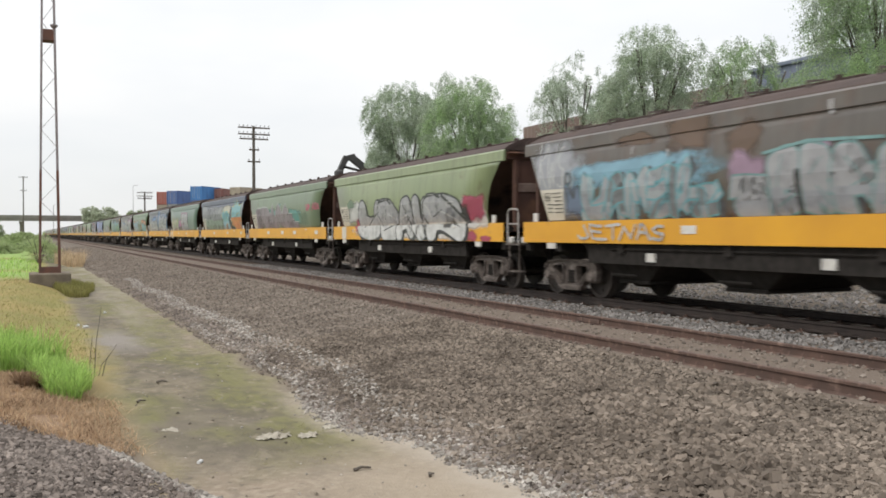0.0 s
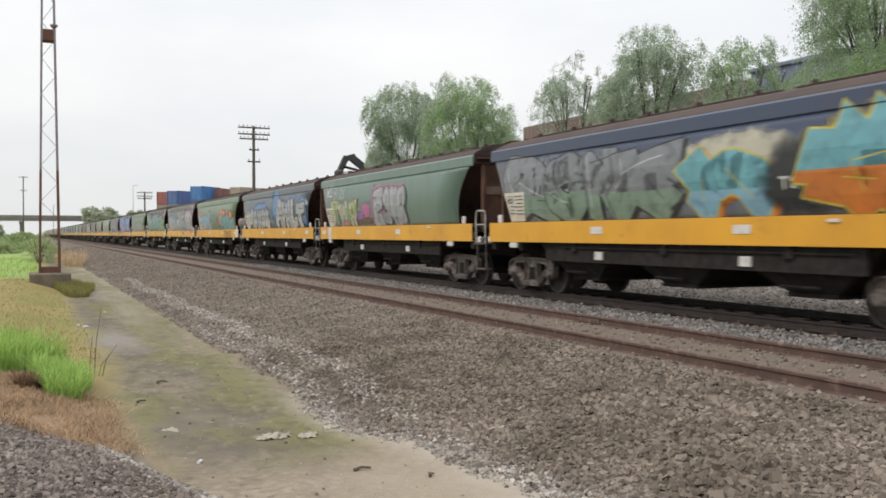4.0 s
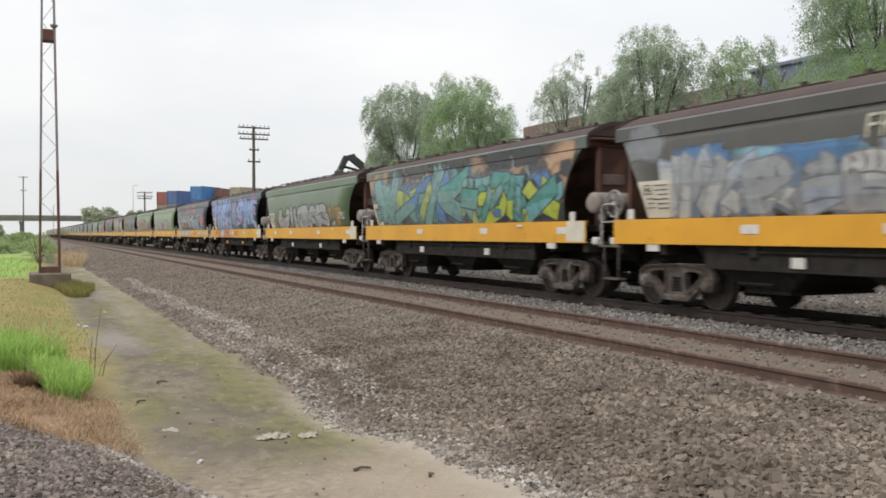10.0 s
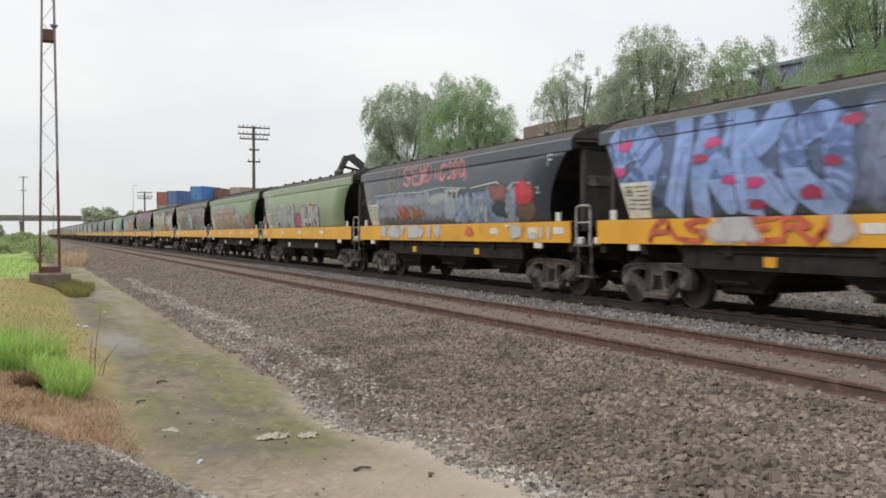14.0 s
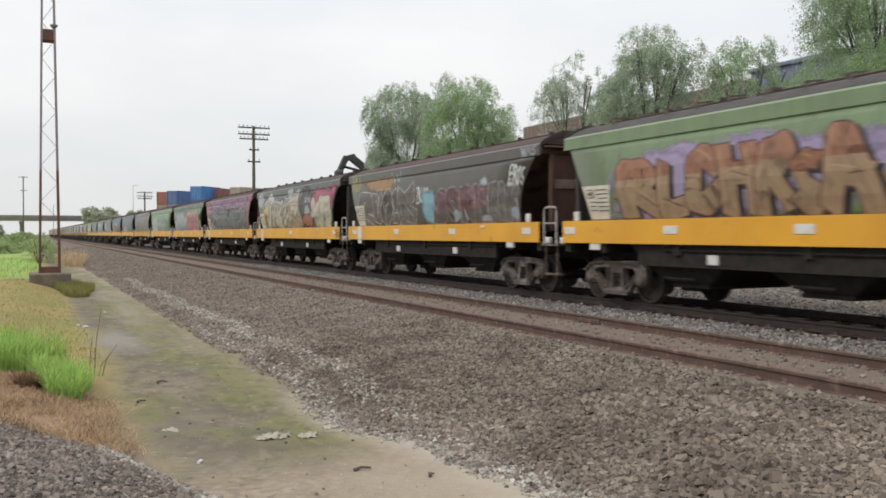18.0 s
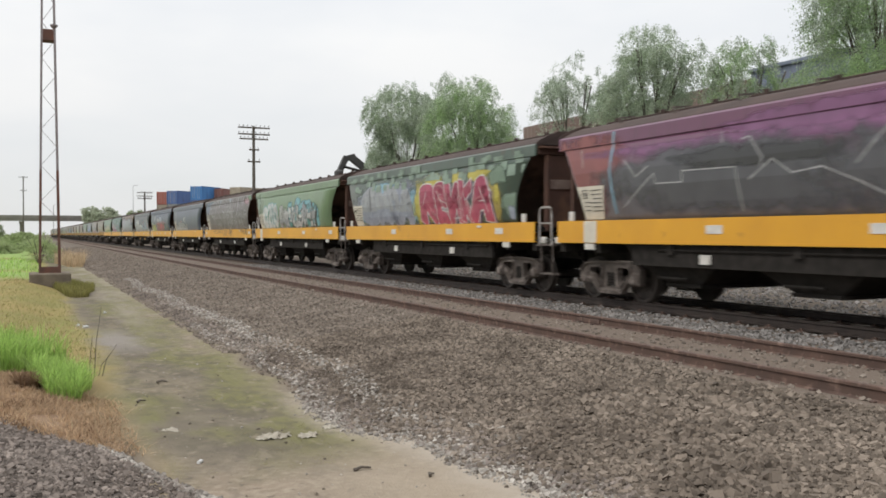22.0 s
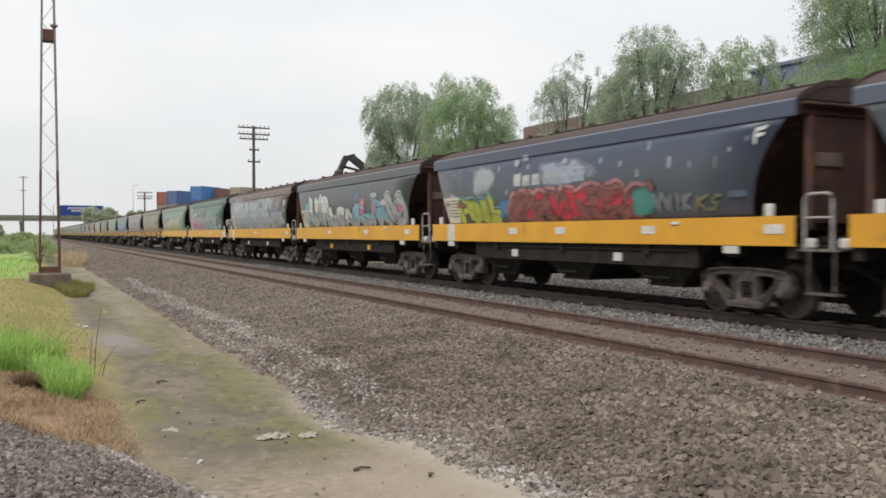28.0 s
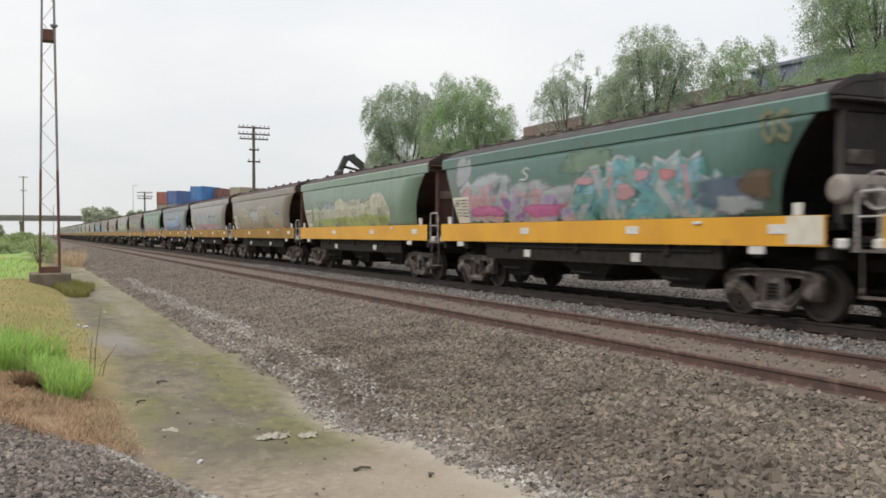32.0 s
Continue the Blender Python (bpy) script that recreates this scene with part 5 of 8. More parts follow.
def graffiti(n, items):
    lift = 0.003
    rnd = random.Random(n * 31 + 7)
    for count, it in enumerate(items):
        bm = bmesh.new()
        names, what, soft = [], "sprayed_patch", False
        if it[0] == 'b':
            _, l, z, rl, rz, c = it
            polys, dens = blob(l, z, rl, rz, rnd)
            if z + rz > 1.72:
                lay(bm, polys, lift, 0, False, dens)
            if z - rz < 1.60 and (z < 1.66 or n == 0):
                lay(bm, polys, lift, 0, True, dens)
            names, soft = [c], True
        elif it[0] == 's':
            zs = [z for _, z in it[3]]
            lay(bm, fat_line(list(it[3]), it[2] / 2), lift, 0, max(zs) < 1.66)
            names, what = [it[1]], "sprayed_line"
        elif it[0] == 'q':
            _, l0, l1, z0, z1, c = it
            lay(bm, [[(l0, z0), (l1, z0), (l1, z1), (l0, z1)]], lift, 0, z1 < 1.66)
            names = [c]
        elif it[0] in ('sparkle', 'camouflage', 'chips'):
            _, k, l0, l1, z0, z1, c = it
            polys = []
            for i in range(k):
                l, z = l0 + (l1 - l0) * (i + rnd.random()) / k, rnd.uniform(z0, z1)
                if it[0] == 'chips':  # flaked paint, taller than wide
                    w, h = rnd.uniform(0.02, 0.06), rnd.uniform(0.03, 0.13)
                    polys.append([(l + w * rnd.uniform(0.5, 1), z - h), (l - w * rnd.uniform(0.3, 1), z - h * 0.7), (l - w, z + h * rnd.uniform(0.4, 1)), (l + w * 0.4, z + h)])
                    continue
                a, h = (rnd.uniform(0.05, 0.09), 0.012) if it[0] == 'sparkle' else (rnd.uniform(0.12, 0.24), rnd.uniform(0.06, 0.14))
                polys.append([(l - a, z - h), (l + a, z - h), (l + a, z + h), (l - a, z + h)])
                if it[0] == 'sparkle':
                    polys.append([(l - h, z - a), (l + h, z - a), (l + h, z + a), (l - h, z + a)])
            lay(bm, polys, lift, 0, False)
            names = [c]
        elif it[0] == 'w':
            _, text, l0, l1, z0, z1, c, _, _ = it
            lay(bm, letters(text, l0, l1, z0, z1), lift, 0, False)
            names, what = [c], "graffiti_lettering"
        else:
            z0, top = it[4], max(it[3])
            sills = [False] if z0 > 1.6 else ([True] if top < 1.75 else [False, True])
            what = "graffiti_lettering"
            for c, polys in word_layers(it, n * 100 + count):
                if c not in names:
                    names.append(c)
                for sl in sills:
                    if polys:
                        lay(bm, polys, lift, names.index(c), sl)
                lift += 0.00016
        lift += 0.0005
        me = bpy.data.meshes.new(what)
        bm.to_mesh(me)
        bm.free()
        for c in names:
            me.materials.append(misted(c) if soft else spray(c))
        o = new(what, me)
        o.parent = WAGONS[n]
        if what == "graffiti_lettering":
            o["label"] = "spray-painted lettering"


# ---- mast, poles, bridge, yard and trees ----
def lattice_mast():
    t = thing("lattice_mast", "tall rusty steel lattice mast on a concrete block", "mast", at=(0.68, 33.87, 0))
    zb, H = 0.04, 12.2
    def half(z):
        return 0.315 - 0.125 * (z - zb) / 9.6
    bm = bmesh.new()
    box(bm, -0.66, 0.66, -0.72, 0.72, -0.75, zb, bevel=0.04)
    part("foundation", bm, mat("soil_stained_concrete", (0.17, 0.14, 0.105), (0.12, 0.098, 0.075), scale=3, rough=0.95), t, "weathered concrete foundation block")
    for sx in (-1, 1):
        for sy in (-1, 1):
            bm = bmesh.new()
            bar(bm, (sx * half(zb), sy * half(zb), zb), (sx * half(3.6), sy * half(3.6), 3.6), 0.075)
            part("leg", bm, MAST_RUST, t)
            bm = bmesh.new()
            bar(bm, (sx * half(3.6), sy * half(3.6), 3.6), (sx * half(H), sy * half(H), H), 0.068)
            part("upper_leg", bm, MAST_GREY, t, "grey weathered upper leg")
    zs = [1.9 + 0.62 * k for k in range(17)]
    for k, (a, b) in enumerate(zip(zs, zs[1:])):
        for face in (0, 3):
            s = 1 if (k + face) % 2 else -1
            bm = bmesh.new()
            ha, hb = half(a), half(b)
            if face == 0:
                p, q = (-s * ha, -ha, a), (s * hb, -hb, b)
            elif face == 1:
                p, q = (-s * ha, ha, a), (s * hb, hb, b)
            elif face == 2:
                p, q = (-ha, -s * ha, a), (-hb, s * hb, b)
            else:
                p, q = (ha, -s * ha, a), (hb, s * hb, b)
            bar(bm, p, q, 0.016)
            part("brace", bm, MAST_GREY, t)
    bm = bmesh.new()
    h = half(0)
    for s in (-1, 1):
        box(bm, -h, h, s * h - 0.02, s * h + 0.02, zb, zb + 0.20)
        box(bm, s * h - 0.02, s * h + 0.02, -h, h, zb, zb + 0.20)
    part("base_frame", bm, MAST_RUST, t)
    bm = bmesh.new()
    h = half(8.3) + 0.03
    box(bm, -h, h, -h, h, 8.07, 8.47, bevel=0.02)
    part("junction_box", bm, MAST_RUST, t, "dark rust-red box")
    bm = bmesh.new()
    lathe(bm, [(0, 0.05), (0.08, 0.12), (0.13, 0.13), (0.14, 0.03)], 'Z', 12, (half(8.6) - 0.02, -half(8.6), 8.50))
    part("lamp", bm, MAST_GREY, t)
    return t


lattice_mast()


def telegraph_pole(x, y, top, arms, width, label):
    t = thing("telegraph_pole", label, "pole", "telegraph poles", at=(x, y, 0))
    bm = bmesh.new()
    tube(bm, [(0, 0, -0.6), (0, 0, top * 0.5), (0, 0, top)], 0.17, 10, 0.11)
    part("shaft", bm, POLE_WOOD, t)
    for dz, wd, pins in arms:
        bm = bmesh.new()
        box(bm, -wd * width / 2, wd * width / 2, -0.16, -0.06, top - dz - 0.06, top - dz + 0.06, bevel=0.01)
        a = part("crossarm", bm, POLE_WOOD, t)
        for k in range(pins):
            px = -wd * width / 2 + 0.1 + (wd * width - 0.2) * k / max(1, pins - 1)
            bm = bmesh.new()
            lathe(bm, [(0, 0.012), (0.07, 0.012), (0.08, 0.032), (0.14, 0.035), (0.17, 0.015)], 'Z', 8, (px, -0.11, top - dz + 0.06))
            part("insulator", bm, GRIME, a)
    return t


ARMS = [(0.15, 1.0, 8), (0.70, 1.0, 8), (1.10, 0.9, 8), (2.0, 0.32, 2), (3.0, 0.40, 2)]
telegraph_pole(17.3, 74.7, 10.5, ARMS, 2.7, "grey timber telegraph pole with crossarms and insulators")
telegraph_pole(17.3, 152.0, 8.3, ARMS[:3], 2.5, "distant timber telegraph pole with crossarms")
telegraph_pole(-0.9, 221.0, 14.4, [(0.2, 0.8, 4), (3.2, 0.6, 4)], 2.4, "tall distant power pole")
telegraph_pole(-14.0, 250.0, 9.0, [(0.2, 0.8, 4)], 2.4, "distant power pole with one crossarm")
for px, py, ph in ((8.0, 335.0, 11.5), (34.4, 337.0, 18.9), (40.0, 350.0, 15.0)):
    t = thing("street_lamp", "slim grey street lamp column far off", "street lamp", "street lamps", at=(px, py, 0))
    bm = bmesh.new()
    tube(bm, [(0, 0, -0.5), (0, 0, ph - 0.3), (0.2, 0, ph), (1.2, 0, ph + 0.15)], 0.10, 8, 0.05)
    part("column", bm, MAST_GREY, t)
    bm = bmesh.new()
    box(bm, 1.1, 1.7, -0.1, 0.1, ph + 0.08, ph + 0.2, bevel=0.03)
    part("lantern", bm, MAST_GREY, t)


DECK_GREY = mat("bridge_concrete", (0.22, 0.205, 0.185), (0.17, 0.16, 0.145), scale=0.6, rough=0.9)


def road_bridge():
    t = tagged(new("road_bridge"), "grey concrete road bridge over the railway", "bridge", kind="structure")
    t.location = (0, 329, 0)
    bm = bmesh.new()
    box(bm, -520, 200, -5, 5, 5.9, 6.7, bevel=0.05)
    part("deck", bm, DECK_GREY, t)
    for y in (-5, 5):
        bm = bmesh.new()
        box(bm, -520, 200, y - 0.15, y + 0.15, 6.7, 7.7)
        part("parapet", bm, DECK_GREY, t)
    for x in (-42, -22, -2, 20, 42, 64, 100):
        for y in (-3.2, 3.2):
            bm = bmesh.new()
            tube(bm, [(x, y, -0.6), (x, y, 5.0)], 0.5, 12)
            part("pier", bm, CONCRETE, t)
        bm = bmesh.new()
        box(bm, x - 0.7, x + 0.7, -4.6, 4.6, 4.9, 5.7, bevel=0.05)
        part("crosshead", bm, CONCRETE, t)


road_bridge()

TRUCK_BLUE = mat("truck_blue", (0.020, 0.060, 0.26), (0.018, 0.05, 0.22), scale=0.5, rough=0.4, bump=0)
TYRE = mat("tyre_rubber", (0.02, 0.02, 0.02), (0.03, 0.03, 0.03), scale=9, rough=0.9)
GLASS = mat("dark_window_glass", (0.02, 0.025, 0.03), (0.025, 0.03, 0.035), scale=2, rough=0.08, bump=0, spec=0.6)


def truck():
    """Blue box trailer and tractor; x is the way it drives."""
    t = thing("articulated_lorry", "blue box trailer lorry with white lettering on the bridge", "lorry", at=(-60, 327, 6.7))
    bm = bmesh.new()
    box(bm, -13.8, 0, -1.25, 1.25, 1.05, 4.5, bevel=0.05)
    tr = part("trailer_box", bm, TRUCK_BLUE, t)
    rnd = random.Random(8)
    for row, z in enumerate((3.55, 2.65)):
        x = -11.3 + row * 1.2
        while x < -3.6 - row * 1.4:
            w = rnd.uniform(0.5, 1.0)
            bm = bmesh.new()
            box(bm, x, x + w, -1.27, -1.25, z - 0.30, z + 0.30)
            part("lettering_bar", bm, WHITE, tr)
            x += w + 0.22
    bm = bmesh.new()
    lathe(bm, [(-0.01, 0.55), (0.01, 0.55)], 'Y', 20, (-2.1, -1.265, 3.1))
    part("emblem", bm, mat("pale_blue_emblem", (0.12, 0.25, 0.55), None, bump=0), tr)
    bm = bmesh.new()
    box(bm, 0.7, 2.9, -1.2, 1.2, 0.75, 3.6, bevel=0.15)
    cab = part("cab", bm, WHITE, t)
    bm = bmesh.new()
    box(bm, 1.9, 2.6, -1.23, 1.23, 2.2, 3.0, bevel=0.04)
    part("side_window", bm, GLASS, cab)
    bm = bmesh.new()
    box(bm, -13.5, 2.6, -0.5, 0.5, 0.7, 1.05)
    part("chassis", bm, GRIME, t)
    for x in (-12.2, -10.9, -9.6, -1.2, 0.1, 2.0):
        for s in (-1, 1):
            bm = bmesh.new()
            lathe(bm, [(s * 0.85, 0.2), (s * 0.86, 0.48), (s * 0.92, 0.5), (s * 1.12, 0.5), (s * 1.18, 0.46), (s * 1.17, 0.2)], 'Y', 18, (x, 0, 0.5))
            part("wheel", bm, TYRE, t)
    return t


LORRY = truck()


# shipping containers in the yard
def container(x, y, z, length, colour, rot, label):
    m = CONT_MATS.get(colour)
    t = thing("shipping_container", label, "container", "stacked containers", at=(x, y, z))
    t.rotation_euler = (0, 0, radians(rot))
    W, Hh = 2.44, 2.6
    for s in (-1, 1):
        bm = bmesh.new()
        prev = None
        k = 0
        x0 = -length / 2 + 0.12
        n = int(length / 0.28)
        vs = []
        for i in range(n + 1):
            d = 0.0 if (i // 2) % 2 else 0.04
            xx = x0 + (length - 0.24) * i / n
            vs.append((bm.verts.new((xx, s * (W / 2 - d), 0.15)), bm.verts.new((xx, s * (W / 2 - d), Hh - 0.10))))
        for a, b in zip(vs, vs[1:]):
            bm.faces.new((a[0], b[0], b[1], a[1]) if s < 0 else (b[0], a[0], a[1], b[1]))
        part("corrugated_side", bm, m, t)
    bm = bmesh.new()
    for sx in (-1, 1):
        for sy in (-1, 1):
            box(bm, sx * length / 2 - 0.08, sx * length / 2 + 0.08, sy * W / 2 - 0.08, sy * W / 2 + 0.02, 0, Hh)
    for s in (-1, 1):
        box(bm, -length / 2, length / 2, s * W / 2 - 0.06, s * W / 2 + 0.015, 0, 0.16)
        box(bm, -length / 2, length / 2, s * W / 2 - 0.06, s * W / 2 + 0.015, Hh - 0.12, Hh)
    part("frame", bm, m, t)
    bm = bmesh.new()
    box(bm, -length / 2 + 0.02, length / 2 - 0.02, -W / 2 + 0.1, W / 2 - 0.1, 0.05, Hh - 0.03)
    core = part("container_core", bm, m, t)
    for yy in (-0.75, -0.3, 0.3, 0.75):
        bm = bmesh.new()
        tube(bm, [(-length / 2 - 0.03, yy, 0.2), (-length / 2 - 0.03, yy, Hh - 0.2)], 0.025)
        part("lock_rod", bm, GALV, core)
    return t


CONT_MATS = {c: mat("container_" + c, v, tuple(a * 0.8 for a in v), scale=0.6, rough=0.6, bump=0.02, c3=(0.12, 0.07, 0.045), s3=1.2, lo3=0.62, hi3=0.8) for c, v in
             dict(blue=(0.07, 0.21, 0.47), navy=(0.10, 0.16, 0.34), red=(0.38, 0.13, 0.10), cream=(0.38, 0.33, 0.25), rust=(0.22, 0.10, 0.085), grey=(0.24, 0.25, 0.26)).items()}


# ---- trees ----
def spray_leaves(starts, lengths, outs, npr, per, size, droop):
    """Leaves strung along drooping twigs, as a soup of quads."""
    m = len(starts) * per
    t = np.tile(np.linspace(0.05, 1, per), len(starts))[:, None]
    p0, ln, ou = (np.repeat(a, per, 0) for a in (starts, lengths[:, None], outs))
    p = p0 + ou * ln * t * 0.55 + np.array((0, 0, -1.0)) * ln * (t ** 1.6) * droop + npr.normal(0, 0.07, (m, 3)) * (0.5 + ln)
    d1 = npr.normal(0, 0.8, (m, 3)) + ou * 0.5
    d1[:, 2] -= 0.9 * droop
    d1 /= np.linalg.norm(d1, axis=1, keepdims=True)
    d2 = np.cross(d1, npr.normal(0, 1, (m, 3)))
    d2 /= np.linalg.norm(d2, axis=1, keepdims=True) + 1e-6
    s = size * npr.uniform(0.6, 1.35, (m, 1))
    v = np.stack([p, p + d1 * s * 0.5 + d2 * s * 0.24, p + d1 * s * 1.15, p + d1 * s * 0.5 - d2 * s * 0.24], 1).reshape(-1, 3)
    return v, np.arange(m * 4).reshape(-1, 4)


def tree(x, y, h, spread, leafmats, seed, label, droop=0.8, sprays=700, per=26, trunk=0.22, base_z=-0.3, low=0.18, gaps=0.25, size=0.15, group="trees behind the railway", reach=1.0):
    """Tapered trunk, forking limbs, and drooping leafy twigs in an uneven crown."""
    rnd = random.Random(seed)
    npr = np.random.default_rng(seed)
    t = thing("tree", label, "tree", group, at=(x, y, base_z))
    bm = bmesh.new()
    lean = (rnd.uniform(-0.4, 0.4), rnd.uniform(-0.3, 0.3))
    fork = h * 0.30
    tube(bm, [(0, 0, -0.3), (lean[0] * 0.3, lean[1] * 0.3, fork * 0.5), (lean[0], lean[1], fork)], trunk, 9, trunk * 0.72)
    lobes = [(lean[0], lean[1], h * 0.80, spread * 0.62)]
    for k in range(12):
        a = 2 * math.pi * k / 8 + rnd.uniform(-0.3, 0.3)
        r = spread * rnd.uniform(0.40, 0.72)
        zt = h * (rnd.uniform(0.42, 0.86) if k < 8 else rnd.uniform(0.26, 0.50))
        st = (lean[0], lean[1], fork * rnd.uniform(0.8, 1.0))
        md = (lean[0] + math.cos(a) * r * 0.5, lean[1] + math.sin(a) * r * 0.5, fork + (zt - fork) * 0.62)
        en = (lean[0] + math.cos(a) * r, lean[1] + math.sin(a) * r, zt)
        tube(bm, [st, md, en], trunk * 0.42, 6, 0.03)
        lobes.append((*en, spread * (rnd.uniform(0.30, 0.50) if k < 8 else rnd.uniform(0.42, 0.58))))
        for _ in range(3):
            q = [en[i] + rnd.uniform(-1, 1) * spread * (0.3 if i < 2 else 0.15) for i in range(3)]
            tube(bm, [md, [(md[i] + q[i]) / 2 + (0.2 if i == 2 else 0) for i in range(3)], q], 0.026, 5, 0.010)
    part("trunk", bm, BARK, t)
    for li, lm in enumerate(leafmats):
        st, ln, ou = [], [], []
        want = sprays // len(leafmats)
        while len(st) < want:
            d = Vector((rnd.gauss(0, 1), rnd.gauss(0, 1), rnd.gauss(0, 1))).normalized()
            if rnd.random() < 0.55:
                lb = lobes[rnd.randrange(len(lobes))]
                q = Vector(lb[:3]) + d * lb[3] * (0.35 + 0.75 * rnd.random() ** 0.6)
            else:  # the body of the crown, from low hanging twigs to the top
                f = 0.55 + 0.45 * rnd.random() ** 0.7
                q = Vector((lean[0] + d.x * spread * 0.88 * f, lean[1] + d.y * spread * 0.88 * f, h * 0.58 + d.z * h * 0.40 * f))
            q.z = min(q.z, h + rnd.uniform(-0.5, 0.25))
            if q.z < low * h or noise.noise((q.x * 0.7 + seed, q.y * 0.7, q.z * 0.7)) < -0.35 + gaps * 0.9:
                continue
            st.append(q)
            ln.append(spread * rnd.uniform(0.12, 0.32) * reach)
            o = Vector((q.x - lean[0], q.y - lean[1], 0))
            ou.append(o.normalized() if o.length > 0.01 else o)
        v, f = spray_leaves(np.array(st), np.array(ln), np.array(ou), npr, per, size, droop)
        put("crown", soup("crown", v.tolist(), f.tolist(), lm), lm, t)
    return t


tree(22.6, 54.0, 12.4, 2.75, [LEAF, LEAF_PALE], 11, "tall grey-green pepper tree with drooping foliage", per=72, sprays=2100, size=0.082, gaps=0.24)
tree(21.9, 56.6, 8.4, 1.55, [LEAF_PALE], 27, "small grey-green pepper tree with hanging twigs", per=72, sprays=420, size=0.082, gaps=0.30, low=0.3)
tree(23.8, 49.4, 12.6, 2.6, [LEAF_PALE], 19, "grey-green pepper tree with thin top twigs", per=72, sprays=800, size=0.078, gaps=0.38)
tree(22.7, 44.6, 10.8, 3.1, [LEAF_BRIGHT, LEAF], 12, "fresh green pepper tree beside a darker one", per=72, sprays=2200, size=0.078, gaps=0.20)
tree(23.0, 34.2, 10.4, 1.8, [LEAF_PALE], 43, "slender sparse pepper tree with thin foliage", per=72, sprays=620, size=0.066, gaps=0.10, trunk=0.07, low=0.36)
tree(23.0, 28.7, 10.6, 2.2, [LEAF, LEAF_PALE], 14, "grey-green pepper tree with hanging twigs", per=72, sprays=1700, size=0.064, gaps=0.22)
tree(24.0, 25.6, 9.5, 2.1, [LEAF_PALE, LEAF_BRIGHT], 15, "low grey-green pepper tree behind the train", per=72, sprays=1000, size=0.064, gaps=0.22)
tree(24.6, 19.6, 11.8, 2.8, [LEAF_PALE, LEAF_BRIGHT], 16, "large grey-green pepper tree with hanging twigs", per=72, sprays=2200, size=0.060, gaps=0.18)
tree(24.2, 16.0, 12.4, 2.9, [LEAF, LEAF_BRIGHT], 20, "large green pepper tree with hanging twigs", per=72, sprays=2200, size=0.060, gaps=0.18)
tree(22.6, 18.6, 7.6, 2.0, [LEAF_BRIGHT], 47, "low bushy green pepper tree behind the train", per=72, sprays=900, size=0.060, low=0.1, gaps=0.12)
tree(23.5, 33.0, 5.6, 1.8, [LEAF], 21, "low bushy pepper tree in front of the warehouse", per=56, sprays=441, size=0.075, low=0.1)
tree(23.5, 40.0, 6.0, 2.0, [LEAF, LEAF_PALE], 23, "low bushy pepper tree in front of the warehouse", per=56, sprays=441, size=0.078, low=0.1)
# Far tree: its leaf colour is greyed to stand for distance haze.
tree(17.3, 243.0, 8.6, 4.6, [leaf_mat("haze_greyed_far_foliage", (0.40, 0.44, 0.32), (0.45, 0.48, 0.36), 0.2)], 17, "rounded green tree by the road bridge", sprays=1500, size=0.42, droop=0.3, low=0.1, group="distant trees")
tree(20.2, 189.6, 7.0, 2.2, [BUSH_LEAF], 18, "small dark round tree beyond the train", sprays=800, size=0.28, droop=0.3, low=0.1, group="distant trees")


def warehouse():
    t = tagged(new("warehouse"), "long metal-clad warehouse behind the trees", "building", kind="structure")
    t.location = (32, 0, 0)
    for y0, y1, top, m in ((-60, 33, 9.30, CLAD_BLUE), (33, 55, 8.98, CLAD_BROWN)):
        bm = bmesh.new()
        n = int((y1 - y0) / 0.5)
        vs = []
        for i in range(n * 2 + 1):
            y = y0 + (y1 - y0) * i / (n * 2)
            d = 0.0 if i % 2 else 0.05
            vs.append((bm.verts.new((d, y, -0.4)), bm.verts.new((d, y, top))))
        for a, b in zip(vs, vs[1:]):
            bm.faces.new((b[0], a[0], a[1], b[1]))
        part("cladding", bm, m, t)
    bm = bmesh.new()
    box(bm, 0.1, 20, -60, 54.9, -0.4, 8.95)
    part("wall", bm, CLAD_BROWN, t)
    bm = bmesh.new()
    box(bm, -0.12, 0.25, -60, 33.1, 9.24, 9.42, bevel=0.02)
    part("gutter", bm, CLAD_BLUE, t)


warehouse()


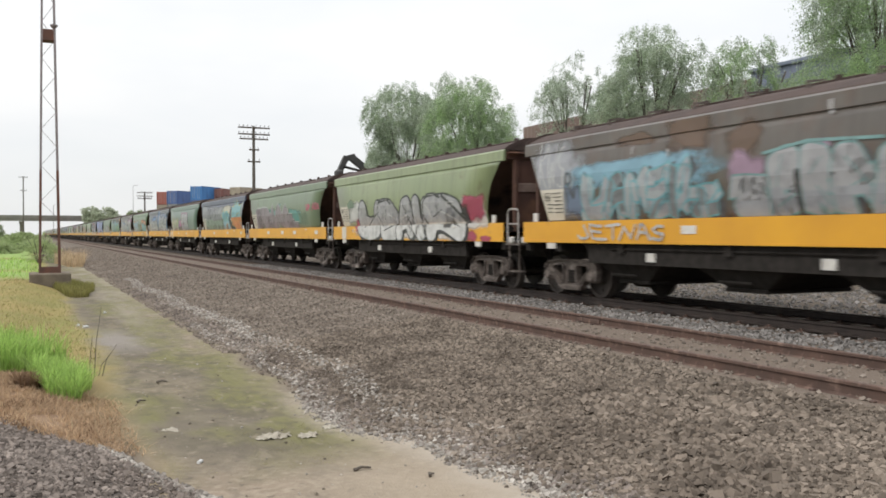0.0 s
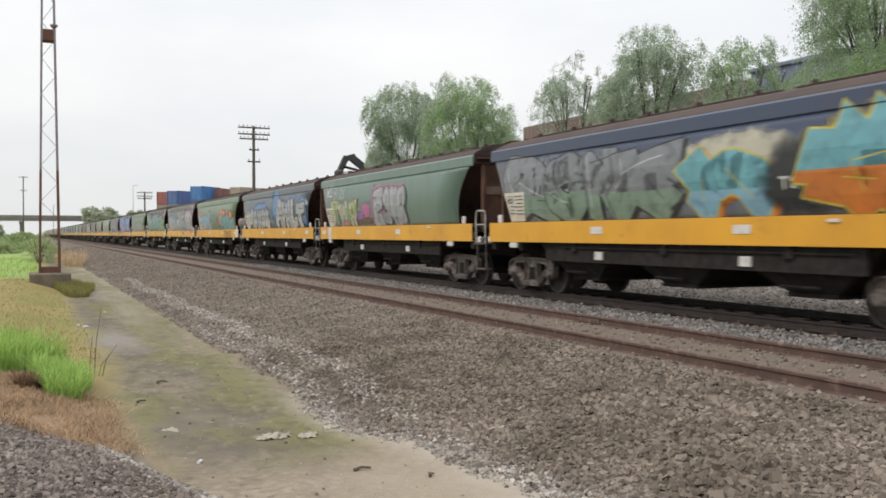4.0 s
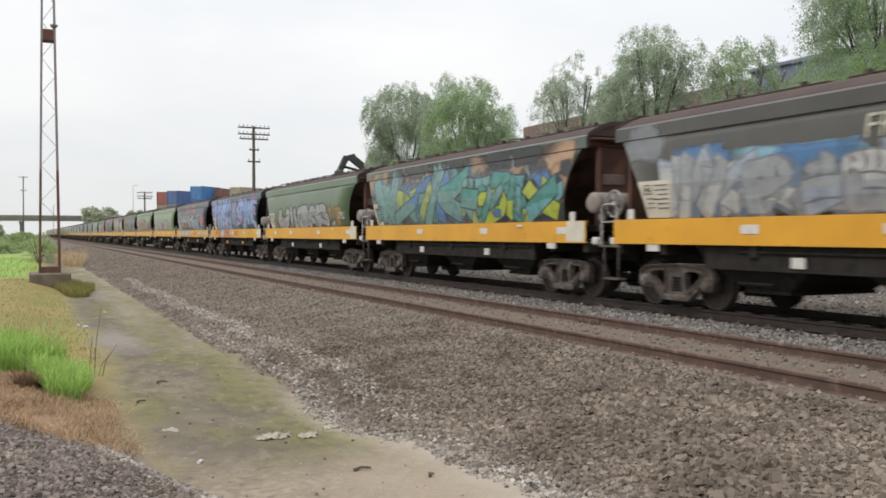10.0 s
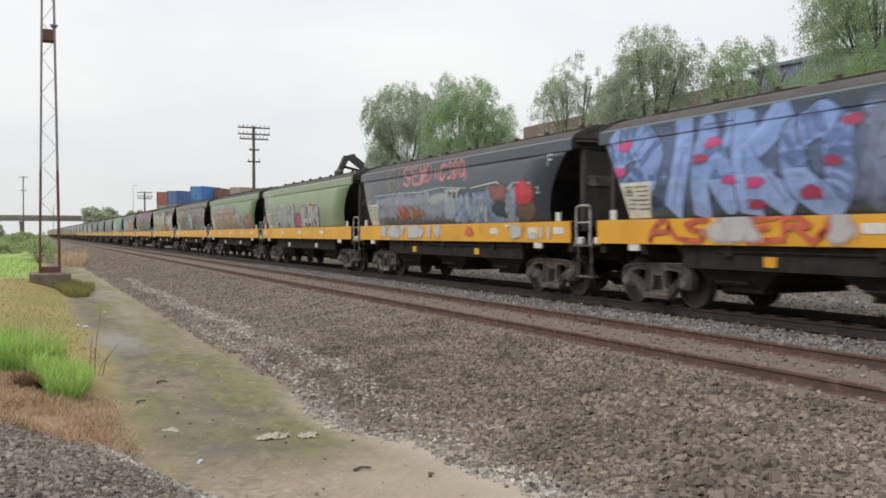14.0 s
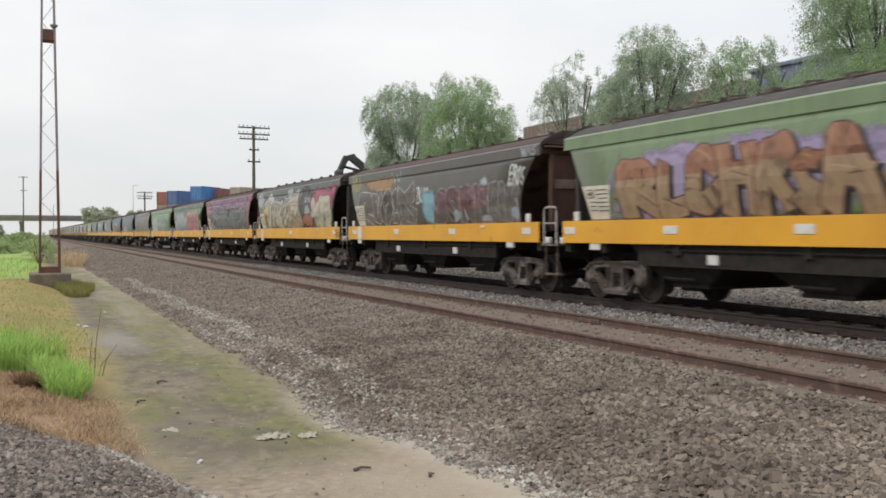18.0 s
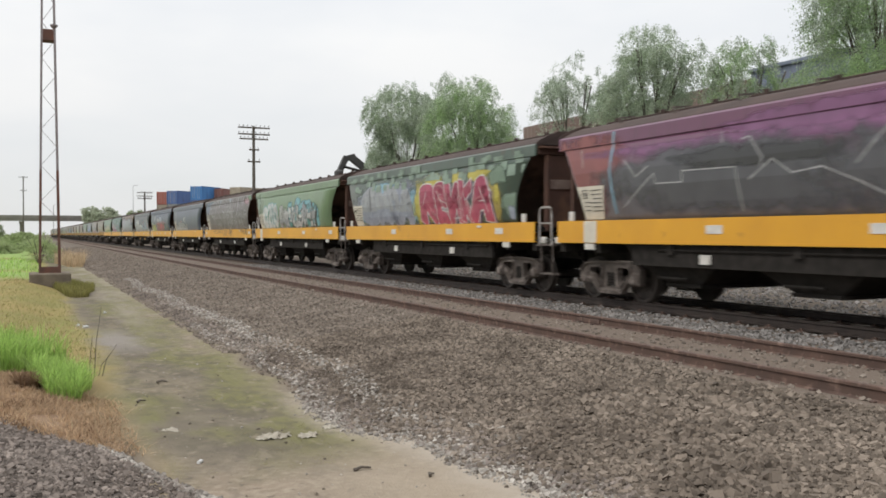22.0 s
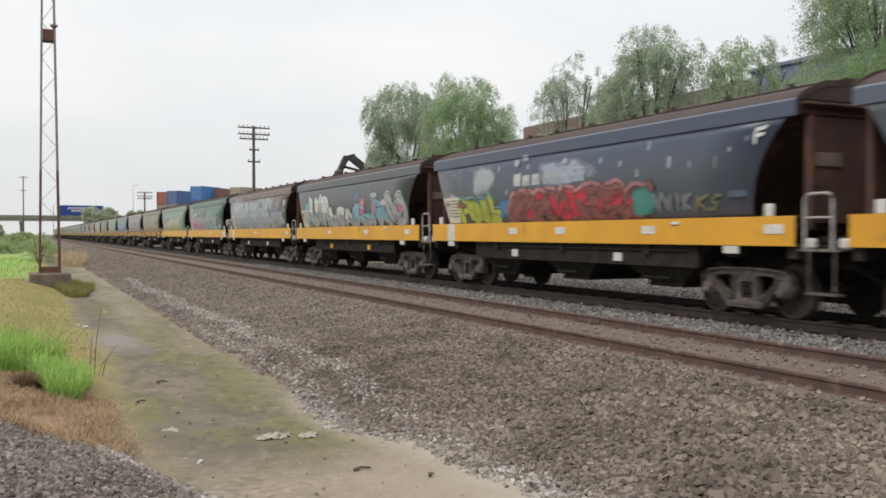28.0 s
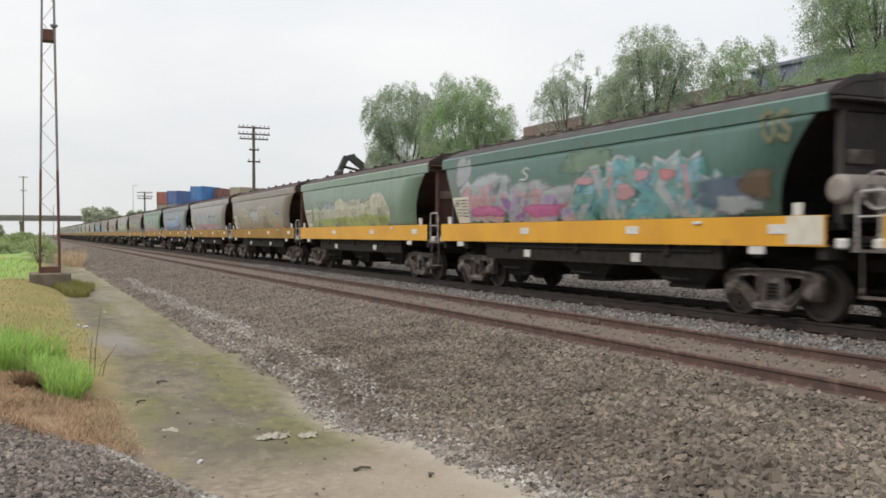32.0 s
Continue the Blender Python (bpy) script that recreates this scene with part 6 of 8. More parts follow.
def excavator():
    t = thing("excavator", "dark excavator with a raised angled boom", "excavator", at=(20.6, 60.0, 0))
    dark = mat("dark_machine_paint", (0.055, 0.055, 0.058), (0.075, 0.072, 0.068), scale=3, rough=0.6)
    bm = bmesh.new()
    for x in (-1.2, 1.2):
        box(bm, x - 0.3, x + 0.3, -2.0, 2.0, -0.35, 0.5, bevel=0.2)
    part("crawler_tracks", bm, GRIME, t)
    bm = bmesh.new()
    box(bm, -1.4, 1.4, -1.8, 1.6, 0.6, 2.1, bevel=0.1)
    part("body", bm, dark, t)
    bm = bmesh.new()
    box(bm, -1.3, -0.3, -0.2, 1.5, 2.1, 3.2, bevel=0.1)
    part("cab", bm, dark, t)
    bm = bmesh.new()
    bar(bm, (3.4, 0, 4.45), (0.25, 0, 6.86), 0.42, 0.46)
    bar(bm, (1.4, 0.2, 2.0), (3.4, 0, 4.8), 0.42, 0.5)
    part("boom", bm, dark, t)
    bm = bmesh.new()
    bar(bm, (0.50, 0, 6.92), (-0.15, 0, 6.74), 0.40, 0.40)
    bar(bm, (-0.12, 0, 6.88), (-0.60, 0, 5.85), 0.36, 0.38)
    part("stick", bm, dark, t)
    bm = bmesh.new()
    tube(bm, [(1.5, -0.22, 5.75), (-0.36, -0.22, 6.15)], 0.10)
    part("hydraulic_ram", bm, GRIME, t)
    bm = bmesh.new()
    box(bm, -0.95, -0.40, -0.35, 0.35, 5.2, 5.95, bevel=0.15)
    part("grapple", bm, dark, t)


excavator()

STACKS = (  # x, y, length, turn, colours from the ground up
    (30.9, 173.5, 6.1, 45, ("rust", "grey", "navy", "blue")),
    (28.0, 182.7, 6.1, 40, ("red", "cream", "grey", "navy")),
    (25.7, 188.2, 5.0, 65, ("grey", "navy", "cream", "red")),
    (34.6, 175.5, 6.1, 55, ("navy", "cream", "grey", "rust")),
    (37.6, 168.6, 6.1, 35, ("blue", "red", "rust", "cream")),
)
for x, y, ln, rot, colours in STACKS:
    base = 0.05 if colours[-1] == "blue" else (-0.45 if colours[-1] in ("navy", "red") else -0.2)
    for k, colour in enumerate(colours):
        container(x, y, base + 2.6 * k, ln, colour, rot, colour + " corrugated shipping container stacked in the yard")

# ---- grass, weeds and litter ----
def blades(name, rng, count, place, height, width, material, label, lean=0.35):
    """Bent grass blades, three quads long."""
    V, F = [], []
    for k in range(count):
        x, y = place(rng)
        z = ground_z(x, y)
        h = height * rng.uniform(0.5, 1.2) * (1.0 + 0.5 * noise.noise((x * 1.7, y * 1.7, 3.0)))
        w = width * rng.uniform(0.7, 1.3)
        a = rng.uniform(0, 6.283)
        dx, dy = math.cos(a), math.sin(a)
        bend = lean * rng.uniform(0.3, 1.3)
        b = len(V)
        for t, ww in ((0, 1.0), (0.45, 0.8), (0.8, 0.5)):
            o = bend * h * t * t
            for s in (-1, 1):
                V.append((x + dx * o - dy * s * w * ww / 2, y + dy * o + dx * s * w * ww / 2, z - 0.01 + h * t * (1 - 0.25 * bend * t)))
        V.append((x + dx * bend * h, y + dy * bend * h, z + h * (1 - 0.25 * bend)))
        F += [(b, b + 1, b + 3, b + 2), (b + 2, b + 3, b + 5, b + 4), (b + 4, b + 5, b + 6)]
    return tagged(new(name, soup(name, V, F, material)), label, "grass", kind="stuff")


def around(cx, cy, rx, ry):
    def f(r):
        a, q = r.uniform(0, 6.283), math.sqrt(r.random())
        return cx + rx * q * math.cos(a) * (0.8 + 0.2 * math.sin(3 * a)), cy + ry * q * math.sin(a)
    return f


def scattered(cx, cy, rx, ry):
    """Thick in the middle, thinning out unevenly."""
    def f(r):
        while True:
            x, y = cx + rx * 0.5 * r.normal(), cy + ry * 0.5 * r.normal()
            if noise.noise((x * 1.5, y * 1.1, 5.0)) > -0.55 + 0.15 * r.normal():
                return x, y
    return f


def strip(x0, x1, y0, y1, p=1.0):
    return lambda r: (r.uniform(x0, x1), y0 + (y1 - y0) * r.random() ** p)


rng = np.random.default_rng(21)
blades("green_grass_clump", rng, 4600, around(-0.60, 13.4, 1.20, 0.95), 0.46, 0.012, GRASS_GREEN, "clump of lush bright green grass at the path's edge", lean=0.6)
blades("green_grass_tuft", rng, 1900, around(0.36, 11.9, 0.40, 1.00), 0.34, 0.011, GRASS_GREEN, "tuft of lush green grass at the path's edge", lean=0.7)
GRASS_DEAD = leaf_mat("dead_brown_grass", (0.25, 0.155, 0.09), (0.19, 0.12, 0.072), 0.3)
blades("brown_tuft", rng, 420, around(0.0, 11.45, 0.17, 0.16), 0.24, 0.012, GRASS_DEAD, "dead brown grass tuft before the green clump", lean=0.9)


def matted(clump, x1):
    """Between the heap and the green clump, in uneven mats."""
    def f(r):
        while True:
            x, y = r.uniform(-2.2, x1), r.uniform(8.3, 12.2)
            if y < heap_edge(x) - 0.1 + 0.2 * r.random() or y > 12.2 - 0.9 * max(0.0, x + 0.2) or (x > 0.55 and r.random() < (x - 0.55) * 2.2):
                continue
            if noise.noise((x * 2.6, y * 1.5, 5.0)) + 0.5 * noise.noise((x * 7, y * 4, 1.0)) > clump + 0.12 * r.normal():
                return x, y
    return f


blades("straw_fringe", rng, 14000, matted(-0.52, 1.02), 0.085, 0.010, GRASS_DRY, "flattened dry straw grass in front of the green clump", lean=1.6)
blades("dead_grass_mats", rng, 1500, matted(0.22, 0.85), 0.085, 0.010, GRASS_DEAD, "dark dead grass matted among the straw", lean=1.5)
blades("straw_stems", rng, 70, matted(-0.2, 0.8), 0.20, 0.009, leaf_mat("pale_straw", (0.62, 0.50, 0.33), (0.52, 0.41, 0.27), 0.3), "single pale straw stems standing from the mat", lean=0.9)
blades("bank_grass", rng, 15000, strip(-5.0, 1.05, 14.2, 36.0, 1.3), 0.055, 0.013, GRASS_OLIVE, "short olive and yellow grass on the bank", lean=0.9)
blades("bank_dry_grass", rng, 4000, strip(-5.5, 1.0, 14.5, 40.0, 1.3), 0.05, 0.013, GRASS_DRY, "short dry grass on the bank", lean=1.0)
blades("far_green_grass", rng, 5000, strip(-14.0, 0.6, 38.0, 70.0), 0.22, 0.03, GRASS_GREEN, "bright green grass beyond the mast", lean=0.6)
GRASS_PATH = leaf_mat("path_moss", (0.27, 0.25, 0.115), (0.22, 0.205, 0.095), 0.35)


def mossy(r):
    while True:
        x, y = r.uniform(1.05, 2.85), 7.4 + 20 * r.random() ** 1.5
        if noise.noise((x * 1.6, y * 0.9, 7.0)) + 0.6 * noise.noise((x * 6, y * 4, 2.0)) > 0.10:
            return x, y


blades("path_weeds", rng, 15000, mossy, 0.011, 0.009, GRASS_PATH, "thin mossy weeds on the bare path", lean=1.2)
blades("mast_weeds", rng, 6500, around(1.40, 33.0, 0.80, 3.2), 0.27, 0.018, GRASS_OLIVE, "olive weeds beside the mast's foundation")
blades("russet_weeds", rng, 1300, around(2.6, 64.0, 1.1, 6.5), 0.95, 0.022, leaf_mat("russet_weed", (0.50, 0.36, 0.23), (0.42, 0.34, 0.21)), "tall russet weeds beside the track", lean=0.6)


def weed_stalks():
    t = thing("weed_stalk", "dark dry weed stalks standing on the path's edge", "weed", at=(0.82, 13.2, ground_z(0.82, 13.2)))
    for a, b, h in ((0.0, 0.10, 0.95), (-0.06, -0.02, 0.55), (0.10, 0.30, 0.42), (0.05, 0.22, 0.30)):
        bm = bmesh.new()
        tube(bm, [(a, 0, -0.03), (a + (b - a) * 0.3, 0.02, h * 0.5), (b, 0.03, h)], 0.007, 5, 0.003)
        part("stalk", bm, BARK, t)


weed_stalks()


def bush(x, y, h, r, lm, seed, label, size=0.22, sprays=320):
    rnd = random.Random(seed)
    npr = np.random.default_rng(seed)
    t = thing("bush", label, "bush", "bushes along the railway", at=(x, y, ground_z(x, y)))
    for k in range(6):
        a = k * 1.05
        bm = bmesh.new()
        tube(bm, [(0.1 * math.cos(a), 0.1 * math.sin(a), -0.1), (r * 0.3 * math.cos(a), r * 0.3 * math.sin(a), h * 0.45), (r * 0.6 * math.cos(a), r * 0.6 * math.sin(a), h * 0.8)], 0.06, 5, 0.015)
        part("stem", bm, BARK, t)
    st, ln, ou = [], [], []
    while len(st) < sprays:
        d = Vector((rnd.gauss(0, 1), rnd.gauss(0, 1), abs(rnd.gauss(0, 1)))).normalized()
        q = Vector((d.x * r, d.y * r, d.z * h)) * (0.45 + 0.55 * rnd.random() ** 0.5)
        if noise.noise((q.x * 0.5 + seed, q.y * 0.5, q.z * 0.6)) < -0.25:
            continue
        st.append(q)
        ln.append(rnd.uniform(0.2, 0.5) * r * 0.5)
        o = Vector((d.x, d.y, 0.6))
        ou.append(o.normalized())
    v, f = spray_leaves(np.array(st), np.array(ln), np.array(ou), npr, 16, size, 0.3)
    put("foliage", soup("foliage", v.tolist(), f.tolist(), lm), lm, t)
    return t


# HAZY_LEAF bushes carry distance haze in their leaf colour.
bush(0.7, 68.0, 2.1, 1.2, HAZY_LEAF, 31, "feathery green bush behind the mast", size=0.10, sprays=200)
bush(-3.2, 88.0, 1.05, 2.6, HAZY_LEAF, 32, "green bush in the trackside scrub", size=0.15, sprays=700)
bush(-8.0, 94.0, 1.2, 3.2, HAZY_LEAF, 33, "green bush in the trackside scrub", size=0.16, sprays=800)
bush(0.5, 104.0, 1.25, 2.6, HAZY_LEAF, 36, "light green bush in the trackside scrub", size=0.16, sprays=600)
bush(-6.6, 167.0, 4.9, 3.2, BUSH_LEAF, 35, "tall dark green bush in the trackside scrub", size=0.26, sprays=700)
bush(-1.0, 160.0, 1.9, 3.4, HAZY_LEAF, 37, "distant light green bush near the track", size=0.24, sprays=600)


def litter(x, y, kind, s, rot, label):
    t = None
    bm = bmesh.new()
    rnd = random.Random(int(x * 100 + y * 10))
    if kind == "rag":
        n = 9
        vs = [[bm.verts.new(((i / n - 0.5) * s + rnd.uniform(-0.012, 0.012), (j / n - 0.5) * s * 0.75 + rnd.uniform(-0.012, 0.012), 0.008 + rnd.random() ** 3 * 0.09 * s)) for i in range(n + 1)] for j in range(n + 1)]
        for j in range(n):
            for i in range(n):
                out = math.hypot((i + 0.5) / n - 0.5, (j + 0.5) / n - 0.5) + rnd.uniform(-0.1, 0.1)
                if out < 0.46:
                    bm.faces.new((vs[j][i], vs[j][i + 1], vs[j + 1][i + 1], vs[j + 1][i]))
        bmesh.ops.delete(bm, geom=[v for v in bm.verts if not v.link_faces], context='VERTS')
        bmesh.ops.solidify(bm, geom=bm.faces[:], thickness=0.002)
        m, cat = LITTER_PALE, "litter"
    elif kind == "stick":
        tube(bm, [(-s / 2, 0, 0.02), (0, 0.02, 0.03), (s / 2, -0.01, 0.02)], 0.016, 6, 0.008)
        m, cat = BARK, "stick"
    else:
        lathe(bm, [(-s * 0.4, s * 0.14), (-s * 0.38, s * 0.2), (s * 0.3, s * 0.2), (s * 0.4, s * 0.1), (s * 0.5, s * 0.09)], 'X', 10, (0, 0, s * 0.2))
        m, cat = LITTER_WHITE, "litter"
    o = part("litter" if cat == "litter" else "stick", bm, m)
    tagged(o, label, cat)
    o.location = (x, y, ground_z(x, y) - 0.004)
    o.rotation_euler = (0, 0, rot)


LITTER_PALE = mat("sun_bleached_card", (0.36, 0.33, 0.265), (0.28, 0.25, 0.20), scale=9, rough=0.9)
LITTER_WHITE = mat("dirty_white_plastic", (0.62, 0.62, 0.60), (0.5, 0.5, 0.48), scale=9, rough=0.5)
litter(2.17, 8.60, "rag", 0.36, 0.2, "flattened pale piece of card on the path")
litter(2.50, 8.50, "rag", 0.26, 1.0, "crumpled pale scrap on the path")
litter(2.82, 8.78, "rag", 0.22, 0.5, "white scrap of paper on the path")
litter(1.35, 7.9, "bottle", 0.08, 0.9, "small white plastic piece on the path")
litter(1.28, 9.4, "rag", 0.13, 0.4, "small pale scrap on the path")
litter(1.10, 20.4, "bottle", 0.14, 0.3, "white plastic bottle at the foot of the bank")
litter(0.98, 20.9, "bottle", 0.13, 1.3, "white plastic bottle at the foot of the bank")
litter(1.75, 24.0, "bottle", 0.10, 0.6, "white plastic scrap on the path")
litter(2.56, 7.09, "stick", 0.16, 0.2, "short dark stick lying on the path")
litter(3.0, 6.64, "stick", 0.07, 0.9, "short dark stick lying on the path")
litter(1.62, 12.4, "stick", 0.14, 0.1, "dark twig on the path")
litter(1.2, 11.0, "stick", 0.12, 0.7, "dark twig on the path")


# ---- the train ----
PAINTS = {}
for n in range(-1, 50):
    # Farthest wagons share mostly pale paints, which stand for distance haze.
    key = n if n in PAINT_SPECS else (26, 25, 22, 26, 24, 26, 18, 25, 22)[n * 4 % 9]
    base, fade, rust, upper, word, extra = PAINT_SPECS[key]
    extra = dict(extra)
    dark = extra.pop("dark", False)
    yc = extra.pop("ycol", False)
    if n in PAINT_SPECS:
        pm = wagon_paint("wagon_paint_" + word.replace(" ", "_").replace("-", "_"), base, fade, rust, upper)
        PAINTS[n] = pm
    else:
        pm = PAINTS[key]
    wagon(n, pm, word + " grain hopper wagon with yellow sill and graffiti", end_paint=END_BLACK if dark else None, tagcol=YELLOW if yc else None, **extra)

graffiti(-1, [
    ('b', 12.41, 2.59, 0.98, 0.82, 'greyp'),
    ('b', 11.59, 2.11, 0.42, 0.35, 'steel'),
    ('t', 'KWS', (13.06, 12.70, 12.34, 12.00), (3.39, 3.36, 3.33), 2.42, 0.020, 'pale', '', dict(thin=True)),
    ('t', 'RA', (12.00, 11.68, 11.37), (2.71, 2.69), 2.15, 0.030, 'dark', '', dict(thin=True)),
    ('b', 9.43, 2.57, 2.16, 0.31, 'sky'),
    ('b', 9.59, 3.21, 0.57, 0.12, 'umber'),
    ('b', 8.03, 3.24, 0.57, 0.39, 'umber'),
    ('b', 6.69, 2.95, 0.41, 0.27, 'umber'),
    ('t', 'LAMEKZ', (11.37, 10.52, 9.79, 9.12, 8.49, 7.95, 7.35), (2.65, 2.60, 2.66, 2.65, 2.71, 2.25), 1.69, 0.100, 'greyp', 'cyan', dict(mix=('greyp', 'grey', 'mist', 'greyp'), core='grey', shadow='greyd')),
    ('b', 6.61, 2.23, 0.40, 0.50, 'mauve'),
    ('b', 5.06, 2.67, 0.19, 0.12, 'mauve'),
    ('t', 'ZBRAB', (6.84, 6.04, 5.39, 4.86, 4.07, 3.32), (2.31, 2.69, 2.72, 2.71, 2.63), 1.69, 0.150, 'silver', 'tealp', dict(core='greyp', shadow='greyd')),
    ('s', 'dark', 0.100, ((5.54, 2.34), (5.52, 1.68))),
    ('t', 'JETNAS', (11.57, 11.01, 10.48, 9.97, 9.49, 9.03, 8.59), (1.60, 1.59, 1.59, 1.58, 1.58, 1.57), 1.26, 0.030, 'pale', '', dict(thin=True)),
    ('s', 'pale', 0.040, ((9.63, 3.06), (9.63, 2.95))),
    ('s', 'pale', 0.040, ((8.55, 2.93), (8.55, 2.83))),
    ('s', 'pale', 0.060, ((4.93, 3.33), (4.92, 3.17))),
    ('s', 'tealp', 0.050, ((6.20, 2.67), (5.33, 2.79), (4.01, 2.72))),
])
graffiti(0, [
    ('b', 6.80, 1.45, 3.90, 0.22, 'white'),
    ('b', 2.21, 1.90, 0.93, 0.40, 'white'),
    ('b', 2.04, 2.10, 0.63, 0.33, 'crimson'),
    ('b', 11.29, 2.11, 0.79, 0.36, 'white'),
    ('b', 2.14, 1.32, 0.29, 0.14, 'crimson'),
    ('b', 1.33, 1.26, 0.28, 0.08, 'crimson'),
    ('b', 10.96, 1.72, 0.36, 0.26, 'crimsonp'),
    ('b', 2.79, 1.67, 0.45, 0.43, 'black'),
    ('t', 'UBAUR', (10.80, 8.74, 7.22, 6.02, 4.94, 2.80), (2.49, 2.45, 2.53, 2.50, 2.44), 1.24, 0.270, 'silver', 'black', dict(core='white', shadow='black', rim=0.06, split=0.36, hi='white')),
    ('s', 'black', 0.100, ((3.98, 2.47), (3.24, 2.13), (2.57, 1.75), (2.43, 1.31))),
    ('s', 'white', 0.020, ((3.74, 2.28), (3.17, 2.28))),
    ('s', 'white', 0.020, ((3.71, 2.19), (3.15, 2.19))),
    ('s', 'white', 0.020, ((2.90, 1.60), (2.34, 1.60))),
    ('s', 'black', 0.090, ((8.92, 2.45), (8.24, 2.53), (7.92, 2.37))),
    ('s', 'white', 0.015, ((8.75, 2.51), (8.21, 2.51))),
    ('s', 'black', 0.090, ((5.01, 2.54), (4.48, 2.55), (4.14, 2.44))),
    ('s', 'white', 0.015, ((4.91, 2.54), (4.51, 2.53))),
    ('b', 11.75, 2.44, 0.33, 0.15, 'sage'),
])
graffiti(1, [
    ('b', 9.32, 2.21, 1.92, 0.38, 'teal'),
    ('b', 4.97, 2.12, 1.04, 0.34, 'teal'),
    ('b', 7.58, 2.64, 0.33, 0.17, 'teal'),
    ('t', 'DBUUEL', (12.05, 10.63, 8.89, 7.65, 6.02, 5.25, 4.51), (2.60, 2.62, 2.59, 2.70, 2.24, 2.02), 1.69, 0.170, 'lilac', 'dark', dict(top='pale', rim=0.03)),
    ('t', 'WNR', (4.29, 3.85, 3.43, 3.03), (2.34, 2.32, 2.30), 1.79, 0.050, 'sage', '', dict(thin=True)),
    ('t', 'UP', (3.13, 2.82, 2.51), (2.66, 2.64), 2.35, 0.050, 'crimsonp', '', dict(thin=True)),
    ('t', 'ADA', (2.21, 1.87, 1.55, 1.24), (2.69, 2.67, 2.64), 2.38, 0.045, 'crimsonp', '', dict(thin=True)),
])
graffiti(2, [
    ('b', 9.75, 2.39, 3.41, 0.60, 'mist'),
    ('b', 5.34, 2.74, 1.49, 0.32, 'cream'),
    ('b', 2.54, 2.44, 1.31, 0.65, 'mustard'),
    ('b', 1.21, 2.77, 0.44, 0.35, 'mist'),
    ('t', 'RONK', (12.62, 10.86, 9.41, 8.39, 6.58), (3.19, 3.19, 3.13, 3.05), 1.69, 0.150, 'grey', 'black', dict(core='sagep', shadow='black', hi='pale')),
    ('s', 'dark', 0.060, ((6.84, 2.40), (6.25, 2.12), (6.84, 1.84))),
    ('t', 'h', (6.17, 4.45), (2.86,), 1.69, 0.160, 'cyan', 'yellow', dict(core='sky', shadow='orange')),
    ('b', 3.84, 2.25, 0.68, 0.57, 'black'),
    ('t', 'TSC', (4.22, 4.00, 3.78, 3.56), (2.28, 2.27, 2.26), 2.08, 0.020, 'white', '', dict(thin=True)),
    ('t', '#', (3.29, 1.44), (3.14,), 1.69, 0.150, 'cyan', 'yellow', dict(core='orange', split=0.45, shadow='dark')),
    ('s', 'orange', 0.120, ((1.80, 2.25), (1.54, 1.70))),
    ('s', 'cyan', 0.120, ((1.64, 2.04), (1.31, 1.70))),
])
graffiti(3, [
    ('t', 'WS', (12.97, 12.58, 12.21), (3.28, 3.25), 2.79, 0.028, 'white', '', dict(thin=True)),
    ('t', 'BLGS', (12.00, 11.68, 11.37, 11.08, 10.79), (3.16, 3.13, 3.10, 3.08), 2.69, 0.030, 'mist', '', dict(thin=True)),
    ('b', 12.04, 2.21, 0.38, 0.41, 'salmon'),
    ('b', 9.63, 2.47, 0.17, 0.19, 'pinkp'),
    ('b', 8.52, 2.24, 0.42, 0.26, 'pink'),
    ('b', 9.28, 1.98, 0.42, 0.23, 'purple'),
    ('b', 8.62, 1.84, 0.69, 0.10, 'umber'),
    ('s', 'tealp', 0.050, ((9.46, 2.21), (9.13, 2.29), (8.82, 2.14))),
    ('s', 'teal', 0.060, ((8.73, 2.45), (8.43, 2.52), (8.10, 2.32))),
    ('t', 'TWHT', (12.25, 11.39, 10.62, 9.99, 9.45), (2.65, 2.62, 2.60, 2.60), 1.69, 0.120, 'cream', 'olive', dict(mix=('cream', 'lime', 'cream', 'sagep'), core='lime', shadow='dark')),
    ('b', 7.62, 2.35, 0.29, 0.63, 'pink'),
    ('t', 'ESUR', (7.66, 6.83, 6.11, 5.52, 4.97), (2.89, 2.89, 2.90, 2.88), 1.69, 0.190, 'silver', 'black', dict(core='greyp', shadow='dark', hi='white', top='pink')),
    ('b', 10.84, 1.78, 0.33, 0.10, 'salmon'),
])
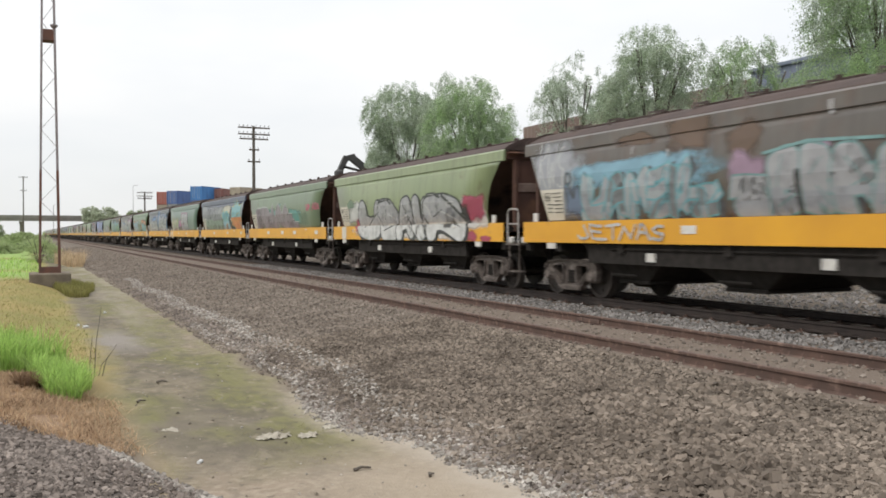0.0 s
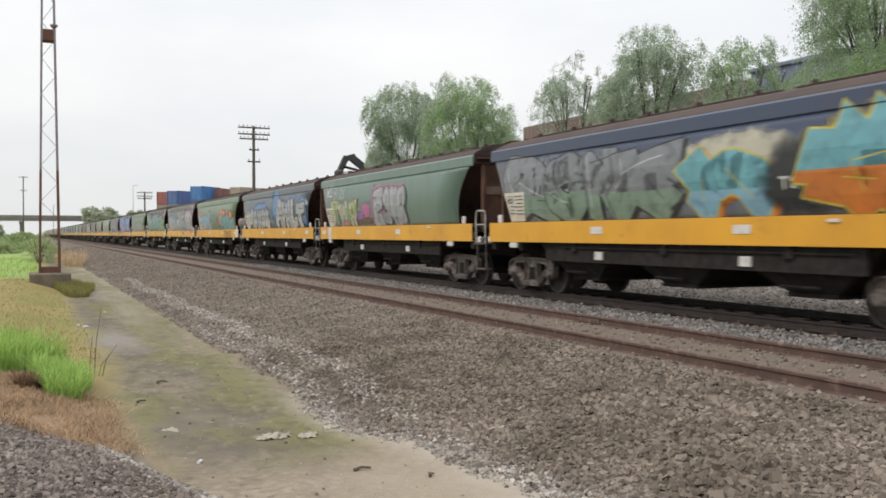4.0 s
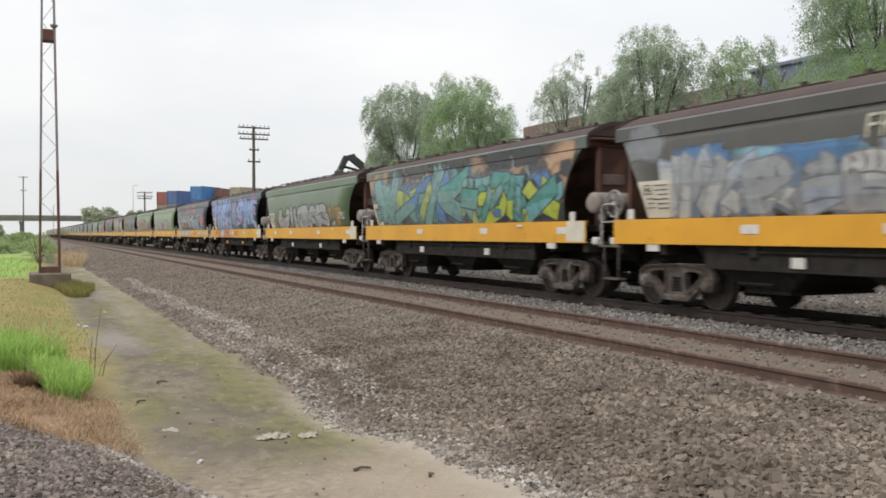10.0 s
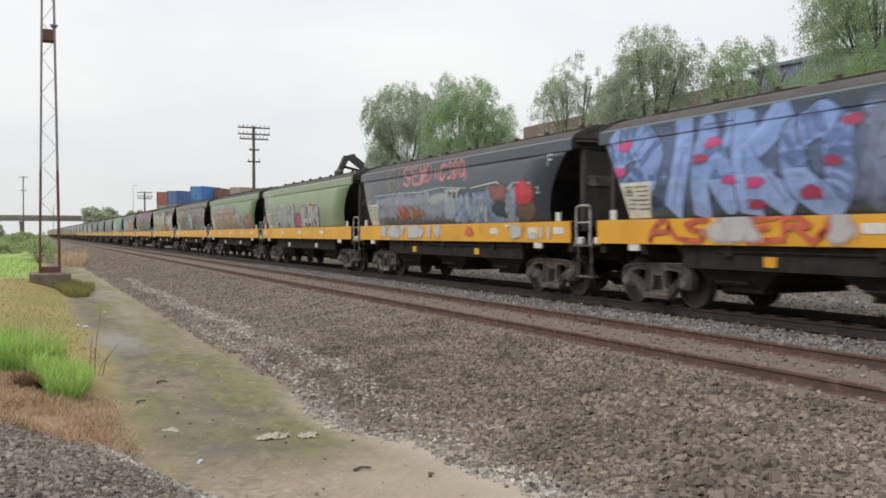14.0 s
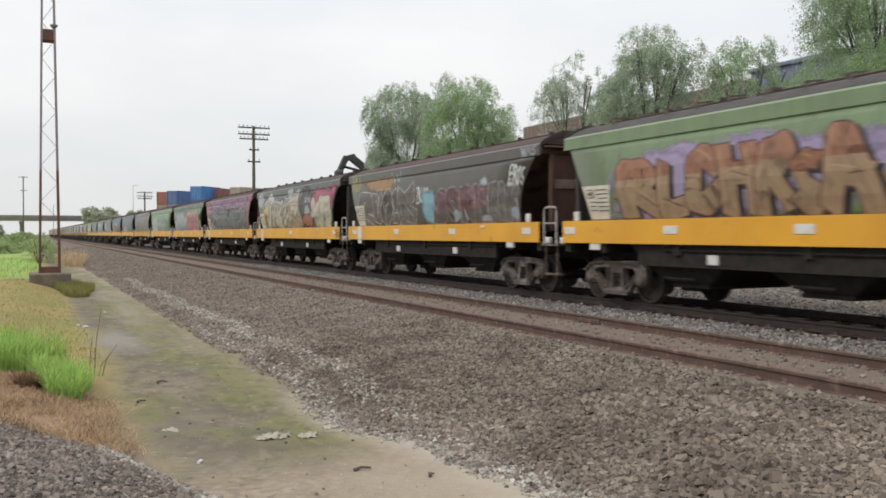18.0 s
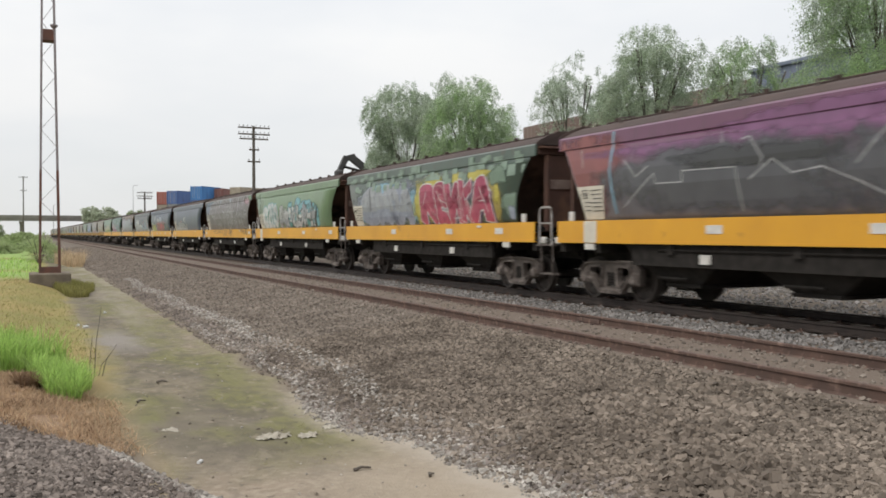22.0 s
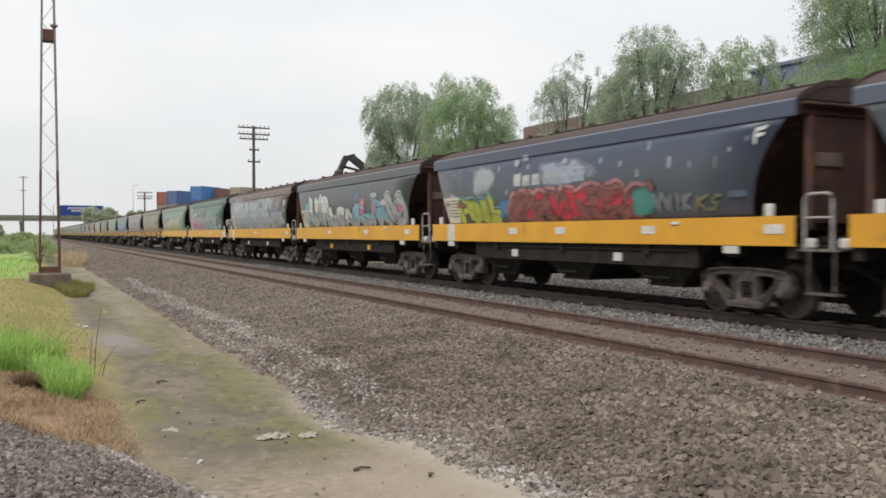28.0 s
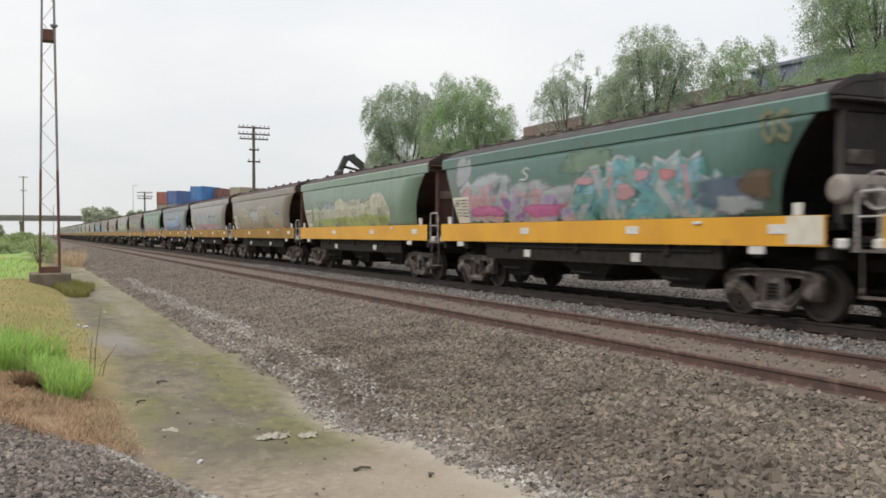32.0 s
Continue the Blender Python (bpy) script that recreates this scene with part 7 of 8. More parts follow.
graffiti(4, [
    ('b', 6.46, 2.73, 0.71, 0.88, 'blue'),
    ('b', 9.59, 2.40, 1.78, 0.49, 'blue'),
    ('b', 1.96, 2.42, 0.62, 0.62, 'blue'),
    ('b', 4.83, 2.68, 0.79, 0.29, 'blue'),
    ('b', 3.61, 3.00, 0.43, 0.14, 'blue'),
    ('b', 1.50, 2.71, 0.32, 0.14, 'greyp'),
    ('b', 1.06, 2.21, 0.28, 0.13, 'grey'),
    ('t', 'MANGS', (12.45, 10.98, 10.09, 9.33, 8.68, 7.78), (2.66, 2.61, 2.62, 2.62, 2.66), 1.69, 0.100, 'silver', 'black', dict(core='pale', shadow='black', rim=0.05)),
    ('s', 'black', 0.130, ((7.57, 1.91), (7.26, 2.06), (7.03, 1.97), (7.49, 1.76))),
    ('s', 'silver', 0.070, ((7.52, 1.93), (7.26, 2.04), (7.06, 1.97), (7.41, 1.80))),
    ('t', 'AHILT', (6.33, 5.25, 4.32, 3.79, 2.85, 1.81), (2.97, 2.86, 2.91, 3.02, 2.70), 1.69, 0.170, 'silver', 'black', dict(core='pale', shadow='black', rim=0.06)),
    ('t', 'STYLES', (1.32, 1.23, 1.14, 1.05, 0.97, 0.88, 0.80), (2.06, 2.05, 2.05, 2.05, 2.04, 2.04), 1.84, 0.014, 'mist', '', dict(thin=True)),
])
graffiti(5, [
    ('b', 12.07, 2.70, 0.73, 0.15, 'orange'),
    ('b', 9.06, 2.51, 0.49, 0.35, 'orange'),
    ('s', 'orange', 0.050, ((12.68, 2.80), (10.51, 2.58), (9.01, 2.81), (8.66, 2.06))),
    ('t', 'HOME', (12.56, 11.51, 10.41, 9.51, 8.66), (2.67, 2.67, 2.62, 2.73), 1.69, 0.100, 'sky', 'dark', dict(core='mist', shadow='denim', hi='white')),
    ('t', 'SMAK', (8.15, 7.79, 7.44, 7.10, 6.77), (2.87, 2.85, 2.83, 2.81), 2.39, 0.030, 'sagep', '', dict(thin=True)),
    ('t', 'WRMHK', (8.40, 7.91, 7.44, 6.99, 6.55, 6.13), (2.46, 2.44, 2.42, 2.40, 2.38), 1.73, 0.040, 'sagep', '', dict(thin=True)),
    ('b', 3.72, 2.27, 2.35, 0.50, 'brown'),
    ('b', 5.23, 2.73, 0.44, 0.18, 'orange'),
    ('b', 4.46, 2.66, 0.46, 0.16, 'orange'),
    ('b', 3.47, 2.67, 0.21, 0.17, 'orange'),
    ('b', 2.54, 2.51, 0.42, 0.20, 'orange'),
    ('b', 1.79, 2.07, 0.42, 0.33, 'orange'),
    ('b', 5.78, 2.16, 0.36, 0.34, 'orange'),
    ('t', 'ACIEK', (5.47, 4.58, 3.83, 3.24, 2.72, 1.75), (2.50, 2.45, 2.45, 2.41, 2.28), 1.69, 0.190, 'cyan', 'brown', dict(core='cyan', shadow='brown', rim=0.04)),
    ('s', 'mist', 0.020, ((5.67, 2.51), (4.50, 2.50))),
    ('s', 'mist', 0.020, ((3.89, 2.50), (2.96, 2.43))),
    ('s', 'mist', 0.050, ((5.16, 2.76), (5.14, 2.54))),
    ('s', 'mist', 0.050, ((3.38, 2.77), (3.36, 2.44))),
    ('t', 'SENUS', (4.33, 3.85, 3.40, 2.97, 2.56, 2.16), (1.61, 1.61, 1.60, 1.60, 1.59), 1.24, 0.022, 'dark', '', dict(thin=True)),
])
graffiti(6, [
    ('b', 12.91, 3.13, 0.58, 0.39, 'grey'),
    ('b', 11.34, 2.69, 0.75, 0.23, 'blue'),
    ('b', 9.12, 2.58, 1.26, 0.20, 'sky'),
    ('b', 5.97, 2.49, 0.58, 0.24, 'blue'),
    ('b', 4.98, 2.12, 0.53, 0.32, 'sky'),
    ('b', 7.05, 2.56, 0.65, 0.19, 'steelp'),
    ('b', 8.80, 2.58, 0.75, 0.19, 'blue'),
    ('t', 'WKRAEMYA', (12.33, 11.21, 10.17, 9.16, 8.23, 7.36, 6.64, 6.03, 5.35), (2.80, 2.63, 2.63, 2.49, 2.56, 2.61, 2.65, 2.47), 1.69, 0.090, 'greyp', 'grey', dict(mix=('greyp', 'mist', 'greyp', 'steelp', 'pale'), core='mist', shadow='steel', hi='white')),
    ('t', 'RH', (5.88, 5.45, 5.04), (2.86, 2.84), 2.54, 0.050, 'cream', '', dict(thin=True)),
    ('w', 'FREIGHT', 7.91, 6.23, 2.73, 3.07, 'cream', '', ''),
    ('b', 2.85, 2.47, 1.86, 0.73, 'pink'),
    ('b', 1.08, 2.54, 0.18, 0.50, 'pink'),
    ('t', 'HGKS', (4.30, 3.39, 2.59, 1.85, 1.23), (3.04, 3.01, 3.01, 2.82), 1.69, 0.160, 'silver', 'dark', dict(core='pale', shadow='dark', hi='white', split=0.2)),
    ('t', 'OFX', (1.43, 1.23, 1.04, 0.86), (3.44, 3.42, 3.39), 2.98, 0.030, 'white', '', dict(thin=True)),
    ('s', 'white', 0.050, ((0.91, 3.14), (1.12, 2.76))),
    ('b', 3.75, 1.62, 0.50, 0.07, 'pinkp'),
    ('b', 1.60, 1.61, 0.60, 0.09, 'pink'),
    ('t', 'NRX', (5.52, 5.24, 4.97, 4.71), (1.64, 1.64, 1.63), 1.33, 0.020, 'dark', '', dict(thin=True)),
])
graffiti(7, [
    ('b', 11.99, 3.04, 1.73, 0.38, 'tan'),
    ('b', 9.17, 2.96, 1.30, 0.43, 'tan'),
    ('b', 7.17, 3.12, 0.86, 0.35, 'peach'),
    ('b', 5.51, 3.12, 0.80, 0.31, 'tan'),
    ('b', 1.58, 2.97, 0.83, 0.49, 'peach'),
    ('b', 1.42, 2.35, 0.44, 0.61, 'peach'),
    ('b', 3.39, 2.94, 0.38, 0.34, 'tan'),
    ('b', 3.49, 3.23, 1.73, 0.25, 'black'),
    ('b', 7.15, 3.25, 1.40, 0.28, 'black'),
    ('b', 9.41, 3.27, 0.85, 0.23, 'dark'),
    ('b', 1.16, 2.84, 0.25, 0.18, 'black'),
    ('b', 11.01, 3.17, 0.75, 0.26, 'dark'),
    ('b', 2.33, 2.71, 0.58, 0.30, 'dark'),
    ('b', 10.12, 2.38, 2.58, 0.55, 'slate'),
    ('b', 6.00, 2.38, 1.54, 0.62, 'slate'),
    ('b', 3.10, 2.27, 1.35, 0.50, 'slate'),
    ('t', 'WNAKER', (12.58, 10.88, 9.18, 7.62, 6.02, 4.46, 3.27), (3.35, 2.85, 3.15, 3.15, 2.91, 2.98), 1.69, 0.130, 'tealp', 'black', dict(mix=('tealp', 'lime', 'teal', 'blue', 'tealp'), core='lime', shadow='slate', hi='pale', split=0.5)),
    ('b', 4.11, 2.08, 1.10, 0.36, 'lime'),
    ('b', 2.30, 1.95, 0.81, 0.26, 'lime2'),
    ('b', 2.04, 2.45, 0.46, 0.32, 'blue'),
    ('t', 'BSX', (5.21, 3.76, 2.80, 1.53), (2.53, 2.87, 2.65), 1.69, 0.140, 'teal', 'black', dict(mix=('lime', 'teal', 'cyan', 'lime2', 'tealp'), core='lime', shadow='navy', hi='cream', split=0.55)),
    ('s', 'pale', 0.030, ((7.38, 3.32), (7.22, 3.02))),
    ('s', 'pale', 0.030, ((3.55, 3.27), (3.43, 2.98))),
    ('s', 'mist', 0.030, ((8.91, 3.14), (8.64, 2.77))),
    ('s', 'pale', 0.030, ((2.81, 2.99), (2.65, 2.75))),
    ('b', 5.15, 2.73, 0.13, 0.12, 'cyan'),
    ('b', 4.34, 1.91, 0.24, 0.11, 'blue'),
])
graffiti(8, [
    ('b', 3.58, 2.12, 0.40, 0.43, 'rustor'),
    ('b', 2.56, 2.08, 0.38, 0.40, 'rustor'),
    ('b', 6.62, 2.41, 0.25, 0.18, 'rustor'),
    ('b', 11.36, 1.96, 0.32, 0.16, 'rustor'),
    ('t', 'UY', (13.31, 12.94, 12.59), (3.26, 3.24), 2.69, 0.025, 'mist', '', dict(thin=True)),
    ('t', 'UILSAR', (11.06, 9.43, 8.65, 7.95, 6.34, 5.16, 3.84), (2.52, 2.55, 2.56, 2.61, 2.56, 2.57), 1.69, 0.200, 'silver', 'black', dict(core='greyp', shadow='black', rim=0.06)),
    ('s', 'black', 0.120, ((3.54, 1.77), (3.03, 1.96))),
    ('s', 'silver', 0.120, ((3.36, 1.76), (3.06, 1.86), (3.03, 1.73))),
    ('t', 'UYES', (2.46, 2.27, 2.08, 1.89, 1.71), (2.25, 2.24, 2.23, 2.22), 1.96, 0.022, 'white', '', dict(thin=True)),
    ('t', 'WS', (12.20, 11.94, 11.68), (2.40, 2.39), 2.10, 0.020, 'pale', '', dict(thin=True)),
])
graffiti(9, [
    ('b', 9.59, 2.58, 4.12, 0.76, 'denim'),
    ('b', 3.71, 2.59, 2.29, 0.81, 'denim'),
    ('b', 12.86, 2.00, 0.85, 0.18, 'navy'),
    ('b', 6.15, 2.07, 0.42, 0.31, 'grey'),
    ('t', 'DINKO', (13.46, 11.83, 10.75, 9.76, 8.63, 7.47), (3.50, 3.47, 3.45, 3.46, 3.43), 1.69, 0.160, 'peri', 'navy', dict(core='perip', rim=0.03, hi='perip')),
    ('b', 6.73, 2.56, 0.73, 0.83, 'greyblue'),
    ('s', 'dark', 0.025, ((7.31, 1.86), (7.16, 2.67), (6.79, 3.33), (6.35, 2.78), (6.14, 1.83))),
    ('s', 'dark', 0.020, ((7.09, 2.42), (6.57, 2.56), (6.28, 2.31))),
    ('s', 'dark', 0.020, ((7.01, 3.07), (6.57, 3.11), (6.57, 2.72))),
    ('s', 'perip', 0.020, ((7.24, 2.51), (6.86, 1.85))),
    ('t', 'SCAME', (6.00, 4.93, 4.10, 3.21, 2.33, 1.42), (3.36, 3.34, 3.29, 3.31, 3.30), 1.69, 0.190, 'peri', 'navy', dict(core='perip', rim=0.03, hi='perip')),
    ('b', 12.91, 3.11, 0.22, 0.10, 'hotpink'),
    ('b', 13.01, 2.60, 0.20, 0.09, 'hotpink'),
    ('b', 10.41, 2.96, 0.18, 0.09, 'hotpink'),
    ('b', 9.98, 2.29, 0.16, 0.08, 'hotpink'),
    ('b', 9.44, 2.22, 0.19, 0.10, 'hotpink'),
    ('b', 5.47, 3.29, 0.13, 0.08, 'hotpink'),
    ('b', 5.78, 2.55, 0.10, 0.07, 'hotpink'),
    ('b', 5.11, 2.44, 0.11, 0.07, 'hotpink'),
    ('b', 5.40, 2.15, 0.19, 0.12, 'hotpink'),
    ('b', 2.15, 3.41, 0.15, 0.11, 'hotpink'),
    ('b', 1.62, 3.26, 0.19, 0.15, 'hotpink'),
    ('b', 1.35, 3.04, 0.08, 0.06, 'hotpink'),
    ('b', 10.71, 2.69, 0.19, 0.08, 'crimson'),
    ('b', 9.44, 1.86, 0.19, 0.09, 'crimson'),
    ('b', 7.55, 3.03, 0.18, 0.09, 'crimson'),
    ('b', 7.88, 2.46, 0.16, 0.08, 'crimson'),
    ('b', 8.29, 2.01, 0.21, 0.10, 'crimson'),
    ('b', 5.71, 2.98, 0.16, 0.09, 'crimson'),
    ('b', 4.47, 2.08, 0.23, 0.15, 'crimson'),
    ('b', 3.06, 3.31, 0.17, 0.10, 'crimson'),
    ('b', 1.77, 2.65, 0.14, 0.10, 'crimson'),
    ('b', 1.45, 2.46, 0.15, 0.11, 'crimson'),
    ('b', 3.24, 1.79, 0.39, 0.12, 'navy'),
    ('b', 2.29, 1.79, 0.37, 0.14, 'navy'),
    ('b', 5.35, 1.81, 0.52, 0.11, 'navy'),
    ('sparkle', 16, 0.8, 12.8, 1.9, 3.3, 'perip'),
    ('t', 'ASTERA', (12.06, 11.19, 10.37, 9.60, 8.87, 8.19, 7.55), (1.71, 1.70, 1.69, 1.68, 1.67, 1.66), 1.23, 0.050, 'redor', '', dict(thin=True)),
    ('t', 'NX', (6.56, 6.10, 5.66), (1.60, 1.60), 1.29, 0.030, 'redor', '', dict(thin=True)),
    ('b', 9.93, 1.47, 0.58, 0.24, 'pale'),
    ('b', 7.71, 1.47, 0.24, 0.23, 'pale'),
    ('s', 'mist', 0.030, ((1.15, 3.03), (1.13, 2.88))),
    ('s', 'mist', 0.030, ((1.24, 2.96), (1.04, 2.96))),
    ('s', 'mist', 0.030, ((1.26, 2.83), (1.24, 2.71))),
])
graffiti(10, [
    ('b', 9.54, 2.23, 3.43, 0.41, 'cloud'),
    ('b', 9.41, 2.02, 0.99, 0.19, 'rust'),
    ('b', 7.24, 2.38, 0.82, 0.17, 'mist'),
    ('b', 6.44, 2.12, 0.61, 0.31, 'steelp'),
    ('b', 5.69, 1.96, 0.43, 0.20, 'brick'),
    ('t', 'AELO', (11.32, 11.00, 10.68, 10.38, 10.08), (3.44, 3.42, 3.40, 3.37), 2.75, 0.030, 'olive', '', dict(thin=True)),
    ('t', 'SEWO', (9.93, 9.21, 8.57, 8.20, 7.68), (3.49, 3.47, 3.45, 3.47), 2.85, 0.055, 'salmon', '', dict()),
    ('t', 'II', (7.58, 7.39, 7.21), (3.25, 3.23), 2.92, 0.030, 'salmon', '', dict(thin=True)),
    ('t', 'C3DO', (7.15, 6.65, 6.27, 5.94, 5.54), (3.43, 3.41, 3.42, 3.45), 2.88, 0.055, 'salmon', '', dict()),
    ('t', 'II', (5.62, 5.50, 5.37), (3.13, 3.12), 2.81, 0.030, 'salmon', '', dict(thin=True)),
    ('t', 'VUCL', (6.12, 5.40, 4.72, 3.95, 2.83), (2.43, 2.44, 2.48, 2.49), 1.69, 0.150, 'cloud', 'blue', dict(mix=('cloud', 'steelp', 'cloud', 'mist'), core='steelp', hi='white', shadow='steel')),
    ('s', 'white', 0.030, ((5.13, 2.60), (3.74, 2.69), (3.16, 2.48), (2.84, 2.63), (2.07, 2.58), (2.02, 2.28))),
    ('s', 'pale', 0.025, ((12.34, 2.66), (10.39, 2.66), (8.42, 2.63), (7.05, 2.71), (5.40, 2.61))),
    ('b', 3.60, 2.42, 0.44, 0.23, 'brick'),
    ('b', 2.40, 2.34, 0.43, 0.28, 'red'),
    ('b', 2.33, 1.92, 0.51, 0.19, 'umber'),
    ('b', 3.62, 2.01, 0.35, 0.21, 'navy'),
    ('t', 'WMM', (11.27, 10.25, 9.30, 8.42), (2.49, 2.45, 2.41), 1.83, 0.030, 'greyp', '', dict(thin=True)),
    ('t', 'TTT', (6.73, 6.42, 6.12, 5.82), (2.64, 2.62, 2.61), 2.30, 0.035, 'pale', '', dict(thin=True)),
    ('t', 'MAS', (10.29, 10.01, 9.73, 9.47), (2.27, 2.26, 2.25), 1.88, 0.020, 'redor', '', dict(thin=True)),
    ('t', 'F', (1.35, 1.09), (3.18,), 2.90, 0.020, 'mist', '', dict(thin=True)),
    ('t', '2', (1.82, 1.63), (2.49,), 2.32, 0.015, 'mist', '', dict(thin=True)),
    ('t', 'KAK', (13.28, 13.02, 12.77, 12.51), (2.59, 2.58, 2.57), 2.05, 0.014, 'pale', '', dict(thin=True)),
    ('b', 11.48, 1.48, 0.25, 0.23, 'pale'),
    ('b', 10.50, 1.48, 0.73, 0.22, 'pale'),
    ('b', 8.86, 1.47, 0.62, 0.21, 'pale'),
    ('b', 7.84, 1.46, 0.13, 0.20, 'pale'),
    ('b', 7.25, 1.46, 0.21, 0.20, 'pale'),
    ('b', 2.75, 1.45, 0.29, 0.16, 'pale'),
    ('b', 1.56, 1.44, 0.07, 0.15, 'pale'),
    ('b', 1.24, 1.44, 0.07, 0.15, 'pale'),
    ('b', 1.96, 1.34, 0.24, 0.07, 'pale'),
    ('b', 5.24, 1.47, 0.23, 0.14, 'redor'),
])
graffiti(11, [
    ('t', 'TUSIL', (12.97, 12.70, 12.44, 12.18, 11.93, 11.69), (3.34, 3.32, 3.30, 3.27, 3.25), 2.85, 0.026, 'white', '', dict(thin=True)),
    ('b', 7.37, 2.00, 0.71, 0.31, 'magenta'),
    ('b', 6.33, 2.38, 0.33, 0.27, 'pink'),
    ('b', 4.78, 2.31, 0.35, 0.28, 'pink'),
    ('b', 5.53, 2.43, 0.46, 0.20, 'magenta'),
    ('t', 'NNI', (11.36, 9.63, 8.55, 7.92), (2.82, 2.76, 2.72), 1.69, 0.200, 'silver', 'dark', dict(core='greyp', shadow='black', top='yellow', hi='white')),
    ('t', 'AIW', (6.85, 5.92, 5.38, 4.47), (2.56, 2.60, 2.54), 1.69, 0.190, 'silver', 'greyd', dict(core='pale', shadow='dark', hi='white')),
    ('b', 6.53, 2.26, 0.14, 0.09, 'yellow'),
    ('b', 5.28, 2.48, 0.21, 0.06, 'yellow'),
    ('b', 6.99, 1.77, 0.14, 0.07, 'yellow'),
    ('b', 4.54, 2.12, 0.08, 0.08, 'yellow'),
    ('b', 5.85, 1.79, 0.21, 0.06, 'dark'),
    ('b', 5.00, 1.88, 0.12, 0.15, 'dark'),
])
graffiti(12, [
    ('b', 11.14, 2.27, 0.52, 0.54, 'lilac2'),
    ('b', 9.84, 2.76, 0.42, 0.28, 'lilac2'),
    ('b', 8.32, 2.85, 0.30, 0.21, 'lilac2'),
    ('b', 7.06, 2.62, 0.40, 0.26, 'lilac2'),
    ('b', 5.88, 2.56, 0.41, 0.27, 'lilac2'),
    ('b', 5.21, 2.32, 0.49, 0.19, 'lilac2'),
    ('b', 4.47, 1.95, 0.35, 0.15, 'lilac2'),
    ('b', 3.35, 1.92, 0.25, 0.18, 'lilac2'),
    ('b', 2.33, 2.27, 0.11, 0.15, 'lilac2'),
    ('b', 1.70, 2.02, 0.14, 0.19, 'lilac2'),
    ('b', 11.01, 1.89, 0.75, 0.16, 'lilac2'),
    ('b', 4.14, 2.41, 0.07, 0.07, 'lilac2'),
    ('b', 1.57, 2.22, 0.05, 0.07, 'lilac2'),
    ('b', 10.40, 2.20, 1.60, 0.62, 'lilac2'),
    ('b', 7.60, 2.40, 1.70, 0.60, 'lilac2'),
    ('b', 5.30, 2.20, 0.90, 0.40, 'lilac2'),
    ('s', 'black', 0.200, ((6.29, 2.50), (5.14, 1.82), (4.70, 2.31), (3.62, 1.95))),
    ('s', 'tan', 0.140, ((6.29, 2.54), (5.14, 1.83), (4.72, 2.30), (4.05, 2.08))),
    ('t', 'RLCHRSA', (11.66, 10.55, 9.75, 8.85, 8.00, 7.30, 6.75, 5.85), (2.83, 2.78, 2.90, 2.93, 2.95, 2.72, 2.95), 1.69, 0.130, 'clay', 'maroon', dict(core='tan', split=0.66, shadow='black', rim=0.028, hi='peach')),
    ('t', 'YKS', (3.51, 2.81, 2.29, 1.77), (2.36, 2.32, 2.40), 1.69, 0.120, 'clay', 'maroon', dict(core='clayred', shadow='maroon', top='clayred', hi='peach')),
    ('b', 3.17, 1.65, 0.16, 0.06, 'umber'),
    ('s', 'sagep', 0.018, ((5.53, 2.67), (5.04, 3.42))),
    ('s', 'sagep', 0.018, ((5.04, 3.42), (4.22, 3.39))),
    ('s', 'sagep', 0.018, ((4.12, 2.63), (3.03, 2.62))),
    ('s', 'sagep', 0.018, ((3.08, 3.26), (3.12, 2.61))),
    ('s', 'sagep', 0.018, ((5.88, 2.80), (5.76, 3.50))),
])
graffiti(13, [
    ('b', 10.49, 3.03, 1.35, 0.22, 'rustor'),
    ('t', 'RU', (13.31, 12.91, 12.52), (3.47, 3.44), 2.85, 0.025, 'yellow', '', dict(thin=True)),
    ('t', 'W', (9.45, 8.75), (3.39,), 3.00, 0.020, 'sky', '', dict(thin=True)),
    ('t', 'RUOSK', (12.40, 11.12, 10.37, 9.47, 8.79, 7.60), (2.81, 2.83, 2.81, 2.78, 2.82), 1.69, 0.110, 'cocoa', 'white', dict(rim=0.022, core='taupe')),
    ('t', 'ZKOG', (7.47, 7.24, 7.00, 6.77, 6.55), (2.80, 2.78, 2.77, 2.75), 2.29, 0.026, 'white', '', dict(thin=True)),
    ('b', 6.61, 2.21, 0.48, 0.46, 'sky'),
    ('t', 'SONAE', (6.19, 5.27, 4.46, 3.71, 3.26, 2.80), (2.64, 2.71, 2.65, 2.65, 2.63), 1.69, 0.150, 'mulberry', 'greyp', dict(rim=0.02, core='cocoa', hi='pinkp')),
    ('t', 'RAMA', (2.79, 2.26, 1.94, 1.56, 1.19), (2.70, 2.71, 2.68, 2.55), 1.69, 0.150, 'cocoa', 'greyp', dict(rim=0.02, core='taupe')),
    ('b', 4.23, 2.44, 0.23, 0.23, 'mulberry'),
    ('b', 4.70, 1.90, 0.29, 0.15, 'greyp'),
    ('b', 3.02, 1.80, 0.29, 0.09, 'greyp'),
    ('b', 3.07, 2.74, 0.20, 0.12, 'mist'),
    ('b', 1.52, 1.92, 0.21, 0.16, 'steelp'),
    ('t', 'EROS', (1.77, 1.57, 1.37, 1.18, 1.00), (3.07, 3.05, 3.03, 3.01), 2.55, 0.030, 'white', '', dict(thin=True)),
    ('t', 'WNS', (1.22, 0.97, 0.74, 0.51), (3.52, 3.49, 3.46), 3.21, 0.030, 'greyp', '', dict(thin=True)),
    ('s', 'pale', 0.050, ((2.87, 2.35), (2.84, 2.18))),
    ('s', 'pale', 0.050, ((1.44, 2.24), (1.41, 2.09))),
    ('s', 'pale', 0.060, ((4.23, 2.03), (4.17, 1.79))),
])
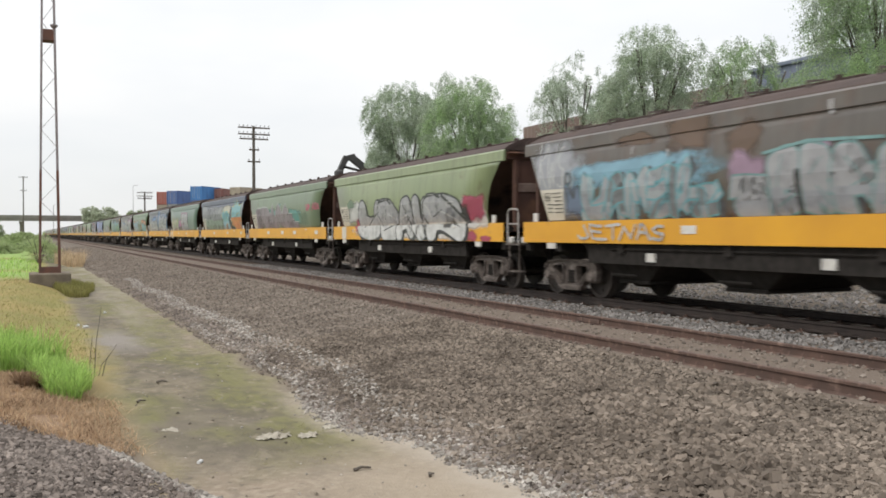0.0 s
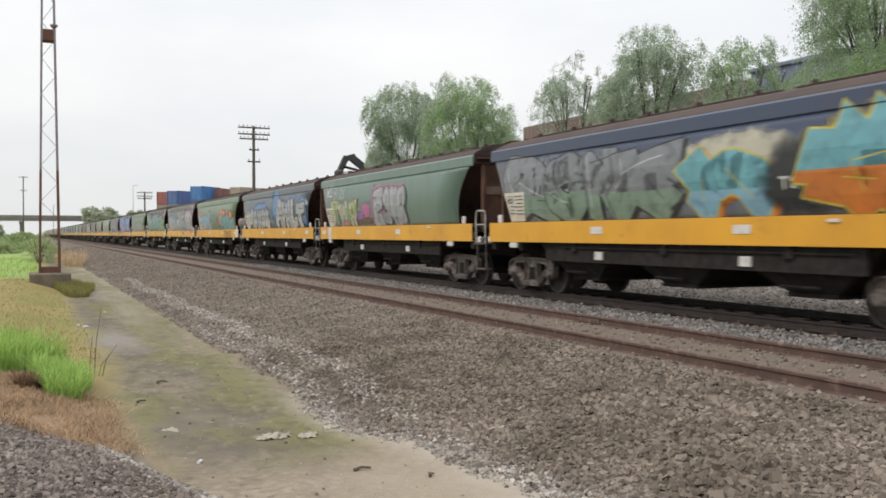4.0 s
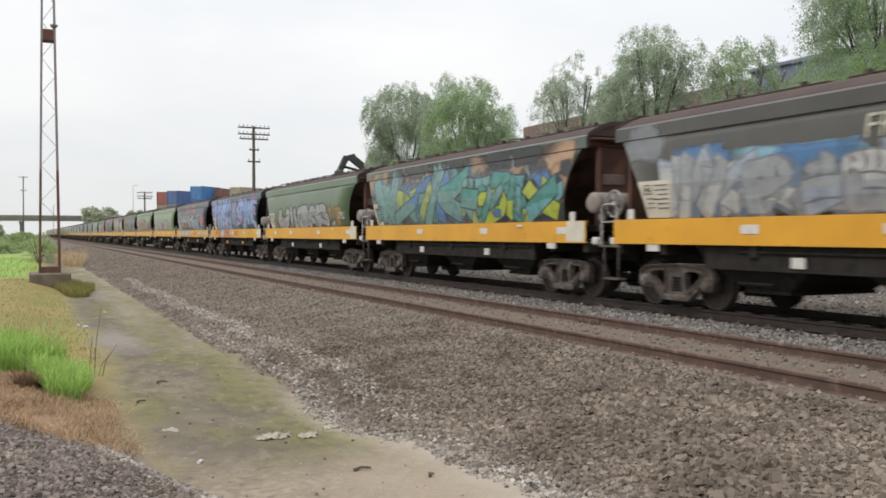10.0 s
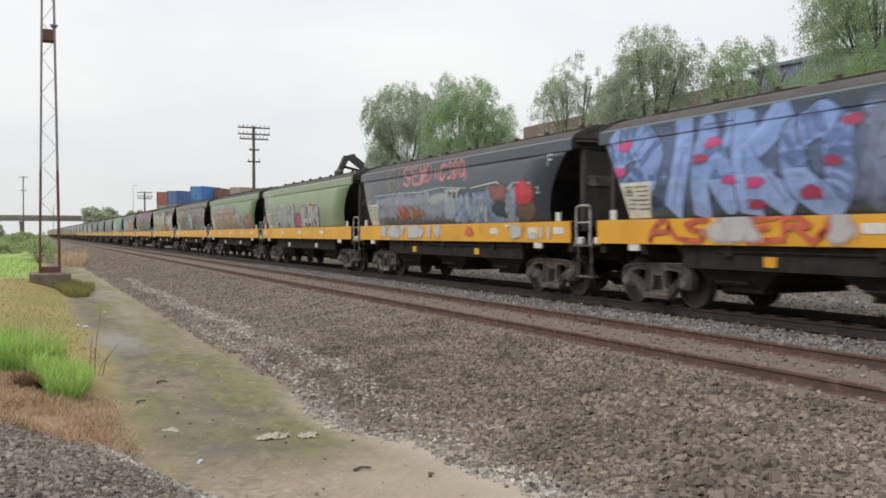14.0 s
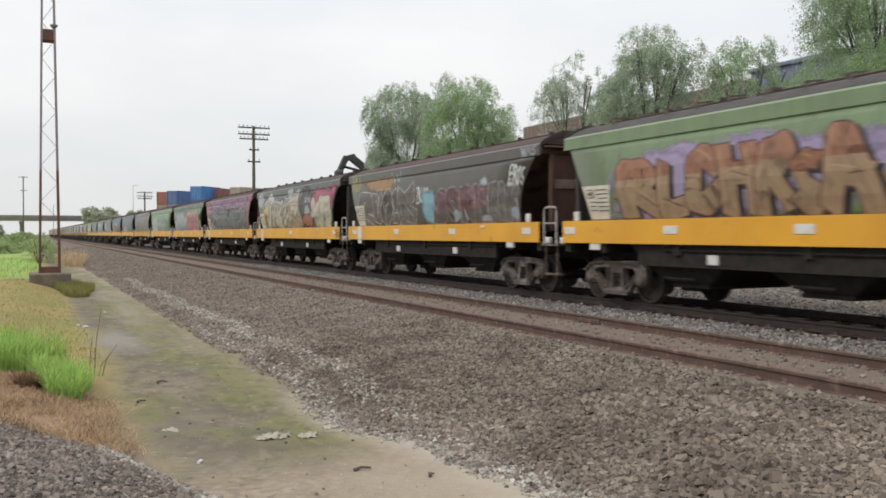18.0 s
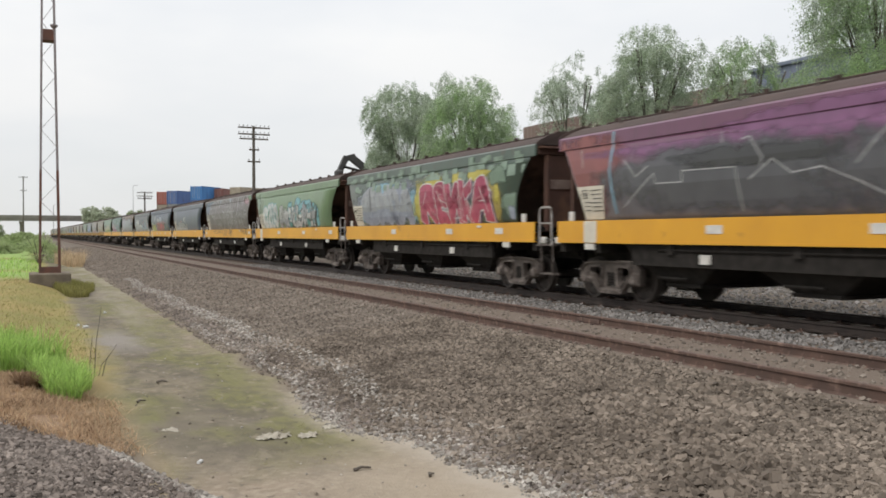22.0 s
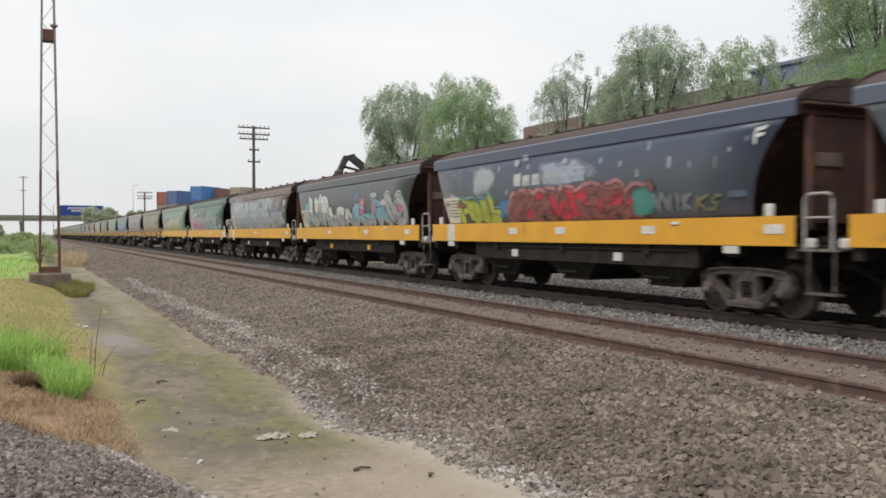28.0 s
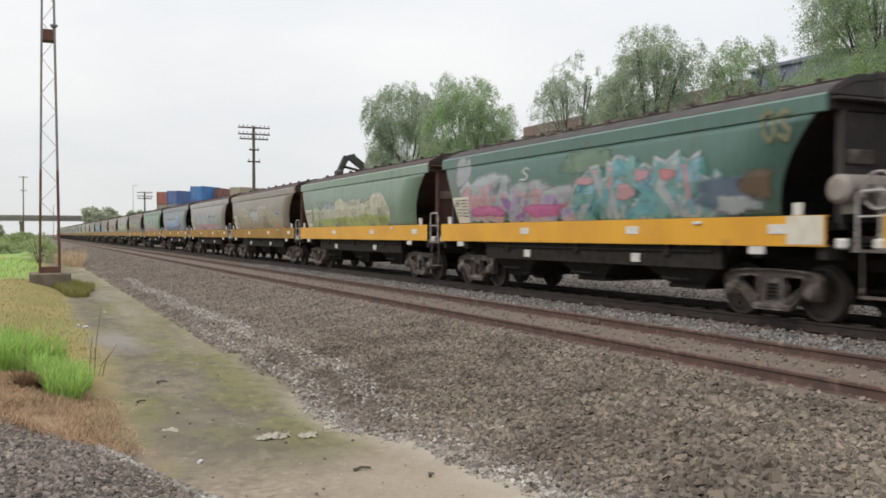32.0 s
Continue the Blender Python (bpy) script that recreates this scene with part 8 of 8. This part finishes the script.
graffiti(14, [
    ('b', 12.88, 3.10, 0.62, 0.39, 'mist'),
    ('b', 10.81, 3.02, 0.64, 0.31, 'pale'),
    ('b', 7.27, 3.20, 0.60, 0.24, 'mist'),
    ('b', 6.05, 2.96, 0.40, 0.33, 'pale'),
    ('b', 11.86, 2.27, 0.41, 0.40, 'yellow'),
    ('b', 10.30, 2.14, 1.84, 0.32, 'clay'),
    ('b', 8.22, 2.35, 2.56, 0.56, 'umber'),
    ('t', 'VIENZE', (11.63, 10.68, 9.87, 8.82, 7.94, 7.05, 5.77), (2.93, 2.97, 2.84, 2.94, 2.92, 3.13), 1.69, 0.120, 'tan', 'umber', dict(mix=('tan', 'beige', 'beige', 'sand', 'pale'), core='beige', shadow='maroon', top='pale', hi='white')),
    ('s', 'clayred', 0.030, ((8.46, 2.55), (7.13, 2.81), (6.08, 2.79), (5.66, 1.91))),
    ('s', 'pale', 0.060, ((8.46, 2.59), (7.13, 2.90), (6.23, 2.94))),
    ('b', 4.71, 2.56, 1.03, 0.79, 'black'),
    ('b', 4.62, 2.38, 0.39, 0.24, 'greyp'),
    ('b', 4.58, 1.98, 0.79, 0.26, 'clayred'),
    ('t', 'SMG', (4.99, 4.66, 4.33, 4.01), (2.96, 2.94, 2.91), 2.72, 0.030, 'mist', '', dict(thin=True)),
    ('b', 3.87, 2.20, 0.20, 0.16, 'pale'),
    ('b', 2.41, 2.69, 1.55, 0.58, 'crimson'),
    ('t', 'WB', (3.73, 2.56, 1.30), (2.92, 2.89), 1.69, 0.210, 'beige', 'dark', dict(core='cream', shadow='umber', hi='white')),
    ('b', 1.47, 1.77, 0.16, 0.06, 'dark'),
    ('t', 'RU', (0.85, 0.63, 0.42), (1.55, 1.55), 1.25, 0.020, 'umber', '', dict(thin=True)),
])
graffiti(15, [
    ('b', 12.75, 2.67, 1.08, 0.84, 'brick'),
    ('b', 1.46, 2.63, 0.56, 0.88, 'brick'),
    ('b', 6.88, 2.97, 4.80, 0.14, 'plumb'),
    ('b', 6.78, 3.19, 1.72, 0.19, 'plumb'),
    ('b', 3.52, 3.12, 1.53, 0.21, 'plumb'),
    ('b', 1.00, 3.34, 0.43, 0.20, 'magenta'),
    ('b', 8.79, 2.37, 2.90, 0.59, 'greyd'),
    ('b', 4.25, 2.29, 2.23, 0.57, 'greyd'),
    ('b', 8.00, 2.67, 1.83, 0.17, 'dark'),
    ('b', 4.06, 2.38, 0.73, 0.22, 'dark'),
    ('s', 'sky', 0.060, ((11.75, 3.49), (11.85, 2.68), (11.71, 1.82))),
    ('s', 'sky', 0.080, ((2.01, 3.45), (2.08, 2.61), (2.01, 1.76))),
    ('s', 'pale', 0.022, ((11.38, 2.84), (11.00, 2.49), (10.63, 2.67))),
    ('s', 'pale', 0.022, ((11.45, 1.91), (10.46, 2.52), (10.41, 2.33), (9.67, 2.32), (9.67, 2.52), (8.34, 2.50), (8.23, 1.76))),
    ('s', 'pale', 0.022, ((8.71, 3.12), (8.67, 2.93))),
    ('s', 'pale', 0.022, ((8.22, 2.95), (8.04, 2.98), (7.75, 2.62), (7.78, 2.49))),
    ('s', 'pale', 0.022, ((8.04, 2.28), (7.53, 2.58), (7.14, 2.33), (6.56, 2.39), (5.89, 2.12), (5.19, 1.79))),
    ('s', 'pale', 0.022, ((5.96, 2.40), (5.40, 2.93), (5.32, 2.10))),
    ('s', 'pale', 0.022, ((5.12, 3.09), (4.99, 3.15), (4.53, 2.63))),
    ('s', 'pale', 0.022, ((5.33, 3.41), (5.26, 3.25))),
    ('s', 'pale', 0.022, ((5.19, 2.29), (4.22, 2.30), (4.16, 2.13), (3.39, 2.09), (3.06, 2.33), (2.28, 2.00), (2.08, 1.79))),
    ('s', 'pale', 0.022, ((4.53, 2.45), (4.16, 2.66), (2.26, 2.65), (2.26, 2.03))),
    ('s', 'pale', 0.022, ((4.25, 2.91), (4.22, 2.79))),
    ('s', 'pale', 0.022, ((4.04, 2.53), (3.34, 2.66))),
    ('s', 'pale', 0.022, ((1.89, 2.21), (1.51, 2.44), (1.38, 2.40))),
    ('s', 'pale', 0.022, ((1.89, 2.89), (1.75, 2.59), (1.65, 2.52))),
    ('s', 'pale', 0.022, ((1.65, 2.77), (1.38, 3.06), (1.07, 3.06))),
    ('s', 'pale', 0.022, ((1.98, 2.08), (1.84, 2.33), (1.56, 2.00))),
    ('s', 'pale', 0.022, ((12.90, 3.15), (12.78, 2.78))),
])
graffiti(16, [
    ('b', 9.86, 2.38, 2.39, 0.61, 'cloud'),
    ('b', 10.04, 2.91, 0.88, 0.16, 'sky'),
    ('b', 7.60, 2.26, 0.44, 0.52, 'sky'),
    ('b', 12.13, 2.08, 0.35, 0.27, 'sky'),
    ('t', 'OMOA', (11.97, 10.51, 9.44, 8.63, 7.60), (2.91, 2.95, 2.91, 2.73), 1.69, 0.190, 'greyp', 'steelp', dict(rim=0.03, core='cloud')),
    ('b', 6.60, 2.33, 0.87, 0.58, 'yellow'),
    ('b', 6.09, 2.93, 0.62, 0.18, 'yellow'),
    ('b', 4.43, 2.93, 0.41, 0.15, 'yellow'),
    ('b', 3.29, 2.93, 0.62, 0.15, 'yellow'),
    ('b', 2.48, 2.25, 0.48, 0.50, 'mustard'),
    ('b', 2.21, 2.43, 0.11, 0.24, 'yellow'),
    ('b', 5.34, 3.02, 0.13, 0.08, 'yellow'),
    ('t', 'REnKA', (6.89, 5.84, 5.06, 4.26, 3.55, 2.54), (2.80, 2.81, 2.81, 2.81, 2.84), 1.69, 0.125, 'crimson', 'white', dict(core='crimsonp', shadow='plum', rim=0.035, hi='salmon')),
    ('b', 1.54, 2.13, 0.38, 0.27, 'sagep'),
    ('b', 1.49, 1.93, 0.17, 0.17, 'steelp'),
    ('camouflage', 46, 0.6, 13.2, 2.85, 3.40, 'sagep'),
    ('b', 2.16, 2.87, 0.41, 0.24, 'sage'),
])
graffiti(17, [
    ('b', 13.23, 2.75, 0.50, 0.54, 'sagep'),
    ('t', 'CZEO', (12.02, 11.13, 10.50, 10.10, 9.33), (2.76, 2.80, 2.82, 2.80), 1.69, 0.100, 'white', 'cyan', dict(core='white', rim=0.05)),
    ('s', 'brick', 0.030, ((9.51, 2.00), (8.43, 2.02))),
    ('s', 'brick', 0.030, ((9.33, 1.86), (9.05, 2.17), (8.34, 1.88))),
    ('t', 'AK', (8.96, 8.01, 7.28), (2.71, 2.54), 1.69, 0.100, 'pale', 'dark', dict(core='greyp', shadow='dark')),
    ('b', 7.13, 2.59, 0.38, 0.24, 'cyan'),
    ('b', 5.87, 2.78, 0.51, 0.18, 'cyan'),
    ('b', 4.99, 2.73, 0.38, 0.10, 'cyan'),
    ('b', 4.32, 2.71, 0.41, 0.12, 'cyan'),
    ('b', 3.67, 2.59, 0.35, 0.12, 'cyan'),
    ('b', 3.04, 2.27, 0.22, 0.17, 'cyan'),
    ('b', 5.23, 2.08, 0.39, 0.26, 'cyan'),
    ('b', 3.04, 1.94, 0.21, 0.23, 'cyan'),
    ('t', 'HLFREY', (7.28, 6.45, 5.72, 5.03, 4.42, 3.79, 3.23), (2.62, 2.69, 2.72, 2.64, 2.67, 2.50), 1.69, 0.120, 'pale', 'dark', dict(mix=('pale', 'white', 'pale', 'cyan', 'greyp'), core='white', shadow='dark', hi='white')),
    ('b', 4.37, 1.85, 0.23, 0.16, 'teal'),
    ('b', 7.13, 1.84, 0.23, 0.10, 'teal'),
])
graffiti(18, [
    ('b', 11.75, 3.07, 1.86, 0.40, 'slate'),
    ('b', 1.39, 2.12, 0.27, 0.38, 'slate'),
    ('b', 8.13, 3.35, 0.79, 0.15, 'steelp'),
    ('b', 5.97, 3.33, 0.58, 0.14, 'steelp'),
    ('b', 0.79, 3.32, 0.34, 0.15, 'green'),
    ('t', 'EMTHRAO', (12.05, 9.89, 7.84, 6.24, 5.04, 3.85, 2.54, 0.91), (3.24, 3.34, 3.35, 3.44, 3.36, 3.38, 3.39), 1.69, 0.200, 'taupe', 'silver', dict(rim=0.060, core='taupe', hi='silver')),
    ('b', 1.60, 3.17, 0.55, 0.16, 'pinkp'),
    ('t', 'ORSLEMARS', (10.73, 10.42, 10.12, 9.82, 9.53, 9.25, 8.98, 8.71, 8.44, 8.18), (1.65, 1.65, 1.65, 1.64, 1.64, 1.64, 1.64, 1.63, 1.63), 1.41, 0.012, 'dark', '', dict(thin=True)),
    ('t', 'PIKANT', (8.01, 7.74, 7.47, 7.21, 6.96, 6.71, 6.46), (1.63, 1.62, 1.62, 1.62, 1.61, 1.61), 1.28, 0.014, 'dark', '', dict(thin=True)),
    ('t', 'KAM', (6.09, 5.75, 5.43, 5.11), (1.68, 1.68, 1.67), 1.29, 0.020, 'dark', '', dict(thin=True)),
    ('t', 'VETO', (3.01, 2.84, 2.67, 2.50, 2.33), (1.70, 1.69, 1.69, 1.69), 1.47, 0.014, 'dark', '', dict(thin=True)),
    ('t', 'MINOE', (2.18, 2.01, 1.84, 1.67, 1.50, 1.34), (1.66, 1.66, 1.66, 1.65, 1.65), 1.36, 0.016, 'dark', '', dict(thin=True)),
    ('t', 'IL', (13.22, 12.77, 12.34), (2.42, 2.40), 2.04, 0.020, 'white', '', dict(thin=True)),
])
graffiti(19, [
    ('q', 8.50, 8.37, 2.37, 2.66, 'pale'),
    ('q', 8.33, 8.19, 2.40, 2.59, 'pale'),
    ('q', 8.15, 8.01, 2.41, 2.59, 'pale'),
    ('q', 7.98, 7.89, 2.42, 2.63, 'pale'),
    ('q', 7.86, 7.78, 2.43, 2.69, 'pale'),
    ('q', 7.74, 7.66, 2.43, 2.69, 'pale'),
    ('q', 8.48, 7.52, 2.30, 2.34, 'pale'),
    ('b', 9.52, 2.29, 0.33, 0.11, 'salmon'),
    ('t', 'UAOKRAN', (11.61, 10.72, 10.09, 9.62, 8.86, 8.17, 7.57, 6.86), (2.16, 2.33, 2.31, 2.27, 2.22, 2.14, 2.15), 1.69, 0.180, 'silver', 'dark', dict(core='pale', shadow='dark', rim=0.035)),
])
graffiti(20, [
    ('chips', 22, 0.9, 12.8, 2.4, 3.15, 'mist'),
    ('b', 12.38, 2.12, 0.34, 0.34, 'mist'),
    ('b', 10.70, 2.77, 0.53, 0.37, 'mist'),
    ('b', 6.94, 2.73, 1.06, 0.25, 'steelp'),
    ('q', 9.04, 8.72, 2.53, 2.82, 'pale'),
    ('q', 8.64, 8.30, 2.51, 2.77, 'pale'),
    ('q', 8.19, 7.86, 2.52, 2.77, 'pale'),
    ('q', 7.69, 7.44, 2.52, 2.83, 'mist'),
    ('q', 7.30, 7.01, 2.52, 2.77, 'mist'),
    ('q', 6.87, 6.10, 2.77, 2.83, 'mist'),
    ('q', 6.92, 6.06, 2.51, 2.70, 'steelp'),
    ('t', 'TOIL', (12.31, 11.46, 10.83, 10.41, 9.79), (2.26, 2.27, 2.28, 2.31), 1.69, 0.170, 'lime2', 'dark', dict(rim=0.035, top='cyan')),
    ('b', 11.90, 2.17, 0.26, 0.09, 'brick'),
    ('s', 'brick', 0.050, ((11.92, 2.15), (11.80, 1.88))),
    ('s', 'brick', 0.090, ((10.42, 2.28), (10.30, 1.78))),
    ('b', 9.43, 2.02, 0.39, 0.22, 'blue'),
    ('t', 'RAUKERS', (9.18, 8.12, 7.30, 6.59, 5.88, 5.29, 4.68, 3.97), (2.35, 2.35, 2.37, 2.37, 2.37, 2.40, 2.30), 1.69, 0.130, 'brick', 'maroon', dict(mix=('brick', 'red', 'brick', 'brick'), core='brick', shadow='maroon', top='salmon', hi='salmon')),
    ('b', 4.08, 2.00, 0.38, 0.27, 'teal'),
    ('t', 'VWIK', (3.79, 3.52, 3.25, 2.99, 2.74), (2.15, 2.14, 2.13, 2.12), 1.80, 0.040, 'grey', '', dict(thin=True)),
    ('t', 'KS', (2.65, 2.32, 2.00), (2.08, 2.07), 1.79, 0.030, 'olive', '', dict(thin=True)),
    ('q', 1.82, 1.39, 2.00, 2.11, 'slate'),
    ('b', 6.78, 2.97, 0.12, 0.08, 'mist'),
    ('b', 8.50, 3.17, 0.14, 0.08, 'mist'),
    ('b', 8.90, 3.09, 0.13, 0.09, 'mist'),
    ('t', 'F', (1.21, 0.93), (3.11,), 2.83, 0.030, 'white', '', dict(thin=True)),
])
graffiti(21, [
    ('b', 12.00, 2.27, 0.42, 0.43, 'sky'),
    ('b', 6.02, 2.50, 0.31, 0.51, 'slate'),
    ('t', 'UORLCA', (11.65, 10.52, 10.05, 9.16, 8.16, 7.30, 6.50), (2.86, 2.95, 2.84, 2.46, 2.44, 2.30), 1.69, 0.170, 'white', 'black', dict(core='silver', split=0.5, shadow='black', hi='white', rim=0.045)),
    ('t', 'SLIN', (6.44, 5.61, 4.56, 4.01, 2.78), (2.45, 2.55, 2.78, 2.56), 1.69, 0.190, 'sky', 'black', dict(core='greyp', split=0.25, shadow='black', rim=0.045, hi='salmon')),
    ('t', 'U', (2.85, 1.50), (2.68,), 1.69, 0.240, 'silver', 'black', dict(core='greyp', shadow='black', rim=0.045, top='white')),
    ('b', 5.38, 2.50, 0.26, 0.15, 'salmon'),
    ('b', 5.53, 2.17, 0.22, 0.11, 'pink'),
    ('b', 4.27, 2.27, 0.11, 0.23, 'salmon'),
    ('b', 3.35, 2.43, 0.29, 0.11, 'pale'),
    ('b', 1.90, 2.20, 0.21, 0.11, 'pink'),
    ('b', 4.21, 2.71, 0.34, 0.09, 'mist'),
    ('s', 'black', 0.050, ((2.81, 2.42), (2.42, 1.82), (2.23, 1.78))),
    ('s', 'black', 0.050, ((2.19, 2.54), (2.14, 2.19), (2.00, 2.09))),
])
graffiti(22, [
    ('b', 11.17, 2.58, 2.39, 0.76, 'greyp'),
    ('b', 6.92, 2.46, 2.23, 0.70, 'greyp'),
    ('b', 4.50, 2.87, 0.95, 0.36, 'mist'),
    ('b', 3.22, 2.11, 1.59, 0.39, 'greyp'),
    ('b', 6.21, 2.75, 0.77, 0.37, 'mist'),
    ('b', 1.47, 2.82, 0.25, 0.18, 'mist'),
    ('t', 'THLUEA', (12.22, 10.48, 9.13, 7.92, 6.54, 5.18, 3.55), (2.92, 3.01, 3.06, 3.00, 3.06, 3.08), 1.69, 0.150, 'mist', 'greyp', dict(rim=0.03, core='greyp')),
    ('s', 'bluel', 0.050, ((12.45, 2.98), (13.30, 2.72))),
    ('s', 'bluel', 0.050, ((12.17, 2.25), (11.65, 2.20), (11.54, 2.49), (10.48, 2.46))),
    ('s', 'bluel', 0.050, ((10.18, 2.85), (10.18, 2.48), (9.89, 2.10), (9.28, 1.90))),
    ('s', 'bluel', 0.050, ((9.28, 3.07), (9.36, 2.26), (9.13, 1.81))),
    ('s', 'bluel', 0.050, ((8.69, 2.59), (8.87, 2.33), (8.43, 2.01))),
    ('s', 'bluel', 0.050, ((7.76, 2.50), (7.93, 2.13), (7.36, 1.98), (7.29, 1.79))),
    ('s', 'bluel', 0.050, ((6.54, 1.88), (6.32, 2.47), (5.91, 2.29), (5.44, 1.78))),
    ('s', 'bluel', 0.050, ((5.25, 2.19), (5.15, 1.81), (4.81, 1.81), (4.87, 2.06))),
    ('s', 'bluel', 0.050, ((3.66, 3.08), (3.55, 2.53), (2.73, 2.58), (2.40, 2.59))),
    ('s', 'bluel', 0.050, ((2.35, 2.58), (2.49, 2.21), (2.30, 1.75))),
    ('s', 'bluel', 0.050, ((2.16, 2.38), (1.76, 2.17))),
    ('s', 'bluel', 0.050, ((12.69, 3.15), (12.81, 2.59))),
    ('b', 2.61, 2.79, 0.12, 0.17, 'steelp'),
    ('t', 'SUD', (3.44, 3.20, 2.96, 2.73), (2.08, 2.07, 2.06), 1.83, 0.014, 'greyd', '', dict(thin=True)),
    ('b', 5.38, 3.19, 0.07, 0.13, 'pale'),
    ('b', 3.66, 3.17, 0.11, 0.12, 'pale'),
    ('b', 1.76, 1.99, 0.22, 0.16, 'mist'),
    ('b', 1.53, 2.50, 0.23, 0.16, 'sage'),
])
graffiti(23, [
    ('b', 12.39, 3.08, 0.42, 0.39, 'greyp'),
    ('b', 10.93, 2.60, 1.15, 0.27, 'mist'),
    ('b', 8.96, 2.45, 1.02, 0.18, 'mist'),
    ('b', 7.54, 2.21, 0.74, 0.26, 'greyp'),
    ('b', 6.50, 2.90, 1.01, 0.24, 'sage'),
    ('t', 'WSWEBS', (12.08, 10.94, 9.99, 9.11, 8.29, 7.60, 6.83), (2.66, 2.72, 2.43, 2.39, 2.30, 2.12), 1.69, 0.110, 'lilac2', 'mist', dict(mix=('lilac2', 'purple', 'pinkp', 'greyp'), core='purple', top='mist', rim=0.03)),
    ('b', 8.41, 1.93, 0.81, 0.14, 'pink'),
    ('b', 11.08, 1.97, 0.88, 0.14, 'pink'),
    ('t', 'S', (9.30, 8.87), (2.95,), 2.63, 0.020, 'white', '', dict(thin=True)),
    ('t', 'OWESKEL', (6.95, 6.12, 5.49, 4.89, 4.26, 3.61, 3.06, 2.59), (2.62, 2.74, 2.83, 2.62, 2.76, 2.68, 2.38), 1.69, 0.100, 'cyan', 'tealp', dict(mix=('cyan', 'tealp', 'mist', 'sky', 'pinkp'), core='mist', shadow='teal', hi='white', top='mist')),
    ('b', 6.57, 2.50, 0.31, 0.08, 'pinkp'),
    ('b', 4.67, 2.52, 0.22, 0.11, 'pinkp'),
    ('b', 3.90, 2.48, 0.23, 0.10, 'salmon'),
    ('b', 5.22, 2.21, 0.27, 0.16, 'pinkp'),
    ('b', 2.42, 2.04, 0.75, 0.31, 'slate'),
    ('b', 2.25, 1.88, 0.49, 0.15, 'mist'),
    ('b', 1.71, 2.19, 0.34, 0.25, 'umber'),
    ('t', 'OS', (1.63, 1.31, 1.01), (3.40, 3.36), 2.82, 0.040, 'olive', '', dict(thin=True)),
])

def far_graffiti(n, fills, seed):
    """Pale pieces on the wagons that stay far off; distance haze is in their colours."""
    rnd = random.Random(seed)
    a, b = rnd.uniform(10.5, 12.0), rnd.uniform(2.0, 5.5)
    k = rnd.randrange(4, 7)
    word = "".join(rnd.choice("AEKNORSUBCHLM") for _ in range(k))
    xs = tuple(a + (b - a) * i / k for i in range(k + 1))
    tops = tuple(rnd.uniform(2.3, 2.8) for _ in range(k))
    graffiti(n, [('b', (a + b) / 2, 2.15, (a - b) * 0.45, 0.45, fills[1]), ('t', word, xs, tops, 1.69, 0.15, fills[0], fills[1], dict(core=fills[2]))])


FAR_FILLS = (('cream', 'greyp', 'lime'), ('sand', 'mist', 'tan'), ('mist', 'slate', 'pinkp'), ('peri', 'mist', 'denim'), ('silver', 'greyd', 'pale'), ('salmon', 'taupe', 'cream'))
for n in range(24, 50):
    far_graffiti(n, FAR_FILLS[(n - 24) * 5 % 6 if n > 27 else n - 24], n * 17)


def motions():
    marks = [0.5 * k for k in range(65)]
    for n, w in WAGONS.items():
        walk(w, [(t, pose(TRAIN_X, wagon_y(n, t), 0)) for t in marks])
    spin = {}
    for s, ws in WHEELSETS:
        if s not in spin:
            rows = []
            for k in range(frame(32.0)):
                t = k / FPS
                rows.append((t, Matrix.Translation((0, s * AXLE_Y, WHEEL_R)) @ Matrix.Rotation(travelled(t) / WHEEL_R, 4, 'X')))
            walk(ws, rows)
            spin[s] = ws
        else:
            ws.rotation_mode = "QUATERNION"
            ws.animation_data_create()
            ws.animation_data.action = spin[s].animation_data.action
            ws.animation_data.action_slot = spin[s].animation_data.action_slot
    walk(LORRY, [(t, pose(14.7 + 17.7 * (t - 27.5), 327, 6.7)) for t in (0.0, 8.0, 16.0, 24.0, 32.0)])


motions()
